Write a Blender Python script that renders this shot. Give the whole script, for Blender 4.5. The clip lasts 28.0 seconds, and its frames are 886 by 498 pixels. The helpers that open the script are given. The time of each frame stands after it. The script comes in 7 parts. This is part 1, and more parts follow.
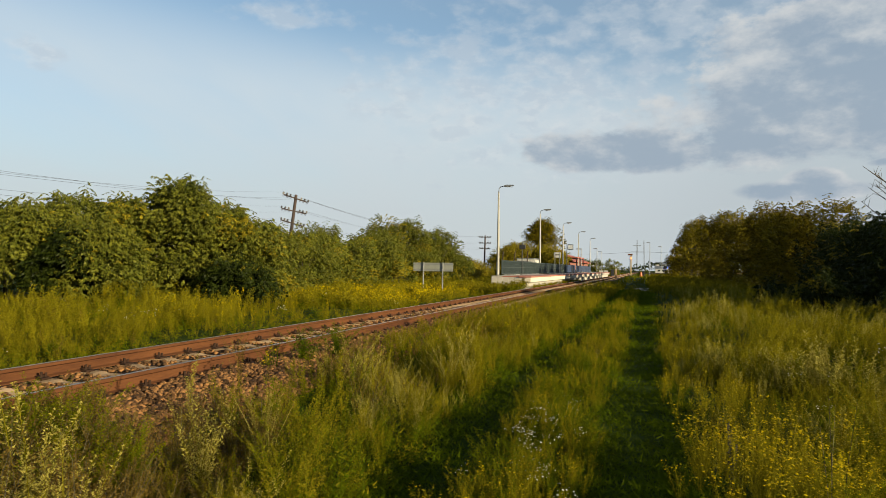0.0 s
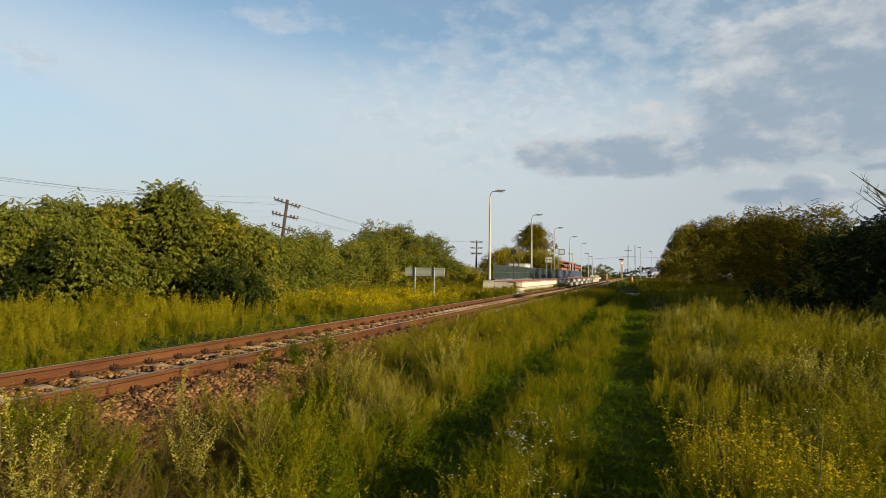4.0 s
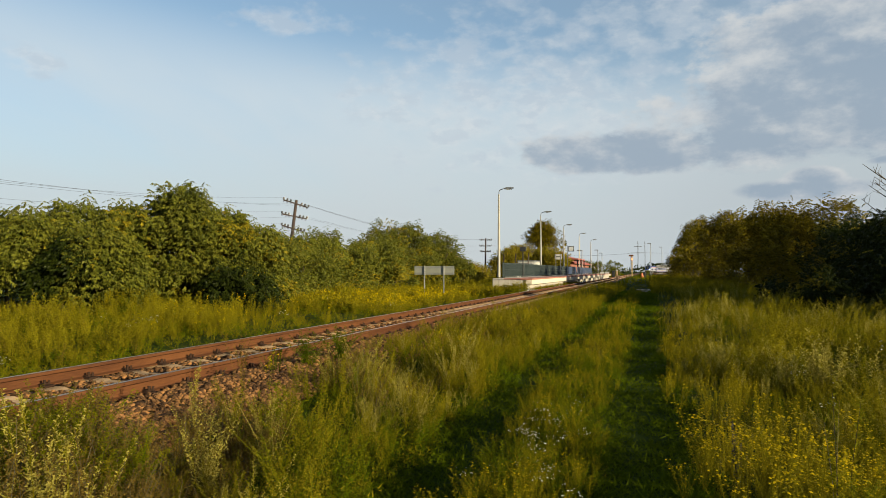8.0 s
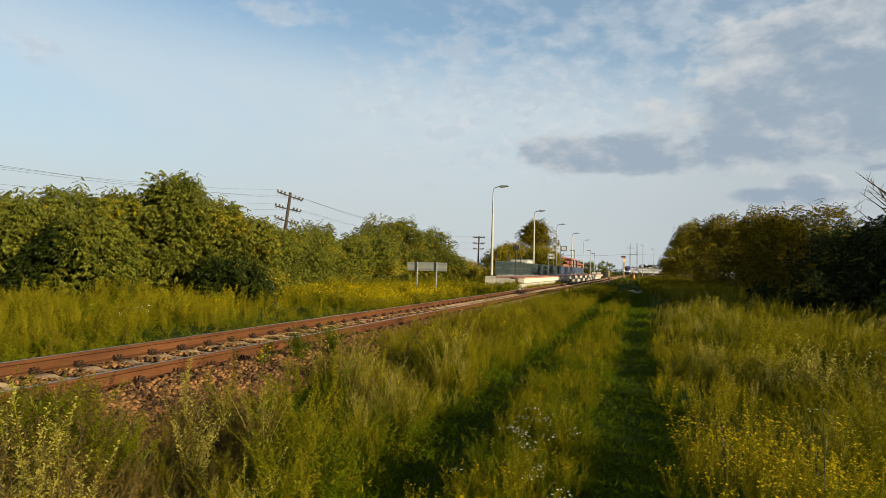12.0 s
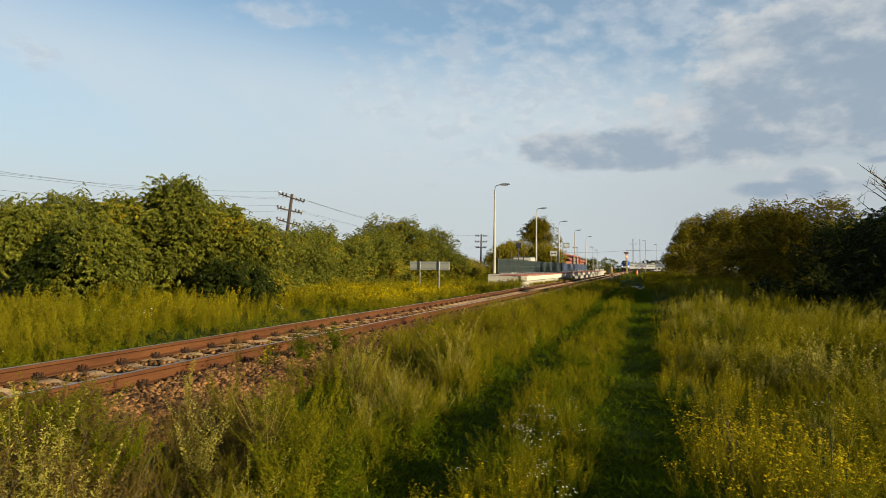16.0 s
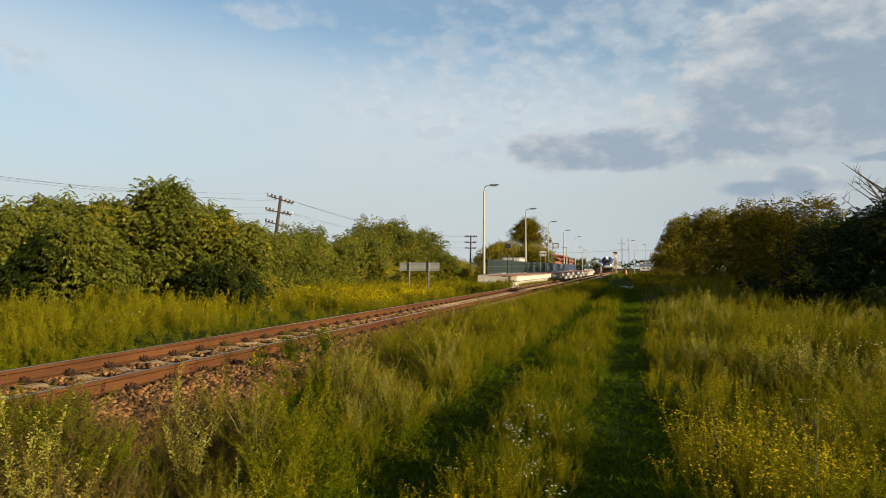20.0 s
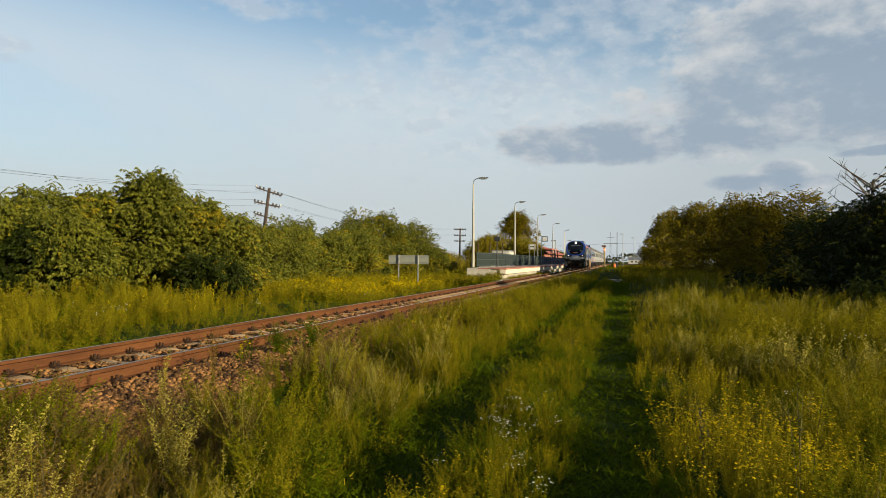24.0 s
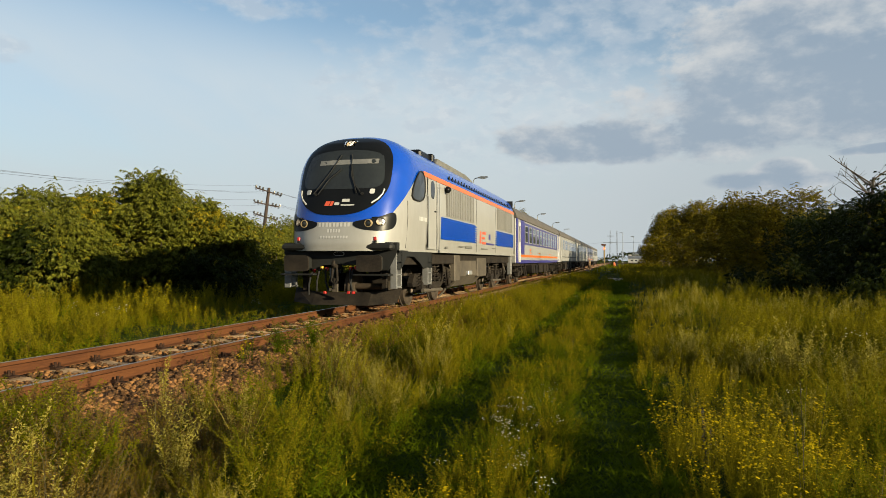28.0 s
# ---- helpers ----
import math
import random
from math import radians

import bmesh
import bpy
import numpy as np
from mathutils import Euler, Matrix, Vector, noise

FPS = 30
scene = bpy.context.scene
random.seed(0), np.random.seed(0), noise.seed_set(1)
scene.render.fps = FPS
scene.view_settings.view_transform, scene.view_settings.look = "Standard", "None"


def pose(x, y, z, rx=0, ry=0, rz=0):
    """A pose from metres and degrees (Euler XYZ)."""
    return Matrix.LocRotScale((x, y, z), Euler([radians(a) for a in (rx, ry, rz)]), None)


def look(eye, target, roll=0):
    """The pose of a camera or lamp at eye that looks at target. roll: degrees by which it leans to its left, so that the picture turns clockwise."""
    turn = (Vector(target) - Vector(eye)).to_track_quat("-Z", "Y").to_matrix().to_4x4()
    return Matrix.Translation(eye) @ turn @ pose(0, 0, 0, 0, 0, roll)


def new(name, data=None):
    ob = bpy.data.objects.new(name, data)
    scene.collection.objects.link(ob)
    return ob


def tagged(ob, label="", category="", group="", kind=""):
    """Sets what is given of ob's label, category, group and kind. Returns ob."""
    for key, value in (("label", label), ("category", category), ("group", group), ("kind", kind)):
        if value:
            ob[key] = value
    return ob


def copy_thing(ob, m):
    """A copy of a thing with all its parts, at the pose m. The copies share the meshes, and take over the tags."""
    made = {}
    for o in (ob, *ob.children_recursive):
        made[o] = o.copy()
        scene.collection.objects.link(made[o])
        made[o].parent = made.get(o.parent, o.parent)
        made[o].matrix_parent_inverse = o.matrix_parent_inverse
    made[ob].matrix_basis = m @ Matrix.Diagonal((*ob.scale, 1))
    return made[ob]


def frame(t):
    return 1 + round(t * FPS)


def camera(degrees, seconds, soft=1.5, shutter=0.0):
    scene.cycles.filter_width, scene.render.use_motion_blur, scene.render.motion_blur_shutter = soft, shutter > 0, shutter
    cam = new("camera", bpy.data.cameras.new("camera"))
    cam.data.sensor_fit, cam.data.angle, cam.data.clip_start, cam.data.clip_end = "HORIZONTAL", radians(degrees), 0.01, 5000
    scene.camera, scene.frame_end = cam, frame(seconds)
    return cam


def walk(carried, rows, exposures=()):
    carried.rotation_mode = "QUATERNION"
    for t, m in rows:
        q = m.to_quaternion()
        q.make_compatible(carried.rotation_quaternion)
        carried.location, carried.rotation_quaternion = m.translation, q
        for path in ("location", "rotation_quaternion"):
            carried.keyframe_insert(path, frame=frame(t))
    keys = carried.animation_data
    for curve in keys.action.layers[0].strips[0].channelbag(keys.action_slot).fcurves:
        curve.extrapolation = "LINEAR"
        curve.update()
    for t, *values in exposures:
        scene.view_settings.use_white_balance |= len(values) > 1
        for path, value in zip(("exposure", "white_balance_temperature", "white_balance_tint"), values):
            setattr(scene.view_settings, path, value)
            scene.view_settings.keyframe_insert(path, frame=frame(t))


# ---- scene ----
# camera: held in the hand beside a country railway. Track along +y, rail tops at z = 0.
cam = camera(66.3, 28.0, soft=0.6)
# seconds, heading, tilt, lean (degrees), place
PATH = [
    (0, -16.71, 1.59, 0.76, 6.299, -0.000, 1.228),
    (0.5, -16.72, 1.58, 0.98, 6.297, -0.001, 1.224),
    (1, -16.63, 1.64, 1.09, 6.297, 0.002, 1.222),
    (1.5, -16.54, 2.02, 0.67, 6.300, 0.008, 1.224),
    (2, -16.06, 2.42, 0.60, 6.302, -0.009, 1.224),
    (2.5, -15.97, 2.35, 0.63, 6.303, -0.016, 1.230),
    (3, -16.04, 2.03, 1.03, 6.301, -0.013, 1.222),
    (3.5, -16.05, 1.93, 0.89, 6.301, -0.007, 1.224),
    (5.5, -15.75, 2.45, 0.30, 6.316, -0.030, 1.221),
    (6, -15.66, 2.45, 0.27, 6.316, -0.025, 1.224),
    (6.5, -15.72, 2.43, -0.01, 6.312, -0.022, 1.226),
    (7, -16.19, 2.39, -0.21, 6.302, -0.019, 1.230),
    (7.5, -16.52, 2.28, -0.04, 6.296, -0.020, 1.223),
    (8, -16.77, 1.88, 0.02, 6.294, -0.009, 1.219),
    (8.5, -16.66, 1.32, 0.28, 6.296, 0.009, 1.210),
    (9, -16.45, 1.12, 0.70, 6.287, 0.004, 1.216),
    (9.5, -16.15, 1.10, 0.87, 6.285, 0.001, 1.213),
    (10, -16.22, 1.12, 0.88, 6.283, -0.007, 1.217),
    (10.5, -16.41, 1.14, 0.81, 6.281, -0.004, 1.213),
    (11, -16.28, 1.21, 1.43, 6.280, -0.009, 1.213),
    (11.5, -16.23, 1.28, 1.61, 6.272, -0.011, 1.215),
    (12, -16.17, 1.59, 1.47, 6.273, -0.020, 1.222),
    (12.5, -16.00, 1.68, 1.20, 6.272, -0.022, 1.217),
    (14.5, -16.46, 1.79, 0.79, 6.278, -0.014, 1.215),
    (15, -16.56, 1.42, 0.89, 6.277, -0.000, 1.212),
    (15.5, -16.65, 1.15, 0.92, 6.273, 0.004, 1.213),
    (16, -16.38, 1.51, 0.53, 6.277, 0.005, 1.215),
    (16.5, -16.48, 1.73, 0.27, 6.282, -0.009, 1.217),
    (17, -16.49, 1.77, 0.11, 6.288, -0.008, 1.217),
    (17.5, -16.42, 1.46, 0.02, 6.291, -0.007, 1.215),
    (18, -16.52, 1.07, -0.01, 6.289, -0.005, 1.213),
    (18.5, -16.38, 1.03, 0.37, 6.289, -0.002, 1.211),
    (19, -16.21, 0.95, 0.53, 6.289, -0.004, 1.211),
    (19.5, -16.03, 1.22, 0.19, 6.292, 0.003, 1.215),
    (20, -15.51, 1.59, 0.16, 6.291, -0.008, 1.215),
    (20.5, -15.20, 1.63, -0.01, 6.293, -0.003, 1.216),
    (21, -14.84, 1.79, 0.01, 6.298, -0.016, 1.214),
    (21.5, -14.72, 1.53, 0.12, 6.303, -0.017, 1.211),
    (23.5, -14.65, 1.14, 0.14, 6.300, 0.000, 1.206),
    (24, -14.61, 1.00, 0.29, 6.300, 0.006, 1.208),
    (24.5, -14.59, 0.89, 0.38, 6.300, 0.003, 1.207),
    (25, -14.61, 0.84, 0.23, 6.299, 0.008, 1.206),
    (25.5, -14.32, 0.90, 0.02, 6.293, 0.029, 1.210),
    (26, -14.49, 0.80, -0.03, 6.295, 0.025, 1.205),
    (26.5, -14.54, 0.61, 0.35, 6.291, 0.029, 1.204),
    (27, -14.67, 0.61, 0.60, 6.287, 0.021, 1.206),
    (27.5, -14.61, 0.68, 0.61, 6.286, 0.024, 1.207),
    (28, -14.59, 0.95, 0.09, 6.285, 0.015, 1.213),
]


def aim(yaw, tilt, lean, x, y, z):
    cy, sy, cp, sp = math.cos(radians(yaw)), math.sin(radians(yaw)), math.cos(radians(tilt)), math.sin(radians(tilt))
    return look((x, y, z), (x + sy * cp, y + cy * cp, z + sp), lean)


walk(cam, [(r[0], aim(*r[1:])) for r in PATH])

# ------------------------------------------------------------------ light
SUN_DIR = Vector((0.92, -0.39, 0.0)).normalized()
SUN_ELEV = radians(13.0)
SUN_DIR = Vector((SUN_DIR.x * math.cos(SUN_ELEV), SUN_DIR.y * math.cos(SUN_ELEV), math.sin(SUN_ELEV)))
scene.view_settings.exposure = 1.38
sun_data = bpy.data.lights.new("sun", "SUN")
sun_data.energy, sun_data.angle, sun_data.color = 5.0, radians(0.6), (1.0, 0.85, 0.55)
sun = new("sun", sun_data)
sun.matrix_world = look(SUN_DIR * 300, (0, 0, 0))


def nd(tree, kind, **inputs):
    n = tree.nodes.new(kind)
    for k, v in inputs.items():
        if k in n.inputs:
            n.inputs[k].default_value = v
    return n


def build_world():
    w = bpy.data.worlds.new("evening_sky")
    scene.world = w
    w.use_nodes = True
    t = w.node_tree
    t.nodes.clear()
    L = t.links.new

    def val(op, a, b=None, c=None):
        n = t.nodes.new("ShaderNodeMath")
        n.operation = op
        for i, v in enumerate((a, b, c)):
            if v is None:
                continue
            if isinstance(v, (int, float)):
                n.inputs[i].default_value = v
            else:
                L(v, n.inputs[i])
        return n.outputs[0]

    def ramp(v, a, b, lo=0.0, hi=1.0):
        n = t.nodes.new("ShaderNodeMapRange")
        n.interpolation_type = "SMOOTHSTEP"
        L(v, n.inputs["Value"])
        for k, x in (("From Min", a), ("From Max", b), ("To Min", lo), ("To Max", hi)):
            n.inputs[k].default_value = x
        return n.outputs["Result"]

    def mix(f, a, b):
        n = t.nodes.new("ShaderNodeMix")
        n.data_type = "RGBA"
        if isinstance(f, (int, float)):
            n.inputs[0].default_value = f
        else:
            L(f, n.inputs[0])
        for i, v in ((6, a), (7, b)):
            if isinstance(v, tuple):
                n.inputs[i].default_value = (*v, 1)
            else:
                L(v, n.inputs[i])
        return n.outputs[2]

    sky = t.nodes.new("ShaderNodeTexSky")
    sky.sky_type, sky.sun_disc = "NISHITA", False
    sky.sun_elevation, sky.sun_rotation = SUN_ELEV, math.atan2(SUN_DIR.x, SUN_DIR.y)
    sky.air_density, sky.dust_density, sky.ozone_density = 1.0, 0.2, 2.0
    gain = t.nodes.new("ShaderNodeVectorMath")
    gain.operation = "MULTIPLY"
    L(sky.outputs[0], gain.inputs[0])
    gain.inputs[1].default_value = (0.128, 0.156, 0.160)
    tc = t.nodes.new("ShaderNodeTexCoord")
    sep = t.nodes.new("ShaderNodeSeparateXYZ")
    L(tc.outputs["Generated"], sep.inputs[0])
    dx, dy, dz = sep.outputs
    up = val("MAXIMUM", dz, 0.0)
    # cloud layer: the direction meets a plane overhead, bent down toward the horizon
    den = val("ADD", up, 0.30)
    cx, cy = val("DIVIDE", dx, den), val("DIVIDE", dy, den)
    comb = t.nodes.new("ShaderNodeCombineXYZ")
    L(cx, comb.inputs[0]), L(cy, comb.inputs[1])

    def fbm(scale, detail, rough, shift, sx=1.0, sy=1.0):
        m = t.nodes.new("ShaderNodeMapping")
        L(comb.outputs[0], m.inputs[0])
        m.inputs["Location"].default_value = shift
        m.inputs["Scale"].default_value = (sx, sy, 1)
        n = t.nodes.new("ShaderNodeTexNoise")
        L(m.outputs[0], n.inputs["Vector"])
        n.inputs["Scale"].default_value, n.inputs["Detail"].default_value, n.inputs["Roughness"].default_value = scale, detail, rough
        return n.outputs["Fac"]

    veil = fbm(0.75, 5, 0.60, (3.1, 1.7, 0.0), 1.0, 0.45)
    wide = fbm(1.5, 12, 0.60, (2.9, 6.1, 0.0), 0.85, 1.05)
    # heading and height of the direction in degrees, roughened so that cloud edges billow
    az = val("MULTIPLY", val("ARCTAN2", dx, dy), 57.3)
    el = val("MULTIPLY", val("ARCSINE", dz), 57.3)
    flat = t.nodes.new("ShaderNodeCombineXYZ")
    L(val("MULTIPLY", az, 0.10), flat.inputs[0]), L(val("MULTIPLY", el, 0.17), flat.inputs[1])

    def billow(scale, detail, rough, shift=(0.0, 0.0, 0.0)):
        m = t.nodes.new("ShaderNodeMapping")
        L(flat.outputs[0], m.inputs[0])
        m.inputs["Location"].default_value = shift
        n = t.nodes.new("ShaderNodeTexNoise")
        L(m.outputs[0], n.inputs["Vector"])
        n.inputs["Scale"].default_value, n.inputs["Detail"].default_value, n.inputs["Roughness"].default_value = scale, detail, rough
        return n.outputs["Fac"]

    heap = billow(1.7, 12, 0.55)
    heap_sunward = billow(1.7, 12, 0.55, (0.10, 0.13, 0.0))
    fray = billow(6.0, 8, 0.6, (4.0, 2.0, 0.0))
    puff = billow(3.3, 9, 0.52, (7.7, 1.3, 0.0))

    def mass(a0, e0, wa, we, slope=0.0):
        """One cloud mass: 1 at its middle, 0 at its rim, below 0 outside."""
        da = val("SUBTRACT", az, a0)
        u = val("DIVIDE", da, wa)
        v = val("DIVIDE", val("SUBTRACT", val("SUBTRACT", el, e0), val("MULTIPLY", da, slope)), we)
        return val("SUBTRACT", 1.0, val("ADD", val("MULTIPLY", u, u), val("MULTIPLY", v, v)))

    def joined(rows):
        f = None
        for r in rows:
            k = val("MAXIMUM", mass(*r), -2.0)
            f = k if f is None else val("SMOOTH_MAX", f, k, 0.5)
        return f

    blue = gain.outputs[0]
    line = val("ADD", el, val("MULTIPLY", az, 0.08))
    thin = ramp(val("ADD", line, val("MULTIPLY", veil, 9.0)), 15.5, 23.5, 1.0, 0.24)
    base = mix(val("MULTIPLY", ramp(veil, 0.30, 0.62, 0.55, 0.92), thin), blue, (0.67, 0.745, 0.785))
    base = mix(ramp(el, 1.0, 15.0, 0.9, 0.0), base, (0.585, 0.640, 0.662))
    grey_side = val("MULTIPLY", ramp(az, -12.0, 12.0), ramp(el, 4.0, 16.0, 1.0, 0.3))
    base = mix(val("MULTIPLY", grey_side, 0.62), base, (0.475, 0.53, 0.565))
    # flocks of small thin clouds overhead
    flock = joined(((-9.0, 14.5, 17.0, 7.5, 0.0), (-30.0, 20.0, 4.5, 1.3, 0.05), (-48.5, 14.9, 3.2, 1.2, 0.0), (2.0, 19.5, 12.0, 3.0, 0.0), (60.0, 30.0, 30.0, 16.0, 0.0), (-90.0, 34.0, 40.0, 14.0, 0.0)))
    small = val("ADD", val("MULTIPLY", flock, 0.16), puff)
    base = mix(val("MULTIPLY", ramp(small, 0.48, 0.78), 0.55), base, mix(ramp(val("SUBTRACT", puff, fray), -0.10, 0.16), (0.74, 0.77, 0.785), (0.56, 0.63, 0.70)))
    # the grey bank to the right of the line, a flat-bottomed cloud under it, and more of the same round the sky
    bank = joined(((15.0, 12.4, 15.5, 4.8, 0.02), (-1.0, 9.6, 9.5, 2.0, -0.03), (16.0, 17.5, 13.0, 3.4, 0.10), (34.0, 15.0, 18.0, 6.5, 0.0), (150.0, 26.0, 45.0, 12.0, 0.0), (-130.0, 22.0, 35.0, 9.0, 0.0)))
    low = joined(((11.2, 6.1, 5.6, 0.95, 0.0), (12.0, 6.9, 2.2, 1.1, 0.0), (18.2, 8.0, 3.2, 0.45, 0.05)))
    rough = val("ADD", val("MULTIPLY", val("SUBTRACT", heap, 0.46), 2.7), val("MULTIPLY", val("SUBTRACT", fray, 0.5), 0.9))
    dense = val("MAXIMUM", val("ADD", bank, rough), val("ADD", low, val("MULTIPLY", rough, 0.55)))
    cover = ramp(dense, 0.0, 0.55)
    relief = val("SUBTRACT", heap, heap_sunward)
    glow = val("ADD", val("MULTIPLY", relief, 3.2), val("ADD", ramp(dense, 0.15, 1.1, 0.55, 0.0), ramp(val("SUBTRACT", el, val("MULTIPLY", az, 0.10)), 9.0, 17.0, 0.0, 0.30)))
    cloud = mix(ramp(glow, 0.0, 1.05), (0.325, 0.41, 0.505), (0.67, 0.69, 0.695))
    base = mix(val("MULTIPLY", cover, 0.86), base, cloud)
    over = val("MULTIPLY", ramp(wide, 0.55, 0.72), ramp(el, 24.0, 40.0))
    base = mix(val("MULTIPLY", over, 0.8), base, (0.50, 0.55, 0.60))
    bg = t.nodes.new("ShaderNodeBackground")
    L(base, bg.inputs[0])
    bg.inputs[1].default_value = 0.365
    out = t.nodes.new("ShaderNodeOutputWorld")
    L(bg.outputs[0], out.inputs[0])


build_world()

# ------------------------------------------------------------------ materials
MATS = {}


def material(name, color, rough=0.6, metal=0.0, color2=None, scale=4.0, bump=0.0, bump_scale=30.0, island=0.0,
             translucent=0.0, spec=0.5, emit=None, coat=0.0, obj_random=0.0, fine=0.25, stretch=(1, 1, 1)):
    """One procedural surface: two scales of colour variation, bump, and a shift per leaf or per piece."""
    if name in MATS:
        return MATS[name]
    m = bpy.data.materials.new(name)
    m.use_nodes = True
    t = m.node_tree
    L = t.links.new
    b = t.nodes["Principled BSDF"]
    b.inputs["Roughness"].default_value = rough
    b.inputs["Metallic"].default_value = metal
    b.inputs["Specular IOR Level"].default_value = spec
    b.inputs["Coat Weight"].default_value = coat
    c2 = color2 or tuple(v * 0.7 for v in color)
    tc = t.nodes.new("ShaderNodeTexCoord")
    mp = t.nodes.new("ShaderNodeMapping")
    mp.inputs["Scale"].default_value = stretch
    L(tc.outputs["Object"], mp.inputs[0])
    n1 = nd(t, "ShaderNodeTexNoise", Scale=scale, Detail=6.0, Roughness=0.6)
    n2 = nd(t, "ShaderNodeTexNoise", Scale=scale * 9, Detail=4.0, Roughness=0.6)
    L(mp.outputs[0], n1.inputs["Vector"]), L(mp.outputs[0], n2.inputs["Vector"])
    add = t.nodes.new("ShaderNodeMath")
    add.operation = "MULTIPLY_ADD"
    L(n2.outputs["Fac"], add.inputs[0])
    add.inputs[1].default_value = fine * 2
    sub = t.nodes.new("ShaderNodeMath")
    sub.operation = "ADD"
    L(n1.outputs["Fac"], sub.inputs[0])
    sub.inputs[1].default_value = -fine
    L(sub.outputs[0], add.inputs[2])
    rng = nd(t, "ShaderNodeMapRange")
    rng.inputs["From Min"].default_value, rng.inputs["From Max"].default_value = 0.3, 0.7
    last = add.outputs[0]
    if island or obj_random:
        src = t.nodes.new("ShaderNodeNewGeometry").outputs["Random Per Island"] if island else t.nodes.new("ShaderNodeObjectInfo").outputs["Random"]
        k = t.nodes.new("ShaderNodeMath")
        k.operation = "MULTIPLY_ADD"
        L(src, k.inputs[0])
        k.inputs[1].default_value = (island or obj_random)
        k2 = t.nodes.new("ShaderNodeMath")
        k2.operation = "ADD"
        L(last, k2.inputs[0])
        k2.inputs[1].default_value = -(island or obj_random) * 0.5
        L(k2.outputs[0], k.inputs[2])
        last = k.outputs[0]
    L(last, rng.inputs["Value"])
    mix = t.nodes.new("ShaderNodeMix")
    mix.data_type = "RGBA"
    L(rng.outputs[0], mix.inputs[0])
    mix.inputs[6].default_value, mix.inputs[7].default_value = (*c2, 1), (*color, 1)
    L(mix.outputs[2], b.inputs["Base Color"])
    if bump:
        nb = nd(t, "ShaderNodeTexNoise", Scale=bump_scale, Detail=5.0, Roughness=0.65)
        L(mp.outputs[0], nb.inputs["Vector"])
        bp = nd(t, "ShaderNodeBump", Strength=bump, Distance=0.02)
        L(nb.outputs["Fac"], bp.inputs["Height"])
        L(bp.outputs[0], b.inputs["Normal"])
    if emit:
        b.inputs["Emission Color"].default_value = (*emit[:3], 1)
        b.inputs["Emission Strength"].default_value = emit[3]
    if translucent:
        tr = t.nodes.new("ShaderNodeBsdfTranslucent")
        L(mix.outputs[2], tr.inputs["Color"])
        ms = t.nodes.new("ShaderNodeMixShader")
        ms.inputs[0].default_value = translucent
        L(b.outputs[0], ms.inputs[1]), L(tr.outputs[0], ms.inputs[2])
        L(ms.outputs[0], t.nodes["Material Output"].inputs["Surface"])
    MATS[name] = m
    return m


M_SOIL = material("field_soil", (0.022, 0.034, 0.003), 0.95, color2=(0.012, 0.019, 0.0015), scale=0.7, bump=0.6, bump_scale=8, spec=0.03)
M_BALLAST = material("ballast_bed", (0.06134, 0.03608, 0.02526), 0.95, color2=(0.02526, 0.01588, 0.01227), scale=6, bump=1.0, bump_scale=18, spec=0.12)
M_STONE = material("ballast_stone", (0.18, 0.088, 0.032), 0.9, color2=(0.055, 0.028, 0.012), scale=5, bump=0.4, bump_scale=40, island=1.2, spec=0.12)
M_RUST = material("rusty_rail", (0.08298, 0.03175, 0.01082), 0.75, color2=(0.0433, 0.01588, 0.006494), scale=5, bump=0.25, bump_scale=60, stretch=(1, 0.15, 1), spec=0.12)
M_RAILTOP = material("polished_rail_head", (0.3031, 0.2886, 0.2742), 0.32, 0.85, color2=(0.202, 0.1804, 0.166), scale=6, stretch=(1, 0.1, 1))
M_SLEEPER = material("weathered_concrete_sleeper", (0.33, 0.225, 0.13), 0.9, color2=(0.2, 0.132, 0.075), scale=3, bump=0.4, bump_scale=40, obj_random=0.5, spec=0.12)
M_CLIP = material("dark_rusty_steel", (0.02526, 0.01299, 0.007938), 0.8, scale=20, spec=0.1)
M_GRASS = material("meadow_grass", (0.122, 0.121, 0.0025), 0.6, color2=(0.05, 0.056, 0.0012), scale=0.5, island=0.16, translucent=0.4, spec=0.03)
M_GRASS_DARK = material("short_path_grass", (0.068, 0.094, 0.002), 0.6, color2=(0.032, 0.048, 0.001), scale=0.7, island=0.16, translucent=0.4, spec=0.03)
M_DRY = material("dry_grass", (0.14, 0.092, 0.018), 0.7, color2=(0.075, 0.052, 0.01), scale=1.0, island=0.16, translucent=0.4, spec=0.03)
M_WEED = material("greygreen_weed", (0.165, 0.137, 0.006), 0.65, color2=(0.082, 0.072, 0.003), scale=0.8, island=0.16, translucent=0.4, spec=0.03)
M_LIME = material("lime_yellow_weed", (0.19, 0.16, 0.006), 0.65, color2=(0.11, 0.098, 0.004), scale=0.8, island=0.16, translucent=0.4, spec=0.03)
M_STEM = material("weed_stem", (0.04, 0.029, 0.005), 0.7, color2=(0.02, 0.015, 0.003), scale=2, island=0.6)
M_MUGWORT = material("pale_mugwort", (0.29, 0.25, 0.05), 0.65, color2=(0.17, 0.145, 0.028), scale=0.8, island=0.2, translucent=0.4, spec=0.03)
M_YELLOW = material("yellow_blossom", (0.34, 0.25, 0.002), 0.6, color2=(0.2, 0.15, 0.001), scale=3, island=0.6, translucent=0.2, spec=0.03)
M_WHITE_FL = material("white_blossom", (0.5535, 0.5461, 0.4871), 0.6, color2=(0.4059, 0.4059, 0.3321), scale=3, island=0.4, translucent=0.25, spec=0.06)
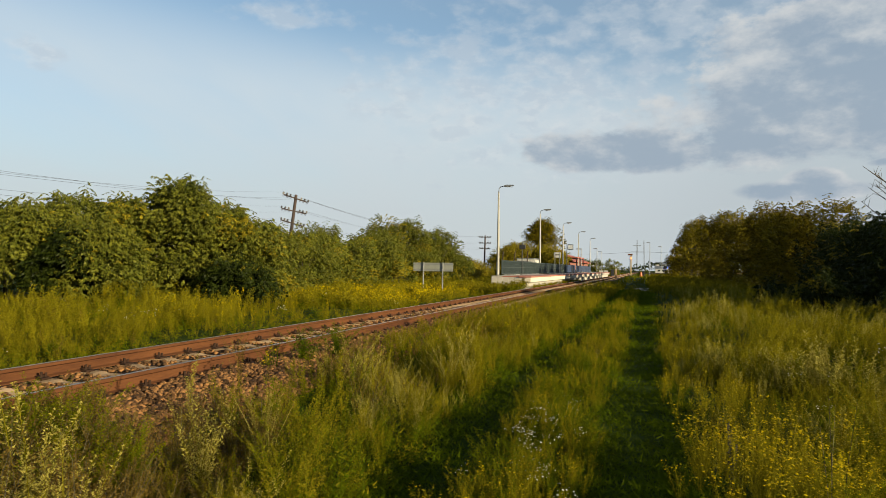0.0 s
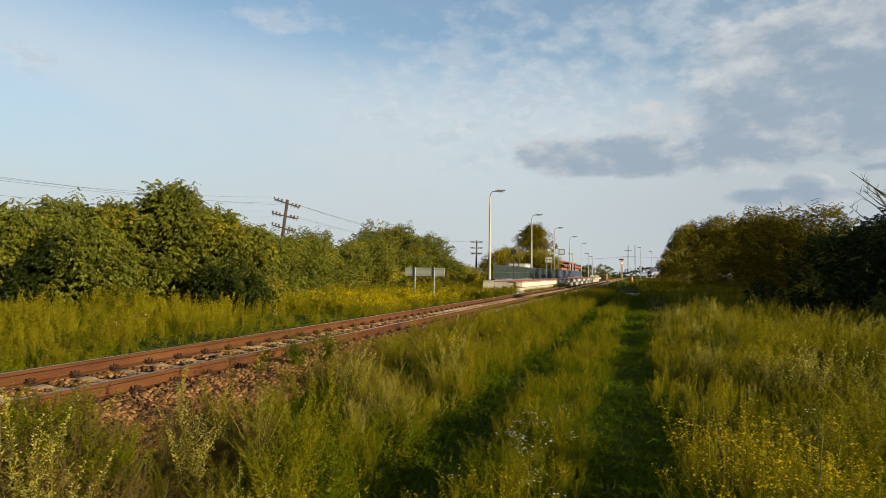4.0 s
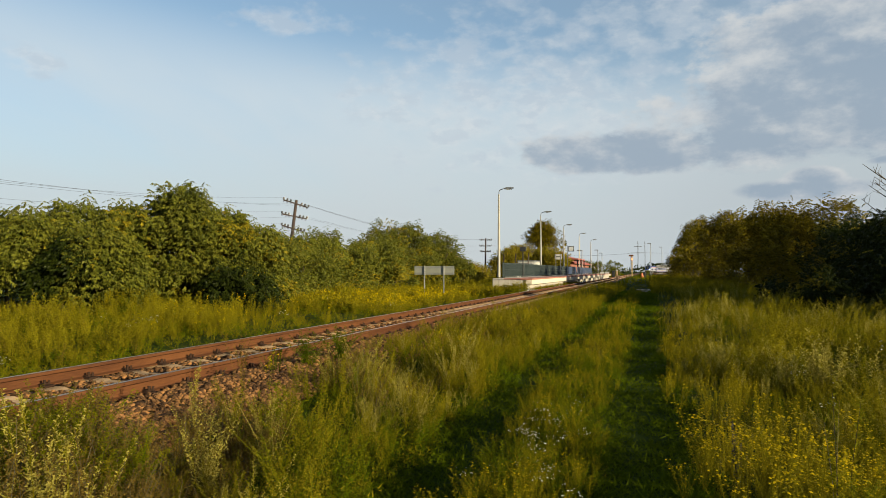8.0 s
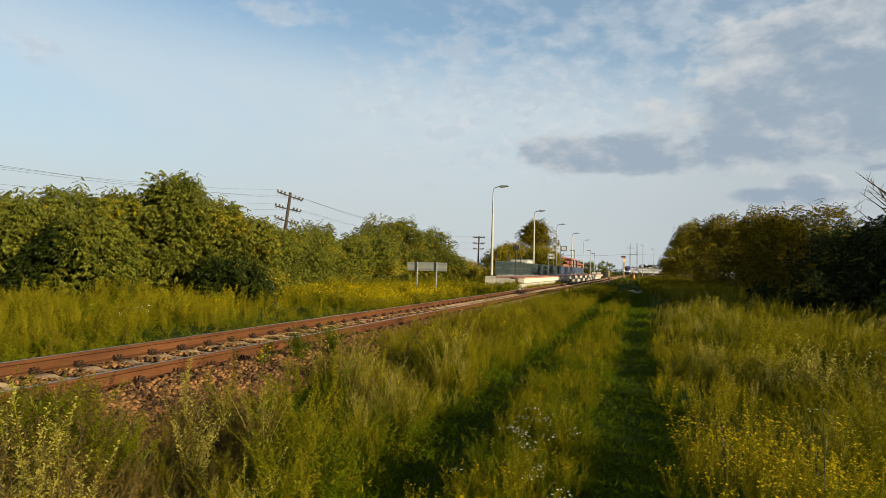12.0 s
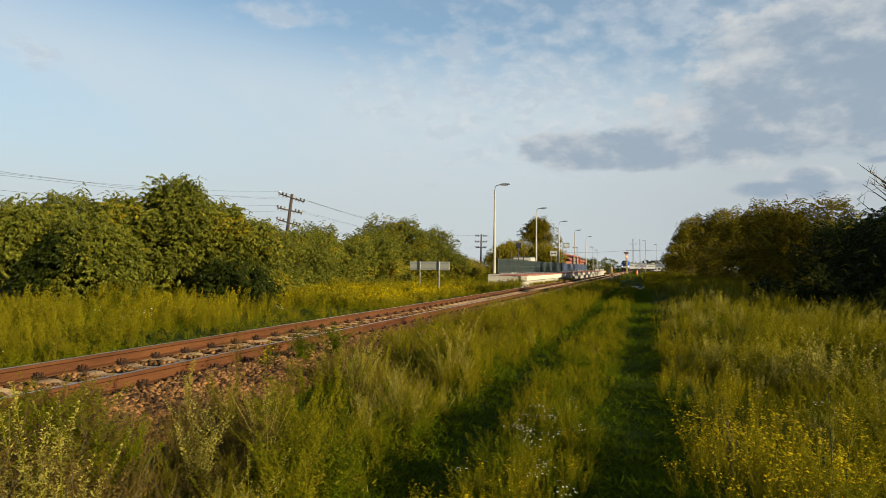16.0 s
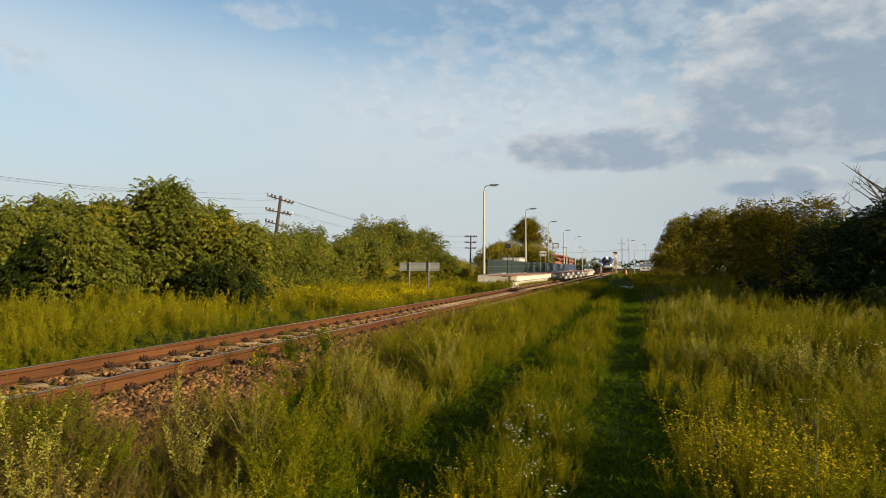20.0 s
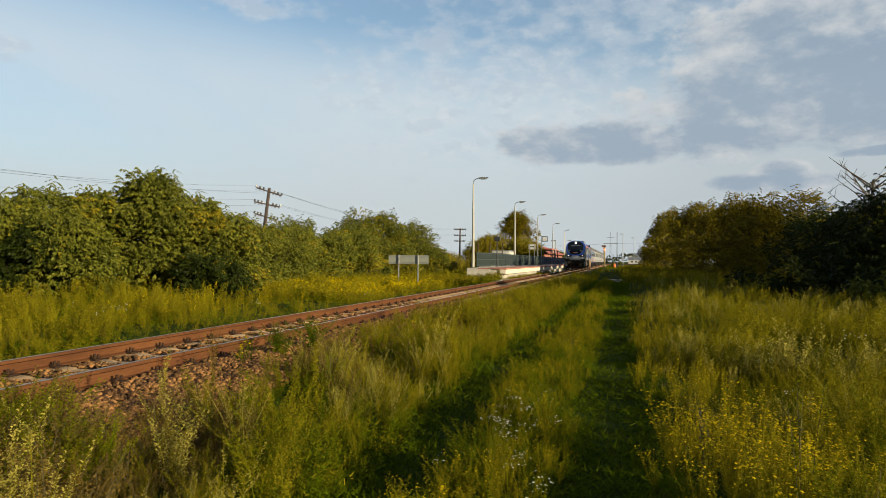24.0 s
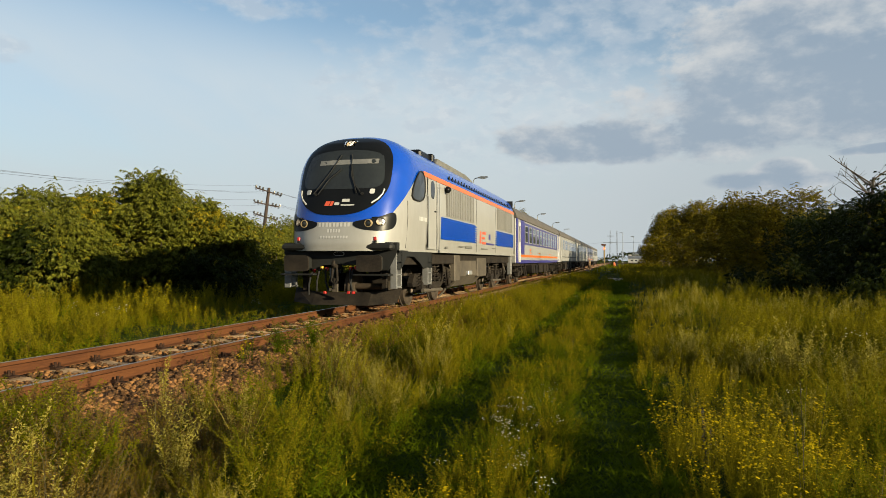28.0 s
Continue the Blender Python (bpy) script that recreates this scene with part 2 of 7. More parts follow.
M_LEAF = material("bush_leaf", (0.115, 0.115, 0.012), 0.5, color2=(0.04, 0.048, 0.005), scale=0.9, island=0.35, translucent=0.22, spec=0.06)
# yellow leaves; on the thicket they stand in for golden sunlight
M_LEAF_Y = material("yellow_sunlit_leaf", (0.19, 0.15, 0.008), 0.5, color2=(0.10, 0.085, 0.004), scale=0.5, island=0.45, translucent=0.22, spec=0.06)
# thicket green, yellowed to carry the low sun in its colour
M_LEAF_M = material("sunlit_thicket_leaf", (0.14, 0.107, 0.005), 0.5, color2=(0.046, 0.039, 0.002), scale=0.6, island=0.45, translucent=0.2, spec=0.03)
# dark green shrubs and woods; by the right thicket it paints in shade
M_LEAF_D = material("dark_shaded_leaf", (0.022, 0.029, 0.003), 0.5, color2=(0.009, 0.014, 0.0015), scale=0.5, island=0.45, translucent=0.2, spec=0.06)
M_BARK = material("grey_bark", (0.06, 0.046, 0.03), 0.9, color2=(0.03, 0.023, 0.015), scale=3, bump=0.6, bump_scale=25)
M_WOODPOLE = material("tarred_wood_pole", (0.03969, 0.02309, 0.01588), 0.85, color2=(0.01588, 0.0101, 0.007938), scale=3, bump=0.4, bump_scale=20, stretch=(1, 1, 0.1))
M_CONC = material("pale_concrete", (0.3031, 0.2814, 0.2453), 0.85, color2=(0.2165, 0.1984, 0.1696), scale=1.5, bump=0.25, bump_scale=30)
# pale edge concrete, used only for the sunlit stretch of the platform
M_CONC_W = material("pale_sunlit_concrete_edge", (0.4474, 0.3969, 0.3175), 0.8, color2=(0.3319, 0.2959, 0.2381), scale=1.2, bump=0.15)
M_PAVE = material("red_paving", (0.2598, 0.09381, 0.06134), 0.85, color2=(0.1804, 0.06855, 0.0469), scale=2, bump=0.2, obj_random=0.4)
M_DIRT = material("sandy_track", (0.2598, 0.2165, 0.1515), 0.95, color2=(0.1588, 0.1371, 0.09381), scale=1.5, bump=0.3)
M_GALV = material("galvanised_steel", (0.2214, 0.2255, 0.2214), 0.45, 0.7, color2=(0.1558, 0.1599, 0.1599), scale=4)
M_POLE = material("weathered_galvanised_pole", (0.27, 0.255, 0.215), 0.7, 0.1, color2=(0.19, 0.18, 0.155), scale=3, stretch=(1, 1, 0.3))
M_FENCE = material("grey_green_fence", (0.026, 0.038, 0.038), 0.6, 0.2, color2=(0.02, 0.03, 0.03), scale=3)
M_DARKSTEEL = material("dark_steel", (0.02526, 0.02526, 0.0267), 0.55, 0.4, scale=6)
M_WIRE = material("wire", (0.0433, 0.0433, 0.0433), 0.5, 0.5, scale=3)
M_PORC = material("porcelain", (0.0656, 0.0574, 0.0492), 0.25, scale=10)


# ------------------------------------------------------------------ mesh tools
class Geo:
    """Vertices and faces of one part, with a material slot per face."""

    def __init__(self):
        self.v, self.f, self.m = [], [], []

    def add(self, verts, faces, mat=0, m=None):
        o = len(self.v)
        self.v += [tuple(m @ Vector(p)) for p in verts] if m is not None else [tuple(p) for p in verts]
        self.f += [tuple(i + o for i in f) for f in faces]
        self.m += [mat] * len(faces)
        return self

    def box(self, x0, x1, y0, y1, z0, z1, b=0.0, mat=0, m=None):
        if b <= 0:
            v = [(x, y, z) for z in (z0, z1) for y in (y0, y1) for x in (x0, x1)]
            return self.add(v, [(0, 2, 3, 1), (4, 5, 7, 6), (0, 1, 5, 4), (2, 6, 7, 3), (0, 4, 6, 2), (1, 3, 7, 5)], mat, m)
        b = min(b, (x1 - x0) * 0.45, (y1 - y0) * 0.45, (z1 - z0) * 0.45)
        c, h = ((x0 + x1) / 2, (y0 + y1) / 2, (z0 + z1) / 2), ((x1 - x0) / 2, (y1 - y0) / 2, (z1 - z0) / 2)
        v, idx = [], {}
        for sx in (-1, 1):
            for sy in (-1, 1):
                for sz in (-1, 1):
                    s = (sx, sy, sz)
                    for ax in range(3):
                        idx[s, ax] = len(v)
                        v.append(tuple(c[i] + s[i] * (h[i] if i == ax else h[i] - b) for i in range(3)))
        f = []
        for ax in range(3):
            o = [i for i in range(3) if i != ax]
            for sg in (-1, 1):
                q = []
                for a, d in ((-1, -1), (1, -1), (1, 1), (-1, 1)):
                    s = [0, 0, 0]
                    s[ax], s[o[0]], s[o[1]] = sg, a, d
                    q.append(idx[tuple(s), ax])
                flip = (sg > 0) == (ax == 1)
                f.append(tuple(q[::-1]) if flip else tuple(q))
            for a in (-1, 1):
                for d in (-1, 1):
                    s, e = [0, 0, 0], [0, 0, 0]
                    s[ax], e[ax] = -1, 1
                    s[o[0]] = e[o[0]] = a
                    s[o[1]] = e[o[1]] = d
                    q = (idx[tuple(s), o[0]], idx[tuple(e), o[0]], idx[tuple(e), o[1]], idx[tuple(s), o[1]])
                    f.append(q if (a * d > 0) == (ax != 1) else q[::-1])
        for sx in (-1, 1):
            for sy in (-1, 1):
                for sz in (-1, 1):
                    q = tuple(idx[(sx, sy, sz), a] for a in range(3))
                    f.append(q if sx * sy * sz > 0 else q[::-1])
        return self.add(v, f, mat, m)

    def tube(self, pts, r, n=8, mat=0, cap=True, m=None):
        """A tube along points; r one radius or one a point."""
        pts = [Vector(p) for p in pts]
        rs = r if isinstance(r, (list, tuple)) else [r] * len(pts)
        o, ref, rings = [], None, []
        for i, p in enumerate(pts):
            d = (pts[min(i + 1, len(pts) - 1)] - pts[max(i - 1, 0)]).normalized()
            if ref is None:
                ref = d.orthogonal().normalized()
            ref = (ref - d * ref.dot(d)).normalized()
            s = d.cross(ref)
            rings.append([p + (ref * math.cos(a) + s * math.sin(a)) * rs[i] for a in [2 * math.pi * k / n for k in range(n)]])
        v = [q for ring in rings for q in ring]
        f = [(i * n + k, i * n + (k + 1) % n, (i + 1) * n + (k + 1) % n, (i + 1) * n + k) for i in range(len(pts) - 1) for k in range(n)]
        if cap:
            f += [tuple(range(n))[::-1], tuple((len(pts) - 1) * n + k for k in range(n))]
        return self.add(v, f, mat, m)

    def lathe(self, prof, centre, axis="z", n=16, mat=0, m=None, cap=True):
        """Profile of (radius, height) round an axis through centre."""
        v, f = [], []
        for r, h in prof:
            for k in range(n):
                a = 2 * math.pi * k / n
                p = {"z": (r * math.cos(a), r * math.sin(a), h), "x": (h, r * math.cos(a), r * math.sin(a)), "y": (r * math.sin(a), h, r * math.cos(a))}[axis]
                v.append(tuple(p[i] + centre[i] for i in range(3)))
        for i in range(len(prof) - 1):
            f += [(i * n + k, i * n + (k + 1) % n, (i + 1) * n + (k + 1) % n, (i + 1) * n + k) for k in range(n)]
        if cap:
            f += [tuple(range(n))[::-1], tuple((len(prof) - 1) * n + k for k in range(n))]
        return self.add(v, f, mat, m)

    def prism(self, poly, a0, a1, axis="x", mat=0, m=None):
        """A polygon pushed along an axis; poly in the other two axes, in xyz order."""
        n = len(poly)
        put = {"x": lambda p, a: (a, p[0], p[1]), "y": lambda p, a: (p[0], a, p[1]), "z": lambda p, a: (p[0], p[1], a)}[axis]
        v = [put(p, a0) for p in poly] + [put(p, a1) for p in poly]
        f = [tuple(range(n))[::-1], tuple(range(n, 2 * n))] + [(k, (k + 1) % n, n + (k + 1) % n, n + k) for k in range(n)]
        return self.add(v, f, mat, m)

    def grid(self, fn, us, vs, mat=0, close=False):
        nu, nv = len(us), len(vs)
        v = [fn(a, b) for b in vs for a in us]
        f = [(j * nu + i, j * nu + i + 1, (j + 1) * nu + i + 1, (j + 1) * nu + i) for j in range(nv - 1) for i in range(nu - 1)]
        return self.add(v, f, mat)

    def mesh(self, name, mats, smooth=False):
        me = bpy.data.meshes.new(name)
        me.from_pydata(self.v, [], self.f)
        for k in (mats if isinstance(mats, (list, tuple)) else [mats]):
            me.materials.append(k)
        if any(self.m):
            me.polygons.foreach_set("material_index", self.m)
        bm = bmesh.new()
        bm.from_mesh(me)
        bmesh.ops.recalc_face_normals(bm, faces=bm.faces)
        bm.to_mesh(me)
        bm.free()
        if smooth:
            me.polygons.foreach_set("use_smooth", [True] * len(me.polygons))
            me.set_sharp_from_angle(angle=radians(38))
        me.update()
        return me


def part(name, geo, mats, parent=None, label="", smooth=False):
    ob = new(name, geo.mesh(name, mats, smooth))
    ob.parent = parent
    if label:
        ob["label"] = label
    return ob


def empty(name, m=None):
    ob = new(name)
    if m is not None:
        ob.matrix_basis = m
    return ob


def bulk_mesh(name, verts, tris, mats, mat_idx=None, smooth=False):
    """A mesh out of numpy arrays of vertices and triangles."""
    me = bpy.data.meshes.new(name)
    nv, nf = len(verts), len(tris)
    me.vertices.add(nv)
    me.vertices.foreach_set("co", np.asarray(verts, np.float32).ravel())
    me.loops.add(nf * 3)
    me.loops.foreach_set("vertex_index", np.asarray(tris, np.int32).ravel())
    me.polygons.add(nf)
    me.polygons.foreach_set("loop_start", np.arange(0, nf * 3, 3, dtype=np.int32))
    for k in mats:
        me.materials.append(k)
    if mat_idx is not None:
        me.polygons.foreach_set("material_index", np.asarray(mat_idx, np.int32))
    me.update(calc_edges=True)
    return me


def rise(x, y):
    """Height of the ground: field, track bank, gentle unevenness."""
    x, y = np.asarray(x, float), np.asarray(y, float)
    bank = np.clip((3.0 - np.abs(x)) / 1.25, 0, 1)
    bank = bank * bank * (3 - 2 * bank)
    field = -0.5 + 0.05 * np.sin(x * 0.9 + y * 0.31) + 0.04 * np.sin(x * 0.37 - y * 0.7 + 1.0) + 0.03 * np.sin(x * 2.1 + y * 1.3)
    rut = 0.07 * (np.exp(-((x - 6.12) / 0.33) ** 2) + np.exp(-((x - 4.5) / 0.33) ** 2)) * (np.abs(y) < 120)
    return field * (1 - bank) + (-0.215) * bank - rut


# ------------------------------------------------------------------ ground and track
def build_ground():
    xs = np.concatenate([[-2500, -900, -400, -200, -120, -80], np.arange(-60, -12, 3.0), np.arange(-12, 14, 0.4), np.arange(14, 60, 3.0), [80, 120, 200, 400, 900, 2500]])
    ys = np.concatenate([[-900, -300, -100, -40], np.arange(-15, 40, 0.6), np.arange(40, 160, 3.0), [160, 200, 260, 340, 450, 600, 900, 1500, 4000]])
    X, Y = np.meshgrid(xs, ys)
    Z = rise(X, Y)
    nx, ny = len(xs), len(ys)
    a = (np.arange(ny - 1)[:, None] * nx + np.arange(nx - 1)[None]).ravel()
    tris = np.concatenate([np.stack([a, a + 1, a + nx + 1], 1), np.stack([a, a + nx + 1, a + nx], 1)])
    cx = np.tile(X.ravel()[a] + 0.5 * (X.ravel()[a + 1] - X.ravel()[a]), 2)
    me = bulk_mesh("ground", np.stack([X, Y, Z], -1).reshape(-1, 3), tris, [M_SOIL, M_BALLAST], (np.abs(cx) < 2.15).astype(int))
    me.polygons.foreach_set("use_smooth", [True] * len(me.polygons))
    tagged(new("ground", me), "uneven meadow soil with a stony track bank", "ground", kind="structure")


build_ground()


def build_sandy_patch():
    """Bare sand worn through the grass of the wheel track."""
    v, n = [(0, 0, 0)], 22
    for i in range(n):
        a = 2 * math.pi * i / n
        k = 1 + 0.22 * math.sin(3 * a + 1) + 0.12 * math.sin(7 * a)
        v.append((0.8 * k * math.cos(a), 4.2 * k * math.sin(a), 0))
    v = [(x, y, float(rise(6.1 + x, 63 + y)) + 0.035 - float(rise(6.1, 63))) for x, y, z in v]
    me = bpy.data.meshes.new("sandy_patch")
    me.from_pydata(v, [], [(0, 1 + i, 1 + (i + 1) % n) for i in range(n)])
    me.materials.append(M_DIRT)
    ob = new("sandy_patch", me)
    ob.matrix_basis = pose(6.1, 63, float(rise(6.1, 63)))
    tagged(ob, "pale bare sand in the worn wheel track", "ground", kind="structure")


build_sandy_patch()

RAIL = [(-0.075, -0.172), (0.075, -0.172), (0.075, -0.160), (0.020, -0.145), (0.009, -0.125), (0.009, -0.055), (0.036, -0.040),
        (0.036, -0.008), (0.026, 0.0), (-0.026, 0.0), (-0.036, -0.008), (-0.036, -0.040), (-0.009, -0.055), (-0.009, -0.125), (-0.020, -0.145), (-0.075, -0.160)]
SLEEPER_STEP, SLEEPER_Y0 = 0.68, 0.36


def bend(y):
    """Sideways shift of the line: straight, then a long curve to the right far beyond the platform."""
    d = max(0.0, y - 310.0)
    return d * d / (2 * 420.0)


def build_track():
    track = tagged(empty("railway_track"), "rusty single railway track on concrete sleepers in reddish ballast", "railway track", kind="structure")
    for sx in (-0.7535, 0.7535):
        g = Geo()
        ys = [-30, 310] + list(range(320, 640, 10))
        for y0, y1 in zip(ys[:-1], ys[1:]):
            n = len(RAIL)
            v = [(sx + bend(y0) + p[0], y0, p[1]) for p in RAIL] + [(sx + bend(y1) + p[0], y1, p[1]) for p in RAIL]
            for k in range(n):
                g.add([v[k], v[(k + 1) % n], v[n + (k + 1) % n], v[n + k]], [(0, 1, 2, 3)], 1 if k == 8 else 0)
        part("rail", g, [M_RUST, M_RAILTOP], track)
    return track


TRACK = build_track()


# ------------------------------------------------------------------ plants
RNG = np.random.default_rng(7)


class Tmpl:
    """A small plant model in triangles, repeated by the thousand in one sheet of vegetation."""

    def __init__(self):
        self.v, self.t, self.m = [], [], []

    def strip(self, pts, widths, side, mat):
        """A bent blade: a row of points with widths, flat across side."""
        o = len(self.v)
        for p, w in zip(pts, widths):
            self.v.append(np.asarray(p) - np.asarray(side) * w / 2)
            self.v.append(np.asarray(p) + np.asarray(side) * w / 2)
        for i in range(len(pts) - 1):
            a = o + 2 * i
            self.t += [(a, a + 1, a + 3), (a, a + 3, a + 2)]
            self.m += [mat, mat]

    def blade(self, p, d, ln, w, mat):
        """The smallest leaf: one narrow triangle."""
        s = np.cross(d, RNG.normal(0, 1, 3))
        s = s * (w / 2 / (np.linalg.norm(s) + 1e-9))
        o = len(self.v)
        self.v += [p - s, p + s, p + d * ln]
        self.t.append((o, o + 1, o + 2))
        self.m.append(mat)

    def done(self):
        return np.array(self.v), np.array(self.t), np.array(self.m)


def rvec(z=0.0):
    a = RNG.uniform(0, 2 * math.pi)
    return np.array([math.cos(a), math.sin(a), z])


def unit(v):
    return v / np.linalg.norm(v)


def t_tuft(blades, h, w, mat, spread=0.10, bow=0.5):
    """Arching grass blades from one root."""
    t = Tmpl()
    for _ in range(blades):
        d = rvec()
        base = rvec() * RNG.uniform(0, spread)
        hh, b = h * RNG.uniform(0.55, 1.1), RNG.uniform(0.1, bow)
        pts = [base + d * hh * b * k ** 2 + np.array([0, 0, hh * k * (1 - 0.18 * b * k)]) for k in (0.0, 0.5, 1.0)]
        side = np.array([-d[1], d[0], 0]) * 0.8 + rvec() * 0.3
        t.strip(pts, [w, w * 0.8, w * 0.12], unit(side), mat)
    return t.done()


def t_plume(h, stems, leaves, ln, w, low, top, spread=0.35, r=0.06, split=0.6, base=0.06, up=1.0, stem=None):
    """A feathery weed: stems from one root, each packed with small leaves that point upward."""
    t = Tmpl()
    for _ in range(stems):
        hh = h * RNG.uniform(0.6, 1.05)
        root = rvec() * RNG.uniform(0, base)
        tip = root + rvec() * hh * RNG.uniform(0.03, spread) + (0, 0, hh)
        mid = root + (tip - root) * (0.35, 0.35, 0.55)
        t.strip([root, mid, tip], [0.007, 0.005, 0.002], rvec(), low if stem is None else stem)
        for i in range(leaves):
            k = 0.08 + 0.92 * ((i + RNG.uniform(0, 1)) / leaves) ** 0.75
            p = root + (mid - root) * (k / 0.55) if k < 0.55 else mid + (tip - mid) * ((k - 0.55) / 0.45)
            d = unit(rvec(RNG.uniform(-0.1, up)))
            p = p + d * (1, 1, 0.4) * r * (1.08 - k) ** 0.7 * RNG.uniform(0, 1)
            t.blade(p, d, ln * RNG.uniform(0.7, 1.3) * (1.25 - 0.6 * k), w * RNG.uniform(0.7, 1.3), top if k > split else low)
    return t.done()


def t_leafy(h, leaves, ln, w, mat, spread=0.22):
    """Low leafy growth that covers the soil."""
    t = Tmpl()
    for _ in range(leaves):
        d = unit(rvec(RNG.uniform(0.0, 1.3)))
        t.blade(rvec() * RNG.uniform(0, spread) + np.array([0, 0, h * RNG.uniform(0, 1) ** 1.2]), d, ln * RNG.uniform(0.6, 1.3), w * RNG.uniform(0.7, 1.3), mat)
    return t.done()


def t_flower(h, stems, heads, head_r, mat, leaf_mat, stem_mat, leaves=20, ln=0.045, spread=0.35):
    """Branching feathery stems with flat-topped blossom heads."""
    t = Tmpl()
    for _ in range(stems):
        hh = h * RNG.uniform(0.7, 1.1)
        top = rvec() * hh * RNG.uniform(0.05, spread) + np.array([0, 0, hh])
        t.strip([(0, 0, 0), top * (0.5, 0.5, 0.55), top], [0.006, 0.005, 0.003], rvec(), stem_mat)
        for _ in range(leaves):
            k = RNG.uniform(0.1, 0.95)
            t.blade(top * (k, k, k) + rvec() * RNG.uniform(0, 0.03), unit(rvec(RNG.uniform(0.1, 1.0))), RNG.uniform(0.6, 1.3) * ln, ln * 0.24, leaf_mat)
        for _ in range(heads):
            p = top + rvec() * RNG.uniform(0, 0.06) + np.array([0, 0, RNG.uniform(-0.05, 0.03)])
            r = head_r * RNG.uniform(0.6, 1.2)
            o = len(t.v)
            tilt = rvec() * 0.35
            t.v.append(p + (0, 0, r * 0.5))
            for a in range(5):
                q = np.array([math.cos(a * 1.2566), math.sin(a * 1.2566), 0])
                t.v.append(p + q * r + np.array([0, 0, q @ tilt * r]))
            t.t += [(o, o + 1 + a, o + 1 + (a + 1) % 5) for a in range(5)]
            t.m += [mat] * 5
    return t.done()


def scatter(batches):
    """Join many copies of templates: (template, x, y, z, turn, scale, lean) arrays."""
    V, T, M, o = [], [], [], 0
    for (tv, tt, tm), x, y, z, turn, sc, tilt, az in batches:
        n = len(x)
        if not n:
            continue
        c, s = np.cos(turn)[:, None], np.sin(turn)[:, None]
        X = (tv[:, 0] * c - tv[:, 1] * s) * sc[:, None]
        Y = (tv[:, 0] * s + tv[:, 1] * c) * sc[:, None]
        Z = tv[:, 2] * sc[:, None]
        X = X + Z * (tilt * np.cos(az))[:, None] + x[:, None]
        Y = Y + Z * (tilt * np.sin(az))[:, None] + y[:, None]
        V.append(np.stack([X, Y, Z + z[:, None]], -1).reshape(-1, 3))
        T.append((tt[None] + (np.arange(n) * len(tv))[:, None, None] + o).reshape(-1, 3))
        M.append(np.tile(tm, n))
        o += n * len(tv)
    return np.concatenate(V), np.concatenate(T), np.concatenate(M)


def patchy(x, y, f=0.35, k=0.0):
    """A soft uneven field from 0 to 1, for clumps of one kind."""
    return 0.5 + 0.25 * np.sin(x * f * 2.1 + 1.3 * np.sin(y * f * 0.9 + k) + k) + 0.25 * np.sin(y * f * 1.7 + 1.7 * np.sin(x * f * 1.3 - k) + 2.2 * k)


def sown(n, x0, x1, y0, y1, want=None, even=False):
    """n places in a strip, thinning out with distance; want(x, y) is the chance to keep one."""
    u = RNG.uniform(0, 1, n)
    y = y0 + (y1 - y0) * u if even else y0 * (y1 / y0) ** u
    x = RNG.uniform(x0, x1, n) if not callable(x0) else x0(y) + (x1(y) - x0(y)) * RNG.uniform(0, 1, n)
    if want is not None:
        keep = RNG.uniform(0, 1, n) < want(x, y)
        x, y = x[keep], y[keep]
    return x, y


def batch(tm, xy, smin=0.7, smax=1.25, grow=0.0, tilt=0.12, env=None):
    x, y = xy
    n = len(x)
    sc = RNG.uniform(smin, smax, n) * (1 + grow * np.clip((np.hypot(x - 6.3, y) - 10) / 40, 0, 3))
    if env is not None:
        sc = sc * env(x, y)
    return tm, x, y, rise(x, y) - 0.02, RNG.uniform(0, 6.28, n), sc, RNG.uniform(0, tilt, n), RNG.uniform(0, 6.28, n)


def in_view(x, y):
    b = np.degrees(np.arctan2(x - 6.3, y))
    return (b > -54) & (b < 22)


def vegetation(name, label, batches):
    V, T, M = scatter(batches)
    tagged(new(name, bulk_mesh(name, V, T, VEG, M)), label, "vegetation", kind="stuff")


VEG = [M_GRASS, M_WEED, M_STEM, M_YELLOW, M_DRY, M_WHITE_FL, M_GRASS_DARK, M_MUGWORT, M_LIME]
GRASS, WEED, STEM, YELLOW, DRY, WHITE, DARK, MUG, LIME = range(9)
# near kinds, fine-leaved
N_TUFT = [t_tuft(10, 0.36, 0.006, GRASS, 0.12, 0.9) for _ in range(3)]
N_DRY = [t_tuft(7, 0.60, 0.004, DRY, 0.07, 0.5) for _ in range(3)]
N_COVER = [t_leafy(0.20, 64, 0.045, 0.013, m) for m in (DARK, GRASS, DARK, WEED)]
N_WEED = [t_plume(0.70, 6, 110, 0.024, 0.0085, GRASS, WEED, 0.7, 0.06, 0.5) for _ in range(4)]
N_GREEN = [t_plume(0.62, 6, 100, 0.028, 0.0095, DARK, GRASS, 0.75, 0.07) for _ in range(4)]
N_MUG = [t_plume(0.78, 7, 130, 0.022, 0.009, WEED, MUG, 0.6, 0.055, 0.3) for _ in range(4)]
N_BROWN = [t_plume(0.72, 6, 90, 0.023, 0.009, WEED, DRY, 0.55, 0.045, 0.3, stem=STEM) for _ in range(3)]
N_RUST = [t_plume(0.66, 6, 90, 0.023, 0.0095, STEM, DRY, 0.6, 0.05, 0.5, stem=STEM) for _ in range(3)]
N_LIME = [t_plume(0.74, 6, 110, 0.024, 0.009, WEED, LIME, 0.5, 0.055, 0.45) for _ in range(3)]
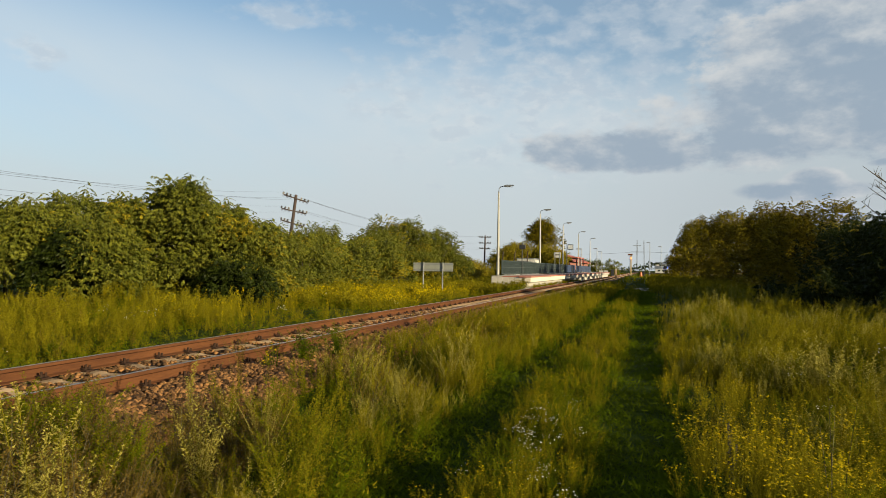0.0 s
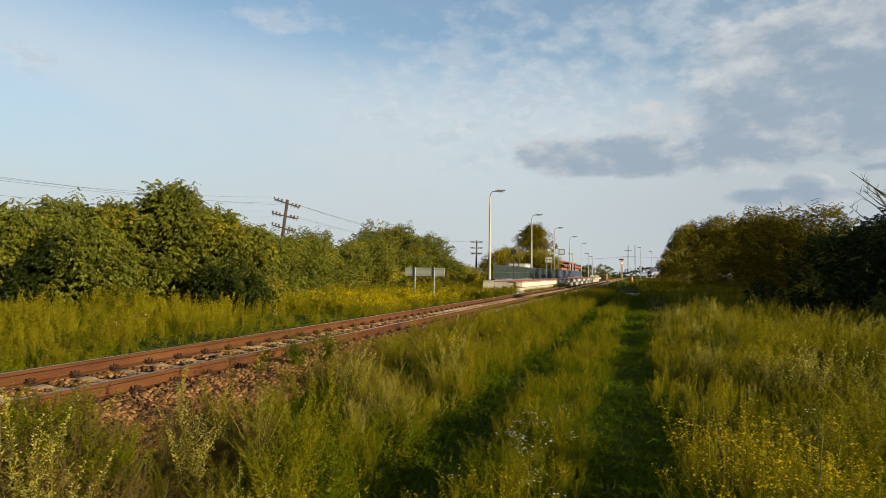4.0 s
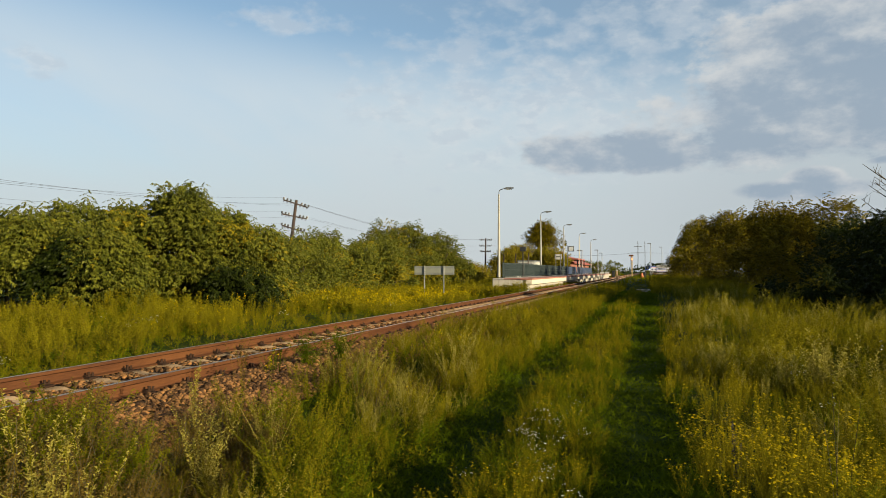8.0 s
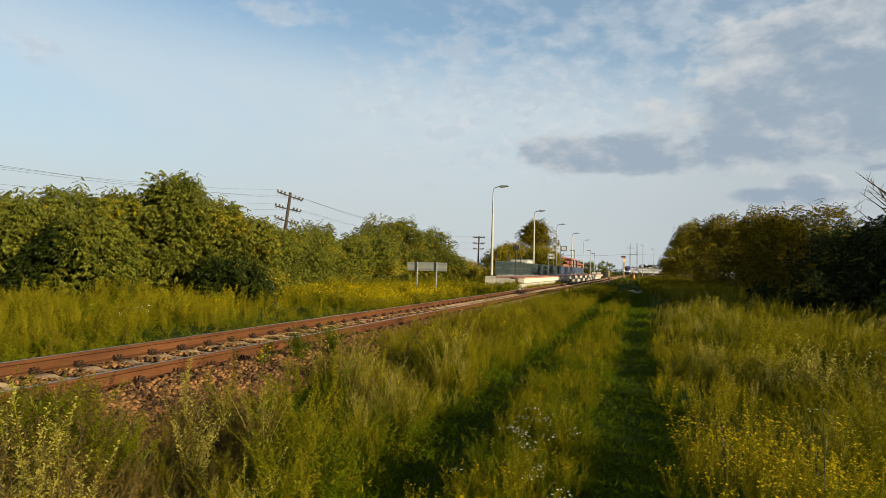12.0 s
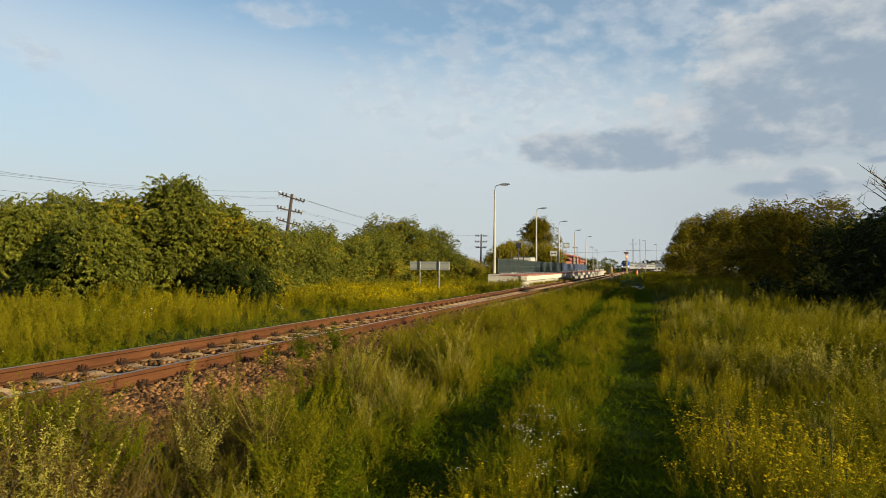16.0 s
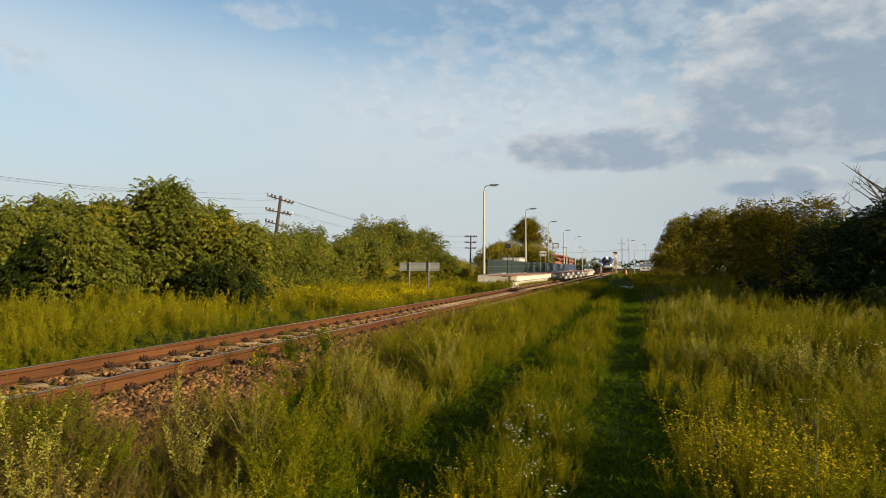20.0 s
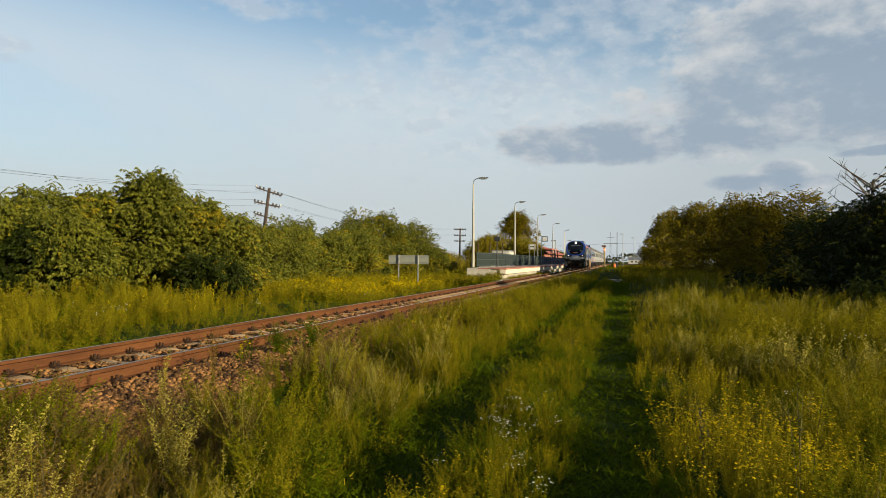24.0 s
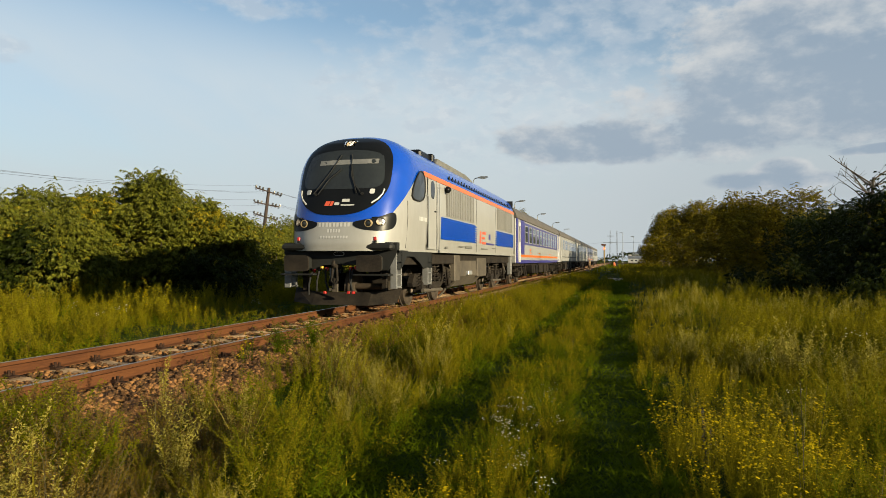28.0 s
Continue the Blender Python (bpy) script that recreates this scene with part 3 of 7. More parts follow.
N_TANSY = [t_flower(0.56, 8, 5, 0.011, YELLOW, LIME, WEED, 62, 0.024, 0.5) for _ in range(4)]
N_YARROW = [t_flower(0.30, 3, 5, 0.007, WHITE, GRASS, GRASS, 14, 0.03) for _ in range(3)]
TURF = [t_leafy(0.03, 16, 0.075, 0.011, DARK, 0.16) for _ in range(4)]
# kinds for the middle distance, coarser
M_TUFT = [t_tuft(9, 0.40, 0.013, GRASS, 0.18, 0.8) for _ in range(3)]
M_COVER = [t_leafy(0.24, 44, 0.08, 0.026, m, 0.34) for m in (DARK, GRASS, WEED)]
M_WEEDS = [t_plume(0.72, 4, 56, 0.042, 0.015, GRASS, WEED, 0.6, 0.08, 0.5) for _ in range(3)]
M_GREEN = [t_plume(0.62, 4, 36, 0.060, 0.022, DARK, GRASS, 0.7, 0.10) for _ in range(3)]
M_LIMES = [t_plume(0.80, 4, 56, 0.042, 0.015, WEED, LIME, 0.4, 0.065, 0.45) for _ in range(3)]
M_MUGS = [t_plume(0.78, 4, 56, 0.042, 0.015, WEED, MUG, 0.45, 0.07, 0.4) for _ in range(3)]
M_GOLD = [t_plume(0.74, 6, 24, 0.055, 0.024, LIME, YELLOW, 0.3, 0.08, 0.78) for _ in range(3)]
M_DRYS = [t_plume(0.66, 6, 20, 0.050, 0.016, WEED, DRY, 0.35, 0.06, 0.35) for _ in range(2)]
# far kinds
F_TUFT = [t_tuft(8, 0.42, 0.03, GRASS, 0.24, 0.7) for _ in range(3)]
F_WEED = [t_plume(0.72, 5, 12, 0.11, 0.05, GRASS, WEED, 0.45, 0.14, base=0.2) for _ in range(3)]
F_LIME = [t_plume(0.74, 5, 12, 0.11, 0.05, WEED, LIME, 0.4, 0.13, 0.5, base=0.2) for _ in range(3)]
F_GOLD = [t_plume(0.74, 5, 12, 0.11, 0.05, LIME, YELLOW, 0.4, 0.13, 0.8, base=0.2) for _ in range(2)]


def mound(x, y, f=1.5, k=0.7):
    """Uneven height of the growth: humps about a metre across with low places between."""
    return 0.42 + 0.78 * patchy(x, y, f, k) ** 1.2 + 0.18 * patchy(x, y, f * 2.7, k + 2)


def where(f, k, lo, hi=None):
    """Chance of a kind that grows in patches."""
    return lambda x, y: np.clip((patchy(x, y, f, k) - lo) / 0.16, 0.03, 1) * (1 if hi is None else np.clip((hi - patchy(x, y, f, k)) / 0.16, 0, 1))


def both(*fs):
    def chance(x, y):
        out = np.ones_like(x)
        for f in fs:
            out = out * f(x, y)
        return out
    return chance


def strew(B, kinds, n, x0, x1, y0, y1, want, smin, smax, even=False, **k):
    """Share n places among the models of one kind."""
    for tm in kinds:
        B.append(batch(tm, sown(n // len(kinds), x0, x1, y0, y1, want, even), smin, smax, **k))


def grow_verge():
    """Weeds and grass between the track and the worn wheel marks."""
    B = []
    rim = lambda x, y: in_view(x, y) * np.clip((x - np.where(y < 4.4, 1.7, np.where(y < 8.6, 2.05, 1.25))) / 0.4, 0.012, 1) * np.clip((4.36 + 0.14 * np.sin(y * 1.7) + 0.06 * np.sin(y * 4.1) - x) / 0.2, 0, 1)
    low = lambda x, y: np.maximum(np.clip(0.55 + (x - 1.6) * 0.30, 0.45, 1.0), np.where(y < 4.8, 0.85, 0.0)) * np.clip(0.5 + (4.4 - x) * 0.9, 0.5, 1.0) * mound(x, y)
    grey = lambda x, y: np.clip((3.3 - x) / 0.5, 0.05, 1) * np.clip((8.0 - y) / 1.5, 0.1, 1)
    lush = lambda x, y: 1.0 - 0.85 * np.clip((2.9 - x) / 0.4, 0, 1) * np.clip((5.6 - y) / 0.8, 0, 1)
    strew(B, N_COVER, 1200, 1.9, 4.3, 2.6, 16, both(rim, lush), 0.6, 1.3, env=low)
    strew(B, N_TUFT, 420, 1.7, 4.3, 2.6, 18, both(rim, lush), 0.5, 1.1, env=low)
    strew(B, N_GREEN, 260, 2.0, 4.3, 2.6, 16, both(rim, lush, where(0.8, 2.0, 0.45)), 0.6, 1.15, tilt=0.3, env=low)
    strew(B, N_WEED, 440, 1.8, 4.3, 2.6, 16, both(rim, lush, where(0.7, 0.4, 0.30)), 0.6, 1.15, tilt=0.3, env=low)
    strew(B, N_MUG, 320, 1.9, 4.1, 2.6, 14, both(rim, lush, where(0.7, 1.4, 0.40)), 0.6, 1.1, tilt=0.25, env=low)
    strew(B, N_BROWN, 260, 1.9, 3.8, 2.5, 12, both(rim, where(0.9, 3.1, 0.45)), 0.6, 1.1, tilt=0.25, env=low)
    strew(B, N_RUST, 520, 1.7, 3.3, 2.4, 6.0, both(rim, grey), 0.55, 1.0, tilt=0.35, env=low)
    strew(B, N_GREEN, 130, 1.75, 2.7, 2.4, 4.3, in_view, 0.7, 1.05, tilt=0.3, even=True)
    strew(B, N_RUST, 150, 1.75, 2.7, 2.4, 4.6, in_view, 0.6, 0.95, tilt=0.3, even=True)
    strew(B, N_LIME, 200, 2.4, 4.2, 4.5, 16, both(rim, where(0.6, 1.9, 0.5)), 0.6, 1.1, tilt=0.2, env=low)
    strew(B, N_DRY, 170, 1.7, 4.0, 2.6, 24, both(rim, where(0.5, 2.4, 0.4)), 0.5, 1.0, env=low)
    strew(B, N_TANSY, 80, 2.4, 4.2, 5.5, 20, both(rim, where(0.5, 3.3, 0.55)), 0.6, 1.0, env=low)
    strew(B, M_COVER, 1000, 1.5, 4.3, 12, 75, rim, 0.6, 1.2, env=low)
    strew(B, M_WEEDS, 1100, 1.4, 4.3, 11, 75, rim, 0.6, 1.15, tilt=0.25, env=low)
    strew(B, M_GREEN, 400, 1.4, 4.3, 11, 75, both(rim, where(0.5, 2.0, 0.5)), 0.6, 1.1, tilt=0.25, env=low)
    strew(B, M_GOLD, 380, 2.4, 4.3, 12, 60, both(rim, where(0.3, 1.2, 0.4)), 0.5, 0.85, tilt=0.2, env=low)
    strew(B, M_LIMES, 1500, 1.6, 4.3, 11, 75, both(rim, where(0.35, 1.9, 0.35)), 0.6, 1.1, tilt=0.2, env=low)
    strew(B, M_DRYS, 500, 1.4, 3.6, 10, 60, both(rim, where(0.4, 2.4, 0.42)), 0.6, 1.1, tilt=0.2, env=low)
    strew(B, M_TUFT, 300, 1.4, 4.3, 14, 75, rim, 0.6, 1.1, grow=0.4, env=low)
    vegetation("verge_weeds", "mixed grass, grey-green weeds and dry stalks beside the track", B)


def grow_middle():
    """The two worn wheel marks and the flowering strip between them."""
    B = []
    band = lambda x, y: in_view(x, y) * np.clip((0.60 + 0.07 * np.sin(y * 2.3) - np.abs(x - 5.32 - 0.10 * np.sin(y * 1.3))) / 0.18, 0, 1)
    env = lambda x, y: mound(x, y, 1.9, 2.2) * (1.15 - 0.9 * np.clip(np.abs(x - 5.32), 0, 0.6))
    strew(B, N_COVER, 1100, 4.6, 6.0, 3.0, 20, band, 0.5, 1.1, env=env)
    strew(B, N_TUFT, 300, 4.6, 6.0, 3.0, 22, band, 0.4, 0.9, env=env)
    strew(B, N_GREEN, 230, 4.7, 5.95, 3.0, 18, band, 0.4, 0.85, tilt=0.3, env=env)
    strew(B, N_WEED, 160, 4.7, 5.95, 3.0, 18, both(band, where(0.7, 1.1, 0.4)), 0.4, 0.8, tilt=0.3, env=env)
    strew(B, N_LIME, 200, 4.75, 5.9, 3.4, 18, both(band, where(0.6, 0.2, 0.35)), 0.4, 0.75, tilt=0.3, env=env)
    strew(B, N_TANSY, 230, 4.75, 5.9, 3.4, 30, both(band, where(0.6, 0.2, 0.36)), 0.45, 0.8, env=env)
    strew(B, N_RUST, 50, 4.8, 5.6, 8, 14, both(band, where(0.5, 4.0, 0.5)), 0.4, 0.7, env=env)
    bloom = lambda x, y: np.exp(-((y - 6.4) / 0.8) ** 2 - ((x - 5.38) / 0.26) ** 2) + 0.5 * np.exp(-((y - 4.75) / 0.45) ** 2 - ((x - 5.62) / 0.16) ** 2)
    strew(B, N_YARROW, 230, 4.85, 5.95, 3.8, 9.0, bloom, 0.8, 1.15, even=True)
    strew(B, M_COVER, 400, 4.7, 5.95, 14, 60, band, 0.4, 0.9, env=env)
    strew(B, M_GREEN, 300, 4.7, 5.95, 14, 60, band, 0.4, 0.8, env=env)
    strew(B, M_LIMES, 360, 4.75, 5.9, 14, 60, band, 0.4, 0.75, env=env)
    strew(B, TURF, 8000, 3.9, 6.8, 3.0, 60, in_view, 0.6, 1.5, grow=1.0)
    strew(B, F_TUFT, 700, 3.9, 7.2, 50, 130, in_view, 0.25, 0.5, even=True)
    vegetation("path_grass", "trampled grass of a two-wheel track with a flowering middle strip", B)


def grow_right():
    """The meadow between the wheel marks and the thicket."""
    B = []
    left = lambda y: 6.4 + 0 * y
    right = lambda y: np.minimum(7.4 + 0.42 * y, 22)
    keep = lambda x, y: in_view(x, y) * np.clip((x - 6.50 - 0.12 * np.sin(y * 1.1) - 0.06 * np.sin(y * 3.3)) / 0.22, 0, 1)
    env = lambda x, y: mound(x, y, 0.95, 4.2) * np.clip(0.26 + (x - 6.5) * 0.34, 0.26, 1.0)
    bloom = lambda x, y: np.exp(-((x - 7.35) / 0.6) ** 2 - ((y - 5.7) / 1.2) ** 2)
    bare = lambda x, y: 1 - bloom(x, y) * 0.9
    far_edge = lambda x, y: np.clip((y - 9.0) / 5, 0.15, 1)
    strew(B, N_COVER, 1700, left, right, 3.0, 16, keep, 0.6, 1.3, env=env)
    strew(B, N_TUFT, 700, left, right, 3.0, 18, keep, 0.5, 1.1, env=env)
    strew(B, N_GREEN, 560, left, right, 3.0, 16, both(keep, bare, where(0.5, 2.2, 0.36)), 0.6, 1.15, tilt=0.3, env=env)
    strew(B, N_WEED, 620, left, right, 3.0, 16, both(keep, bare, where(0.5, 1.1, 0.38)), 0.6, 1.15, tilt=0.3, env=env)
    strew(B, N_MUG, 240, left, right, 6.0, 16, both(keep, where(0.45, 3.0, 0.45)), 0.6, 1.1, tilt=0.25, env=env)
    strew(B, N_LIME, 380, left, right, 3.4, 16, both(keep, where(0.5, 0.3, 0.42)), 0.55, 1.0, tilt=0.25, env=env)
    strew(B, N_BROWN, 60, left, right, 4.0, 14, both(keep, where(0.6, 5.0, 0.55)), 0.5, 0.9, env=env)
    strew(B, N_TANSY, 520, left, lambda y: 7.4 + 0.26 * y, 3.2, 9.0, both(keep, lambda x, y: 0.02 + bloom(x, y)), 0.6, 1.05, even=True)
    strew(B, N_TANSY, 120, left, lambda y: 7.6 + 0 * y, 8, 20, keep, 0.5, 0.9)
    strew(B, N_YARROW, 14, left, right, 7, 14, keep, 1.2, 1.8)
    strew(B, M_COVER, 1500, left, right, 12, 60, keep, 0.6, 1.2, env=env)
    strew(B, M_WEEDS, 1700, left, right, 11, 85, both(keep, far_edge), 0.7, 1.25, tilt=0.2, env=env)
    strew(B, M_GREEN, 700, left, right, 11, 85, both(keep, where(0.4, 2.2, 0.5)), 0.6, 1.15, tilt=0.2, env=env)
    strew(B, M_MUGS, 1300, left, right, 10, 60, both(keep, where(0.35, 3.0, 0.35)), 0.75, 1.3, tilt=0.12, env=env)
    strew(B, M_LIMES, 1200, left, right, 10, 60, both(keep, where(0.35, 0.3, 0.36)), 0.75, 1.25, tilt=0.15, env=env)
    strew(B, M_LIMES, 300, left, lambda y: 7.6 + 0 * y, 10, 40, keep, 0.7, 1.05, tilt=0.15, env=env)
    strew(B, M_TUFT, 500, left, right, 12, 85, keep, 0.6, 1.15, grow=0.3, env=env)
    vegetation("meadow_weeds", "tall grey-green weeds with yellow tansy heads in a meadow", B)


def grow_far_side():
    """The meadow between the track and the shrubs beyond it."""
    B = []
    edge = lambda x, y: in_view(x, y) * np.clip((-1.6 - x) / 0.8, 0.03, 1) * ((y < 47) | (x < -5.6))
    lft = lambda y: np.maximum(-7.0 - 0.55 * y, -24)
    rgt = lambda y: -1.75 + 0 * y
    off = lambda y: -2.6 + 0 * y
    env = lambda x, y: mound(x, y, 0.8, 3.1) * np.clip(0.45 + (-x - 1.6) * 0.14, 0.4, 1.1) * np.where((y > 40) & (x > -6), 0.6, 1.0)
    back = lambda x, y: np.clip((-x - 3.4) / 3.0, 0.0, 1)
    strew(B, M_COVER, 2600, lft, rgt, 5, 40, edge, 0.6, 1.1, env=env)
    strew(B, M_TUFT, 900, lft, rgt, 5, 40, edge, 0.5, 1.0, env=env)
    strew(B, M_WEEDS, 1700, lft, rgt, 5, 40, edge, 0.6, 1.1, tilt=0.2, env=env)
    strew(B, M_GREEN, 700, lft, rgt, 5, 40, both(edge, where(0.35, 2.2, 0.5)), 0.6, 1.1, tilt=0.2, env=env)
    strew(B, M_LIMES, 2600, lft, off, 6, 45, both(edge, back, where(0.3, 0.8, 0.3)), 0.7, 1.25, tilt=0.12, env=env)
    strew(B, M_GOLD, 800, lft, off, 9, 60, both(edge, back, where(0.22, 2.9, 0.42)), 0.6, 1.1, tilt=0.15, env=env)
    strew(B, M_DRYS, 400, lft, off, 8, 60, both(edge, where(0.4, 2.4, 0.5)), 0.6, 1.1, tilt=0.2, env=env)
    strew(B, N_YARROW, 24, lft, off, 7, 40, edge, 1.2, 2.0)
    strew(B, F_TUFT, 900, lft, rgt, 26, 110, edge, 0.7, 1.2, grow=0.2, env=env)
    strew(B, F_WEED, 1700, lft, off, 24, 110, edge, 0.6, 1.1, tilt=0.2, env=env)
    strew(B, F_LIME, 1400, lft, off, 24, 110, both(edge, where(0.3, 0.8, 0.3)), 0.6, 1.15, env=env)
    strew(B, F_GOLD, 900, -11.0, -2.4, 26, 47.5, lambda x, y: np.clip((-x - 2.4) / 2, 0.15, 1), 0.5, 0.95, even=True)
    strew(B, F_WEED, 400, -7.0, -1.9, 40, 48.3, None, 0.8, 1.25, even=True)
    strew(B, F_WEED, 260, -1.93, -1.35, 48.4, 85, None, 0.3, 0.55)
    vegetation("far_meadow", "sunlit meadow with goldenrod beyond the track", B)


def grow_distance():
    B = []
    clear = lambda x, y: (np.abs(x) > 2.3) * ((x > 0) | (x < -7) | (y > 170)) * ((np.abs(x - 5.3) > 1.2) | (y > 95)) * in_view(x, y)
    strew(B, F_TUFT, 2400, -40, 30, 60, 330, clear, 0.8, 1.3, grow=0.3)
    strew(B, F_WEED, 1200, 6.6, 14, 55, 130, clear, 0.7, 1.2, grow=0.2)
    vegetation("distant_grass", "rough grass along the line in the distance", B)


def single_plants():
    """Plants that stand out from the rest."""
    rows = (("mullein", "tall pale green mullein spike", t_plume(1.0, 1, 170, 0.05, 0.018, LIME, LIME, 0.05, 0.03), 3.05, 6.9, 0.85),
            ("weed_spike", "tall pale green weed spike", t_plume(0.9, 1, 150, 0.05, 0.018, WEED, LIME, 0.05, 0.03), 3.3, 8.4, 0.75),
            ("dead_stalk", "dead brown dock stalk with clustered seeds", t_plume(0.75, 2, 130, 0.026, 0.016, STEM, STEM, 0.06, 0.03), 6.95, 5.6, 0.8),
            ("tansy", "yellow tansy blossoms beside the ballast", t_flower(0.6, 5, 7, 0.018, YELLOW, WEED, STEM), 1.95, 7.2, 0.8),
            ("tansy", "yellow tansy blossoms among grey weeds", t_flower(0.6, 3, 9, 0.018, YELLOW, WEED, STEM), 2.42, 3.95, 0.62),
            ("mugwort", "bushy grey-green mugwort beside the ballast", t_plume(0.8, 20, 90, 0.026, 0.010, WEED, MUG, 0.5, 0.06, 0.2), 3.05, 4.5, 1.0),
            ("mugwort", "bushy browning mugwort with seed spires", t_plume(0.8, 16, 80, 0.022, 0.009, STEM, DRY, 0.45, 0.05, 0.35), 2.55, 4.05, 0.85),
            ("mugwort", "bushy browning mugwort beside the ballast", t_plume(0.8, 18, 90, 0.024, 0.009, MUG, DRY, 0.45, 0.06, 0.55), 3.35, 4.9, 0.95),
            ("mugwort", "bushy pale mugwort with feathery tops", t_plume(0.8, 16, 90, 0.026, 0.010, WEED, MUG, 0.4, 0.06, 0.25), 2.95, 5.5, 0.85),
            ("mugwort", "bushy pale mugwort with feathery tops", t_plume(0.8, 16, 90, 0.026, 0.010, WEED, MUG, 0.5, 0.06, 0.25), 3.75, 6.1, 0.8),
            ("mugwort", "browning mugwort with dry seed spires", t_plume(0.8, 13, 80, 0.022, 0.008, WEED, DRY, 0.35, 0.05, 0.3), 2.7, 6.3, 0.85),
            ("mugwort", "slender grey-green mugwort on the ballast", t_plume(0.8, 5, 90, 0.03, 0.011, WEED, MUG, 0.2, 0.05, 0.3), 2.15, 5.5, 0.85),
            ("weed_stalk", "tall straw-coloured seeding weed on the ballast", t_plume(1.05, 7, 110, 0.020, 0.008, DRY, DRY, 0.3, 0.035, 0.3), 1.78, 6.9, 0.95),
            ("weed_clump", "dark lush weed clump against the rail", t_plume(0.55, 26, 60, 0.035, 0.012, DARK, DARK, 1.1, 0.08, 0.7), 1.45, 9.1, 1.0),
            ("weed_clump", "dark lush weed clump against the rail", t_plume(0.55, 26, 60, 0.035, 0.012, DARK, DARK, 1.1, 0.08, 0.7), 1.6, 9.9, 1.05),
            ("grass_tuft", "long arching grass tuft beside the rail", t_tuft(40, 0.6, 0.008, DARK, 0.15, 1.0), 1.35, 8.3, 0.9),
            ("willow_shoot", "thin bare-stemmed shoot with fine leaves", t_plume(1.0, 4, 60, 0.06, 0.008, GRASS, GRASS, 0.15, 0.04, stem=STEM), 7.35, 4.5, 0.9))
    for name, lab, tm, x, y, sc in rows:
        V, T, M = scatter([(tm, np.zeros(1), np.zeros(1), np.zeros(1), np.zeros(1), np.array([sc]), np.zeros(1), np.zeros(1))])
        ob = new(name, bulk_mesh(name, V, T, VEG, M))
        ob.matrix_basis = pose(x, y, float(rise(x, y)) - 0.01)
        tagged(ob, lab, "plant")


grow_verge()
grow_middle()
grow_right()
grow_far_side()
grow_distance()
single_plants()


# ------------------------------------------------------------------ bushes and trees
def t_spray(n, ln, w, mat=0, reach=0.45, lift=0.15):
    """A leafy twig with drooping leaflets on both sides."""
    t = Tmpl()
    d = np.array([1.0 - lift * 0.4, 0, lift])
    for i in range(n):
        k = (i + 0.5) / n
        p = d * reach * k - np.array([0, 0, 0.18 * k * k])
        sd = 1 if i % 2 else -1
        t.blade(p, unit(np.array([0.45, sd * RNG.uniform(0.3, 0.9), RNG.uniform(-1.4, -0.1)])), ln * RNG.uniform(0.7, 1.2), w, mat)
    t.blade(d * reach - np.array([0, 0, 0.18]), np.array([0.9, 0, -0.45]), ln, w, mat)
    return t.done()


SPRAYS = [t_spray(9, 0.125, 0.072, lift=v) for v in (0.1, 0.3, 0.6, 0.8, 1.0)]
SPRAYS_FAR = [t_spray(10, 0.155, 0.10, reach=0.6, lift=v) for v in (0.1, 0.4, 0.7, 1.0)]


def lobes(w, d, h, n, low=0.12):
    """Clump centres of an uneven crown."""
    out = []
    for _ in range(n):
        a, k = RNG.uniform(0, 6.28), RNG.uniform(low, 1) ** 0.8
        r = (1 - k ** 2.2) ** 0.5 * RNG.uniform(0.45, 0.95)
        out.append((math.cos(a) * r * w / 2, math.sin(a) * r * d / 2, h * k * 0.88, RNG.uniform(0.11, 0.26) * min(w, d, h * 1.3)))
    return out


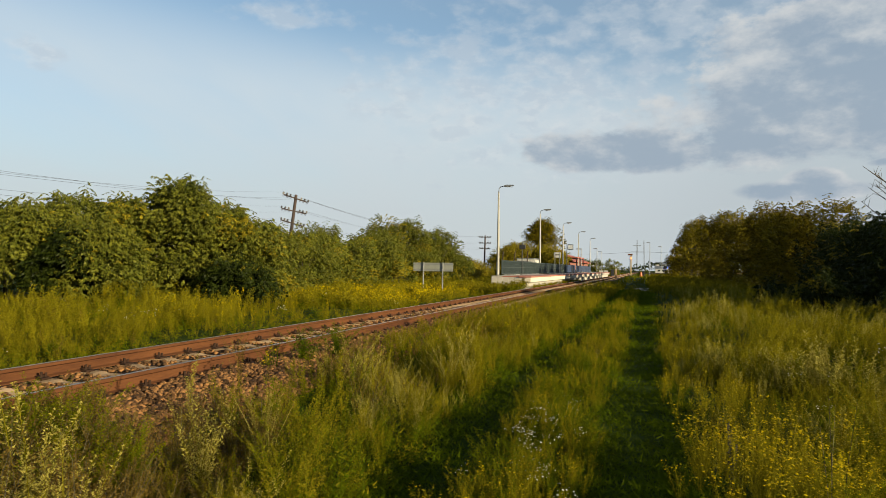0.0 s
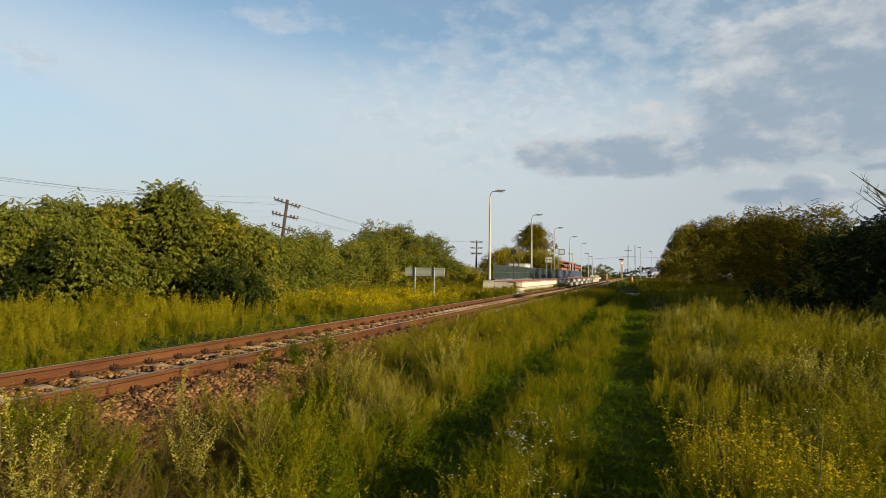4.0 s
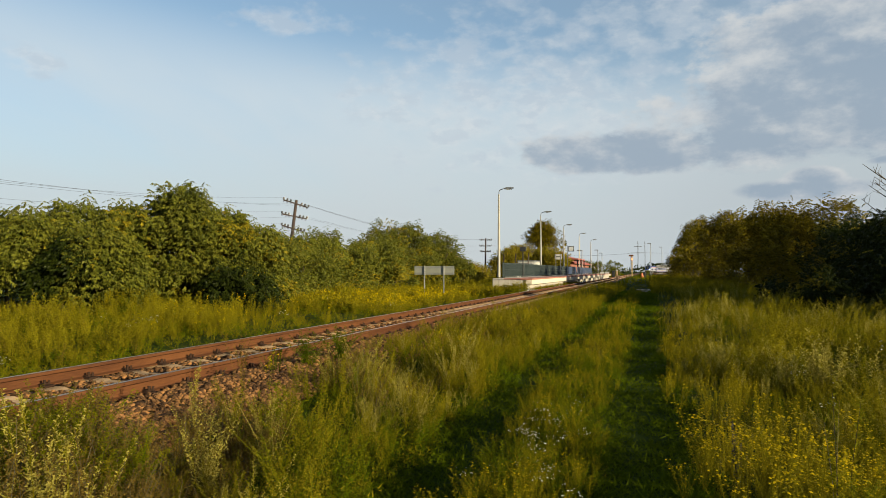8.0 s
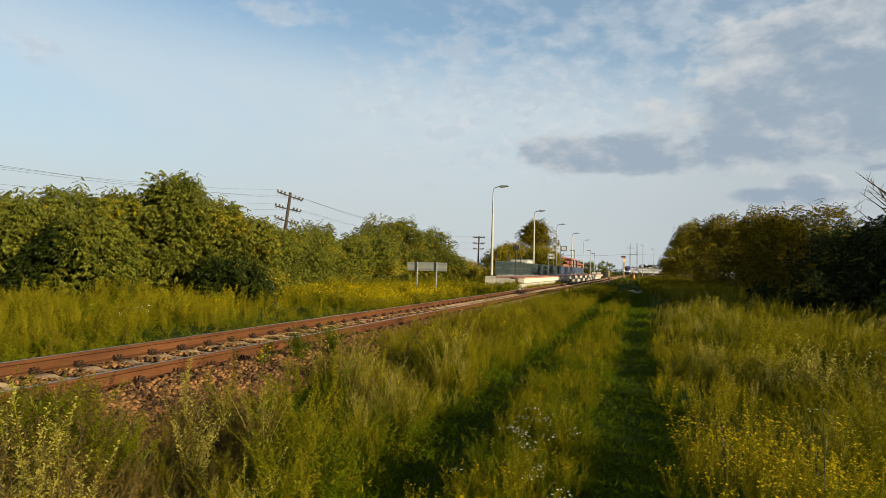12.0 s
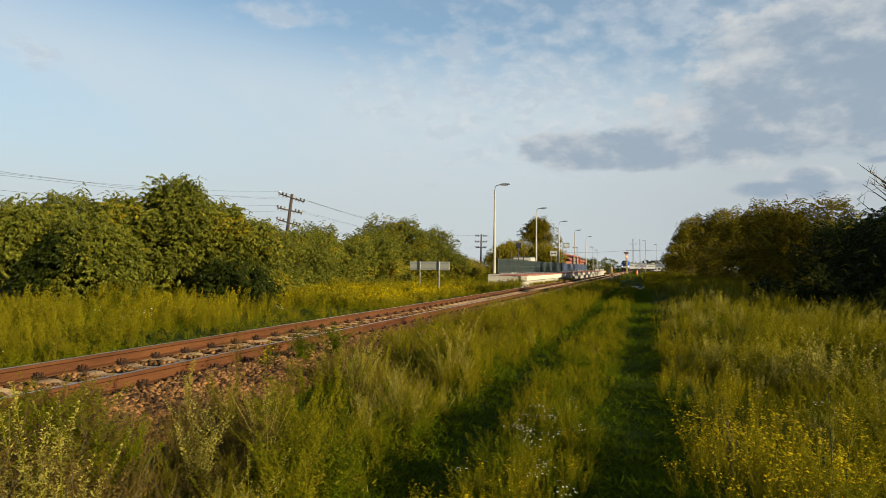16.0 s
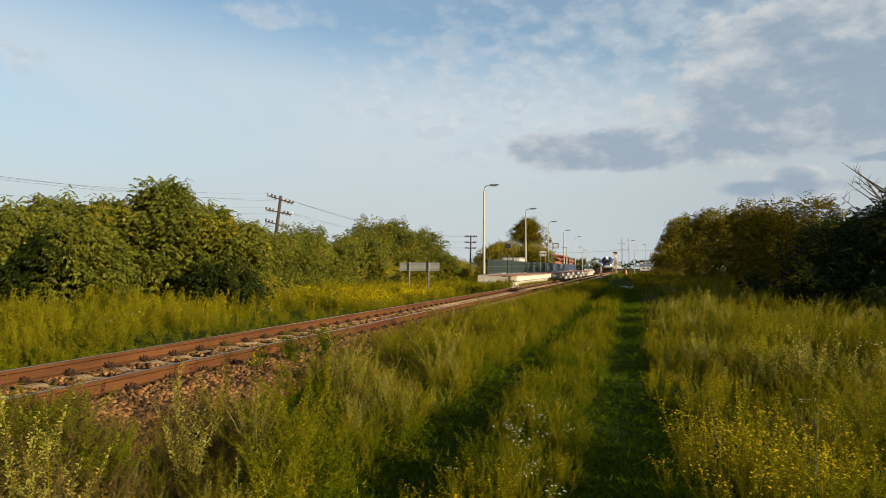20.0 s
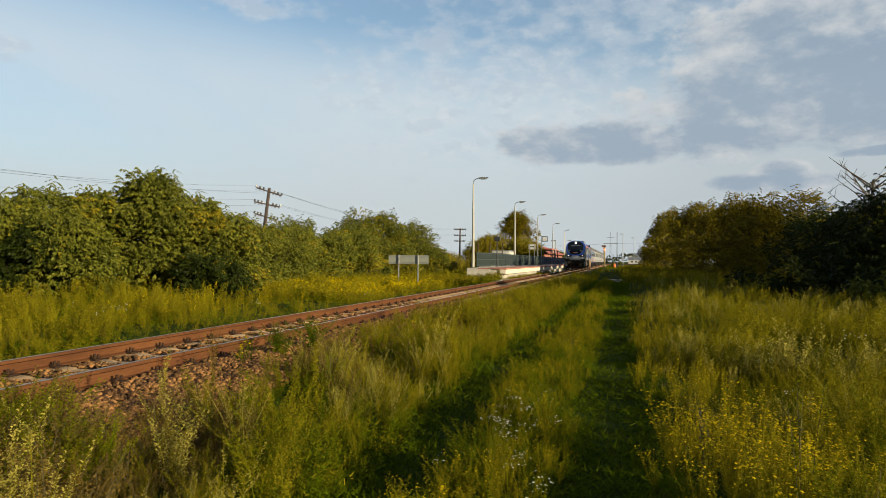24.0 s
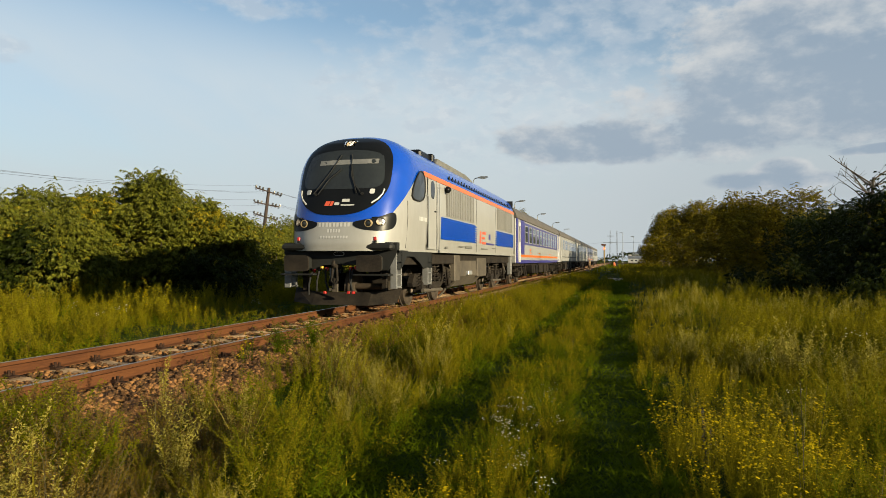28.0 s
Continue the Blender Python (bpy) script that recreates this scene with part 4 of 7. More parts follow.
def bush(name, x, y, w, d, h, n, label, leaf=M_LEAF, far=False, stems=5, low=0.12, category="bush", group="", yellow=0.07, nl=None):
    z = float(rise(x, y))
    thing = tagged(empty(name, pose(x, y, z)), label, category, group)
    L = lobes(w, d, h, nl or max(14, int(n / 60)), low)
    g = Geo()
    for i in range(stems):
        lx, ly, lz, lr = L[i % len(L)]
        b = RNG.uniform(-0.12, 0.12, 2) * w * 0.5
        mx, my = lx * 0.4 + b[0], ly * 0.4 + b[1]
        g.tube([(b[0] * 2, b[1] * 2, -0.1), (mx, my, lz * 0.5), (lx * 0.85, ly * 0.85, lz)], [0.010 * h, 0.008 * h, 0.004 * h], 6)
        for _ in range(3):
            q = L[RNG.integers(len(L))]
            g.tube([(mx, my, lz * 0.5), ((mx + q[0]) / 2, (my + q[1]) / 2, (lz * 0.5 + q[2]) / 2 + 0.1), (q[0], q[1], q[2])], [0.006 * h, 0.005 * h, 0.002 * h], 5)
    part("trunk", g, M_BARK, thing)
    T = SPRAYS_FAR if far else SPRAYS
    n = int(n * 1.5)
    B, per, tint = [], n // len(T), []
    la = np.array(L)
    turned = RNG.uniform(0, 1, len(L)) < yellow
    for tm in T:
        pick = RNG.integers(0, len(L), per)
        v = RNG.normal(0, 1, (per, 3))
        v /= np.linalg.norm(v, axis=1)[:, None]
        rad = RNG.uniform(0.45, 1.08, per) ** 0.5
        c = la[pick]
        tint.append(np.repeat((turned[pick] & (RNG.uniform(0, 1, per) < 0.75)) | (RNG.uniform(0, 1, per) < yellow * 0.15), len(tm[1])))
        p = c[:, :3] + v * (c[:, 3] * rad)[:, None] * np.array([1, 1, 0.85])
        p[:, 2] = np.maximum(p[:, 2], 0.05 * h)
        turn = np.arctan2(v[:, 1], v[:, 0]) + RNG.normal(0, 0.6, per)
        # sprays leave the clump outward
        B.append((tm, p[:, 0], p[:, 1], p[:, 2], turn, RNG.uniform(0.75, 1.25, per), RNG.uniform(0, 0.4, per), RNG.uniform(0, 6.28, per)))
    # upright shoots that break the outline
    top = la[la[:, 2] > np.quantile(la[:, 2], 0.45)]
    px, py, pz, tn, sc = [], [], [], [], []
    for _ in range(max(4, int(w * 3.6))):
        c = top[RNG.integers(len(top))]
        a, ln = RNG.uniform(0, 6.28), RNG.uniform(0.3, 0.95) * (1.3 if far else 1.0)
        bx, by, bz = c[0] + math.cos(a) * c[3] * 0.6, c[1] + math.sin(a) * c[3] * 0.6, c[2] + c[3] * 0.55
        for k in range(12):
            f = k / 11
            px.append(bx + math.cos(a) * 0.2 * f), py.append(by + math.sin(a) * 0.2 * f), pz.append(bz + ln * f)
            tn.append(a + k * 2.4), sc.append((0.95 - 0.35 * f))
    B.append((T[0], np.array(px), np.array(py), np.array(pz), np.array(tn), np.array(sc), np.zeros(len(px)), np.zeros(len(px))))
    V, TT, MM = scatter(B)
    mats = [leaf, M_LEAF_Y]
    tint = np.concatenate(tint).astype(int)
    MM = np.concatenate([tint, np.zeros(len(TT) - len(tint), int)])
    ob = new("crown", bulk_mesh("crown", V, TT, mats, MM))
    ob.parent = thing
    return thing


def plant_left():
    lab = "leafy roadside shrub with drooping green foliage"
    # the tall ash-leaved maple and its neighbours along the far edge of the meadow
    for x, y, w, h, n, ye in ((-12.9, 24.4, 4.2, 5.4, 3600, 0.10), (-11.6, 26.0, 3.4, 4.6, 2400, 0.15)):
        bush("shrub", x, y, w, w * 0.9, h, n, "tall ash-leaved maple shrub with sunlit drooping leaves", yellow=ye, stems=7, group="tall maples", low=0.04)
    for x, y, w, h, n in ((-16.8, 19.7, 4.6, 3.9, 2300), (-16.9, 22.6, 4.6, 4.4, 2000), (-13.4, 20.7, 3.6, 3.3, 2000), (-14.6, 23.4, 3.4, 4.6, 1700), (-10.9, 27.2, 3.0, 3.9, 1700), (-12.6, 30.6, 4.2, 3.3, 1800),
                          (-13.4, 35.2, 4.6, 3.5, 1800), (-14.8, 39.6, 4.8, 3.8, 1500), (-18.5, 26.5, 6.0, 4.4, 1200)):
        bush("shrub", x, y, w, w * 0.9, h, n, lab, group="shrubs along the meadow", low=0.05)
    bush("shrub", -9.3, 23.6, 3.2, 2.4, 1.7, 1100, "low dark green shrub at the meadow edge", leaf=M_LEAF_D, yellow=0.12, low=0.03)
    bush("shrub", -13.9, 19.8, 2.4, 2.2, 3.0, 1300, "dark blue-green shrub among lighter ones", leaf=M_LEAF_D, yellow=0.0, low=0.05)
    for x, y, w, h, n in ((-16.3, 44.6, 5.5, 4.2, 1500), (-15.6, 48.5, 5.5, 3.8, 1300), (-17, 54, 6, 4.0, 1200), (-18, 60, 6, 4.6, 1200), (-20.3, 66.9, 6.5, 6.3, 1500), (-19.4, 71.5, 6, 6.9, 1300), (-18.9, 77, 6, 5.8, 1100), (-18.7, 82.3, 7, 6.4, 1200),
                          (-20.4, 88, 6.5, 5.4, 1000), (-23, 93.5, 7, 5.0, 1000), (-24, 100, 7, 4.6, 900), (-15.5, 57, 3.6, 2.6, 600), (-15.5, 66, 4, 3.0, 600), (-14.5, 76, 4.5, 2.8, 600), (-24, 50, 8, 4.6, 800), (-27, 64, 9, 5.5, 800)):
        bush("shrub", x, y, w, w, h, n, lab, far=True, group="shrubs along the meadow", yellow=0.25, low=0.05)
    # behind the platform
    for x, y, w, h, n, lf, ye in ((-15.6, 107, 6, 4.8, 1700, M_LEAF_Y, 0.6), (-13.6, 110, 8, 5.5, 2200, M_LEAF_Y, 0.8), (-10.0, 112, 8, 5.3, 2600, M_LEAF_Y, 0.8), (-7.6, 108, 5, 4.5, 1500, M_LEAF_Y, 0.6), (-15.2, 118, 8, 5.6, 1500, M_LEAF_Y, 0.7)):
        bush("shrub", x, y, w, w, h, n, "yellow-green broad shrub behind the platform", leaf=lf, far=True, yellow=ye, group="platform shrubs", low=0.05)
    for x, y, w, h in ((-21.5, 105, 5, 3.0), (-18.6, 100, 4, 2.4), (-19.8, 95, 4, 2.4), (-17.2, 91, 4, 2.2), (-21.0, 84, 4.5, 3.2)):
        bush("shrub", x, y, w, w, h, 500, "low yellow-green shrub beside a telegraph pole", leaf=M_LEAF_Y, far=True, yellow=0.5, group="platform shrubs", low=0.05)
    bush("tree", -14.4, 140, 9.5, 8, 12.2, 2800, "round-crowned green tree behind the platform", leaf=M_LEAF_M, far=True, category="tree", yellow=0.0, low=0.55)


def plant_right():
    lab = "dense thicket tree at the meadow edge, golden sunlight in its leaf colour"
    # the shade on these trees is put into the dark leaf colour
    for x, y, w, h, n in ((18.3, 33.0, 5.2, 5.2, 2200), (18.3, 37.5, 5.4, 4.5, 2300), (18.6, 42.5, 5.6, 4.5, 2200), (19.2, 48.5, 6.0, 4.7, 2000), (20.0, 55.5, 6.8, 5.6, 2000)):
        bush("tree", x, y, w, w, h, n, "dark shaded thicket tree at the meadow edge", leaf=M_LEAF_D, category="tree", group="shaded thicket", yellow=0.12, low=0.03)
    # sunlight on these trees is partly painted by the yellower leaf colours
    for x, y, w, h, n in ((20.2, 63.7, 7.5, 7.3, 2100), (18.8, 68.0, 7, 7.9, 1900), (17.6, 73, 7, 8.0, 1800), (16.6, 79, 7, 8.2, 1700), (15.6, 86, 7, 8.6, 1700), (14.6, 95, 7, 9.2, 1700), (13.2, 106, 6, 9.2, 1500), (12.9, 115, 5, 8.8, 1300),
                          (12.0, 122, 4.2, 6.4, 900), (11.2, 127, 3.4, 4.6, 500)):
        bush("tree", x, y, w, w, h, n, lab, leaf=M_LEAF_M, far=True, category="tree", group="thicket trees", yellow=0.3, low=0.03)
    # thicket carried on out of sight beside the camera, added to cast shade
    for x, y, w, h in ((22.6, 32.0, 6, 5.4), (23.4, 37.5, 6, 5.0), (23.8, 43, 7, 5.0), (24.4, 49, 7, 5.0), (25, 56, 7, 5.0), (25, 61, 7, 4.6), (24, 68, 7, 4.4), (29, 27, 7, 5.0), (29, 33, 7, 5.6), (22.5, 76, 7, 4.4), (21, 85, 7, 4.4)):
        bush("tree", x, y, w, w, h, 800, lab, far=True, category="tree", group="thicket trees", yellow=0.3, low=0.03)
    # low shrubs and weeds before the thicket, most coloured as if in shade
    # x 16.2, 17.4 and 18.6 are unseen, added to shade the meadow
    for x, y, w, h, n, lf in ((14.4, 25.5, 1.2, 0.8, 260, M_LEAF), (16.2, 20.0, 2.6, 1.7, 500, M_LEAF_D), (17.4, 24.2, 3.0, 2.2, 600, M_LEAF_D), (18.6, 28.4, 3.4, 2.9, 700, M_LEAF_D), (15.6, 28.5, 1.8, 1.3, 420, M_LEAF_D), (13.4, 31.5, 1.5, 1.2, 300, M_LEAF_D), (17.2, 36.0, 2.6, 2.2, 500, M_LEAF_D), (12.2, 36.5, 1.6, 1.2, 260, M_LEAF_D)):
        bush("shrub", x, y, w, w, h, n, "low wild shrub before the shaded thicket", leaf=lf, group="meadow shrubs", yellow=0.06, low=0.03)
    # bare twigs over the thicket
    T = tagged(empty("dead_tree", pose(17.4, 36.0, float(rise(17.4, 36.0))) @ Matrix.Scale(1.32, 4)), "leafless dead tree with bare spreading twigs", "tree")
    g = Geo()
    g.tube([(0, 0, 0), (0.2, 0, 2.6), (0.4, 0.1, 4.2)], [0.09, 0.07, 0.045], 7)
    for i in range(16):
        a = RNG.uniform(0, 6.28)
        p0 = Vector((0.2 + RNG.uniform(0, 0.2), 0, RNG.uniform(3.0, 4.2)))
        p1 = p0 + Vector((math.cos(a) * RNG.uniform(0.4, 0.9), math.sin(a) * 0.6, RNG.uniform(0.2, 0.7)))
        p2 = p1 + Vector((math.cos(a + 0.4) * RNG.uniform(0.3, 0.7), math.sin(a) * 0.4, RNG.uniform(0.1, 0.6)))
        g.tube([p0, p1, p2], [0.03, 0.02, 0.006], 5)
        for k in range(3):
            q = p1.lerp(p2, RNG.uniform(0, 1))
            g.tube([q, q + Vector((RNG.uniform(-0.4, 0.4), RNG.uniform(-0.3, 0.3), RNG.uniform(0.1, 0.4)))], [0.011, 0.004], 4)
    part("trunk", g, M_BARK, T)
    # low growth hiding the far bend of the line, and woods on the horizon
    for x, y, w, h, n in ((-9, 230, 10, 4.5, 500), (-16, 245, 12, 5.5, 500), (-26, 255, 14, 6.5, 500), (-8, 300, 10, 5.5, 400), (-3.6, 214, 4, 2.2, 300), (5.6, 206, 3.6, 1.5, 300), (24, 290, 14, 5, 400), (34, 480, 20, 6, 400), (-30, 420, 24, 6, 400), (-12, 460, 20, 6, 400)):
        bush("shrub", x, y, w, w * 0.7, h, n, "rough shrub along the line in the distance", far=True, group="distant shrubs", yellow=0.2, low=0.05)


def horizon_woods():
    """A far belt of woods, too distant to count."""
    B = []
    for tm in SPRAYS_FAR:
        n = 1100
        a = RNG.uniform(-1.2, 0.9, n)
        d = RNG.uniform(560, 760, n)
        h = (5.5 + 3.5 * np.sin(a * 23) + 2.5 * np.sin(a * 61 + 1)) * RNG.uniform(0.1, 1, n) ** 0.6
        B.append((tm, 6 + d * np.sin(a), d * np.cos(a), h - 0.5, RNG.uniform(0, 6.28, n), RNG.uniform(5, 10, n), RNG.uniform(0, 0.4, n), RNG.uniform(0, 6.28, n)))
    V, T, M = scatter(B)
    tagged(new("far_woods", bulk_mesh("far_woods", V, T, [M_LEAF_D], np.zeros(len(T), int))), "hazy belt of woods on the horizon", "woods", kind="stuff")


horizon_woods()
plant_left()
plant_right()


# ------------------------------------------------------------------ platform and station
M_BLUEFENCE = material("blue_fence_panel", (0.02165, 0.03608, 0.07938), 0.5, 0.2, color2=(0.01443, 0.02526, 0.05773), scale=2)
M_ROOFTILE = material("red_roof_sheet", (0.2309, 0.05051, 0.02886), 0.7, color2=(0.1588, 0.03608, 0.02165), scale=1.5, bump=0.2)
M_BRICK = material("red_brick", (0.1948, 0.07216, 0.0469), 0.85, color2=(0.1299, 0.0469, 0.03247), scale=3, bump=0.3)
M_WHITEWALL = material("white_render", (0.3319, 0.3247, 0.3031), 0.8, color2=(0.2453, 0.2417, 0.2237), scale=2)
M_ORANGE = material("orange_plastic", (0.5412, 0.1155, 0.01443), 0.5, scale=4)
M_LAMPGLASS = material("lamp_glass", (0.3608, 0.3752, 0.3897), 0.2, scale=4)
M_GREENPAINT = material("dark_green_glass", (0.01443, 0.02165, 0.02526), 0.1, scale=2)
M_YELLOWPAINT = material("yellow_paint", (0.2165, 0.1588, 0.05051), 0.5, scale=4)
M_SIGNBACK = material("grey_sign_back", (0.20, 0.205, 0.175), 0.6, 0.1, color2=(0.15, 0.155, 0.13), scale=3)


def build_platform():
    P = tagged(empty("platform"), "low railway platform with red paving and a pale concrete edge", "platform", kind="structure")
    part("core", Geo().box(-4.55, -1.95, 48.6, 54.5, -0.55, 0.62).box(-5.6, -1.95, 54.51, 156, -0.55, 0.62), M_CONC, P, "grey concrete platform body")
    for i in range(6):
        x0 = -4.54 + i * 0.43
        part("end_panel", Geo().box(x0, x0 + 0.41, 48.50, 48.598, -0.4, 0.60, 0.015), M_CONC, P)
    for i in range(54):
        y = 48.4 + i * 2.0
        # past y 92 the edge's shade is painted by using the darker concrete
        part("edge_slab", Geo().box(-2.1, -1.63, y, y + 1.98, 0.26, 0.60, 0.02), M_CONC_W if y < 92 else M_CONC, P)
        part("edge_paver", Geo().box(-2.5, -1.60, y, y + 1.98, 0.605, 0.70, 0.015), M_PAVE, P)
    for i in range(54):
        for j in range(2):
            y, x = 48.55 + i * 2.0, -3.74 + (j - 1) * (0.8 if i < 3 else 1.24)
            part("paver", Geo().box(x, -3.76 if j == 0 else x + 1.22, y, y + 1.98, 0.625, 0.70, 0.012), M_PAVE if j else M_CONC, P)


def build_lamp(x, y, z, h=7.05, arm=1.25):
    S = tagged(empty("street_lamp", pose(x, y, z)), "tall galvanised platform lamp with a flat curved arm", "lamp", "platform lamps")
    part("base", Geo().tube([(0, 0, 0), (0, 0, 1.1)], 0.14, 12), M_POLE, S, smooth=True)
    part("pole", Geo().tube([(0, 0, 1.1), (0, 0, 3.5), (0, 0, h)], [0.115, 0.10, 0.06], 12), M_POLE, S, smooth=True)
    part("arm", Geo().tube([(0, 0, h), (0.03, 0, h + 0.28), (0.16, 0, h + 0.42), (0.5, 0, h + 0.48)], 0.035, 8), M_GALV, S, smooth=True)
    head = part("lantern", Geo().prism([(0.42, h + 0.44), (0.75, h + 0.40), (arm + 0.05, h + 0.50), (arm, h + 0.56), (0.7, h + 0.58), (0.45, h + 0.52)], -0.14, 0.14, "y"), M_GALV, S)
    part("lens", Geo().box(0.66, arm - 0.1, -0.11, 0.11, h + 0.385, h + 0.40), M_LAMPGLASS, head)
    part("access_door", Geo().box(-0.05, 0.05, -0.125, -0.11, 0.4, 0.8), M_DARKSTEEL, S)
    return S


def build_fence():
    for k, (y0, y1, blue) in enumerate(((56.3, 103.3, False), (103.6, 118.0, True), (119.6, 151.2, True))):
        F = tagged(empty("fence", pose(-5.4, 0, 0.7)), "dark blue sheet fence along the platform" if blue else "grey-green steel mesh fence along the platform", "fence")
        n = int((y1 - y0) / 2.5) + 1
        for i in range(n):
            y = y0 + i * (y1 - y0) / (n - 1)
            part("post", Geo().box(-0.03, 0.03, y - 0.03, y + 0.03, 0, 1.3, 0.005), M_FENCE, F)
            if i == n - 1:
                break
            w = (y1 - y0) / (n - 1)
            if blue:
                part("panel", Geo().box(-0.012, 0.012, y + 0.04, y + w - 0.04, 0.08, 1.24), M_BLUEFENCE, F)
            else:
                g = Geo()
                for j in range(24):
                    yy = y + 0.05 + j * (w - 0.1) / 23
                    g.box(-0.01, 0.01, yy - 0.016, yy + 0.016, 0.06, 1.25)
                for zz in (0.1, 0.65, 1.2):
                    g.box(-0.016, 0.016, y + 0.03, y + w - 0.03, zz - 0.02, zz + 0.02)
                part("mesh_panel", g, M_FENCE, F)


def build_station():
    H = tagged(empty("station_building", pose(-12.5, 152, -0.4)), "small red-brick station building with a red sheet roof", "building")
    part("wall", Geo().box(-4, 4, -14, 30, 0, 3.3), M_BRICK, H, "red brick wall")
    part("roof", Geo().prism([(-4.7, 3.2), (4.7, 3.2), (4.7, 3.4), (0, 5.3), (-4.7, 3.4)], -14.8, 30.8, "y"), M_ROOFTILE, H, "pitched red roof")
    part("chimney", Geo().box(-0.4, 0.4, 4, 4.9, 4.5, 6.0), M_BRICK, H)
    for i in range(7):
        y = -11 + i * 6
        w = part("window", Geo().box(3.98, 4.06, y, y + 1.5, 1.0, 2.5), M_WHITEWALL, H)
        part("pane", Geo().box(4.06, 4.07, y + 0.1, y + 0.7, 1.1, 2.4).box(4.06, 4.07, y + 0.8, y + 1.4, 1.1, 2.4), M_GREENPAINT, w)
    for i in range(2):
        w = part("window", Geo().box(-2.5 + i * 3.4, -1.2 + i * 3.4, -14.08, -13.98, 1.0, 2.5), M_WHITEWALL, H)
        part("pane", Geo().box(-2.4 + i * 3.4, -1.3 + i * 3.4, -14.09, -14.08, 1.1, 2.4), M_GREENPAINT, w)
    A = tagged(empty("canopy", pose(-7.6, 128, 0.3)), "dark flat canopy beside the station", "canopy")
    part("roof", Geo().box(-2.0, 2.0, -4, 10, 3.0, 3.25, 0.04), M_ROOFTILE, A)
    for y in (-3.6, 3, 9.6):
        for x in (-1.8, 1.8):
            part("post", Geo().box(x - 0.08, x + 0.08, y - 0.08, y + 0.08, -0.8, 3.0), M_DARKSTEEL, A)
    for x, y, w, l, h, lab in ((-8.2, 82, 1.6, 3.2, 2.6, "white metal equipment cabinet behind the fence"), (-8.6, 89, 2.2, 5.0, 3.0, "pale equipment container behind the fence"), (-8.4, 76.5, 1.4, 2.4, 2.4, "low white cabinet behind the fence")):
        z = float(rise(x, y))
        K = tagged(empty("equipment_cabinet", pose(x, y, z)), lab, "cabinet")
        part("body", Geo().box(-w / 2, w / 2, -l / 2, l / 2, 0, h, 0.04), M_WHITEWALL, K)
        part("lid", Geo().box(-w / 2 - 0.06, w / 2 + 0.06, -l / 2 - 0.06, l / 2 + 0.06, h, h + 0.12, 0.02), M_GALV, K)
        part("door", Geo().box(-w * 0.35, w * 0.35, -l / 2 - 0.02, -l / 2, 0.2, h - 0.2), M_CONC, K)


def build_platform_signs():
    B = tagged(empty("name_board", pose(-4.4, 85.5, 0.7)), "white station name board on two posts", "sign")
    for x in (-0.3, 0.3):
        part("post", Geo().box(x - 0.03, x + 0.04, -0.04, 0.04, 0, 2.7), M_GALV, B)
    part("board", Geo().box(-0.42, 0.42, -0.03, 0.03, 2.0, 2.65, 0.01), M_WHITEWALL, B)
    part("lettering", Geo().box(-0.3, -0.05, -0.038, -0.03, 2.27, 2.4).box(0.0, 0.3, -0.038, -0.03, 2.27, 2.4), M_DARKSTEEL, B)
    D = tagged(empty("display_frame", pose(-5.2, 103.2, 0.7)), "dark rectangular display hung from a post", "display")
    part("post", Geo().box(-0.05, 0.05, -0.05, 0.05, 0, 4.4), M_GALV, D)
    part("frame", Geo().box(0.1, 0.95, -0.08, 0.08, 3.5, 4.3, 0.02), M_DARKSTEEL, D)
    part("screen", Geo().box(0.18, 0.87, -0.09, -0.08, 3.6, 4.2), M_LAMPGLASS, D)
    T = tagged(empty("signal_post", pose(-4.6, 61.5, 0.7)), "dark slender post with a black signal box", "post")
    part("pole", Geo().tube([(0, 0, 0), (0, 0, 2.9)], 0.045, 8), M_DARKSTEEL, T)
    part("box", Geo().box(-0.25, 0.3, -0.12, 0.12, 2.35, 2.75, 0.03), M_DARKSTEEL, T)
    for i in range(3):
        part("support", Geo().tube([(-0.6 - i * 0.9, 2.0, -0.4), (-0.4 - i * 0.9, 2.0, 3.4)], 0.07, 6), M_WOODPOLE, tagged(empty("wooden_stake", pose(-6.8 - i, 78 + i * 2, 0.0)), "weathered wooden stake among bushes", "stake"))


def build_trackside_sign():
    S = tagged(empty("trackside_board", pose(-5.7, 38, float(rise(-5.7, 38)))), "grey back of a long trackside board on two posts", "sign")
    part("board", Geo().box(-1.22, 1.22, -0.02, 0.02, 1.53, 2.03, 0.008), M_SIGNBACK, S)
    for x in (-0.58, 0.6):
        part("post", Geo().box(x - 0.03, x + 0.03, -0.09, -0.025, 0, 2.06, 0.006), M_GALV, S)
    for z in (1.62, 1.94):
        part("rail", Geo().box(-1.2, 1.2, -0.026, -0.02, z - 0.025, z + 0.025), M_GALV, S)


POLES = [(-20.6, -16.0, 0.0, 0.0), (-20.7, 47.0, 6.5, 1.0), (-20.0, 112.0, 0.8, 0.0), (-20.5, 178.0, 0.0, 0.0)]
ARMS = [(7.05, 1.75), (6.05, 1.70), (5.1, 1.55)]
PINS = (-0.92, -0.62, -0.34, 0.34, 0.62, 0.92)


ARM_SPAN, ARM_TILT = 0.55, {1: (11.0, 5.0, 9.0)}


def arm_tilt(i, z):
    """Crossarms of the old leaning pole have slipped out of level."""
    k = [a[0] for a in ARMS].index(z)
    return Matrix.Translation((0, 0, z)) @ Matrix.Rotation(radians(ARM_TILT.get(i, (0, 0, 0))[k]), 4, "Y") @ Matrix.Translation((0, 0, -z))


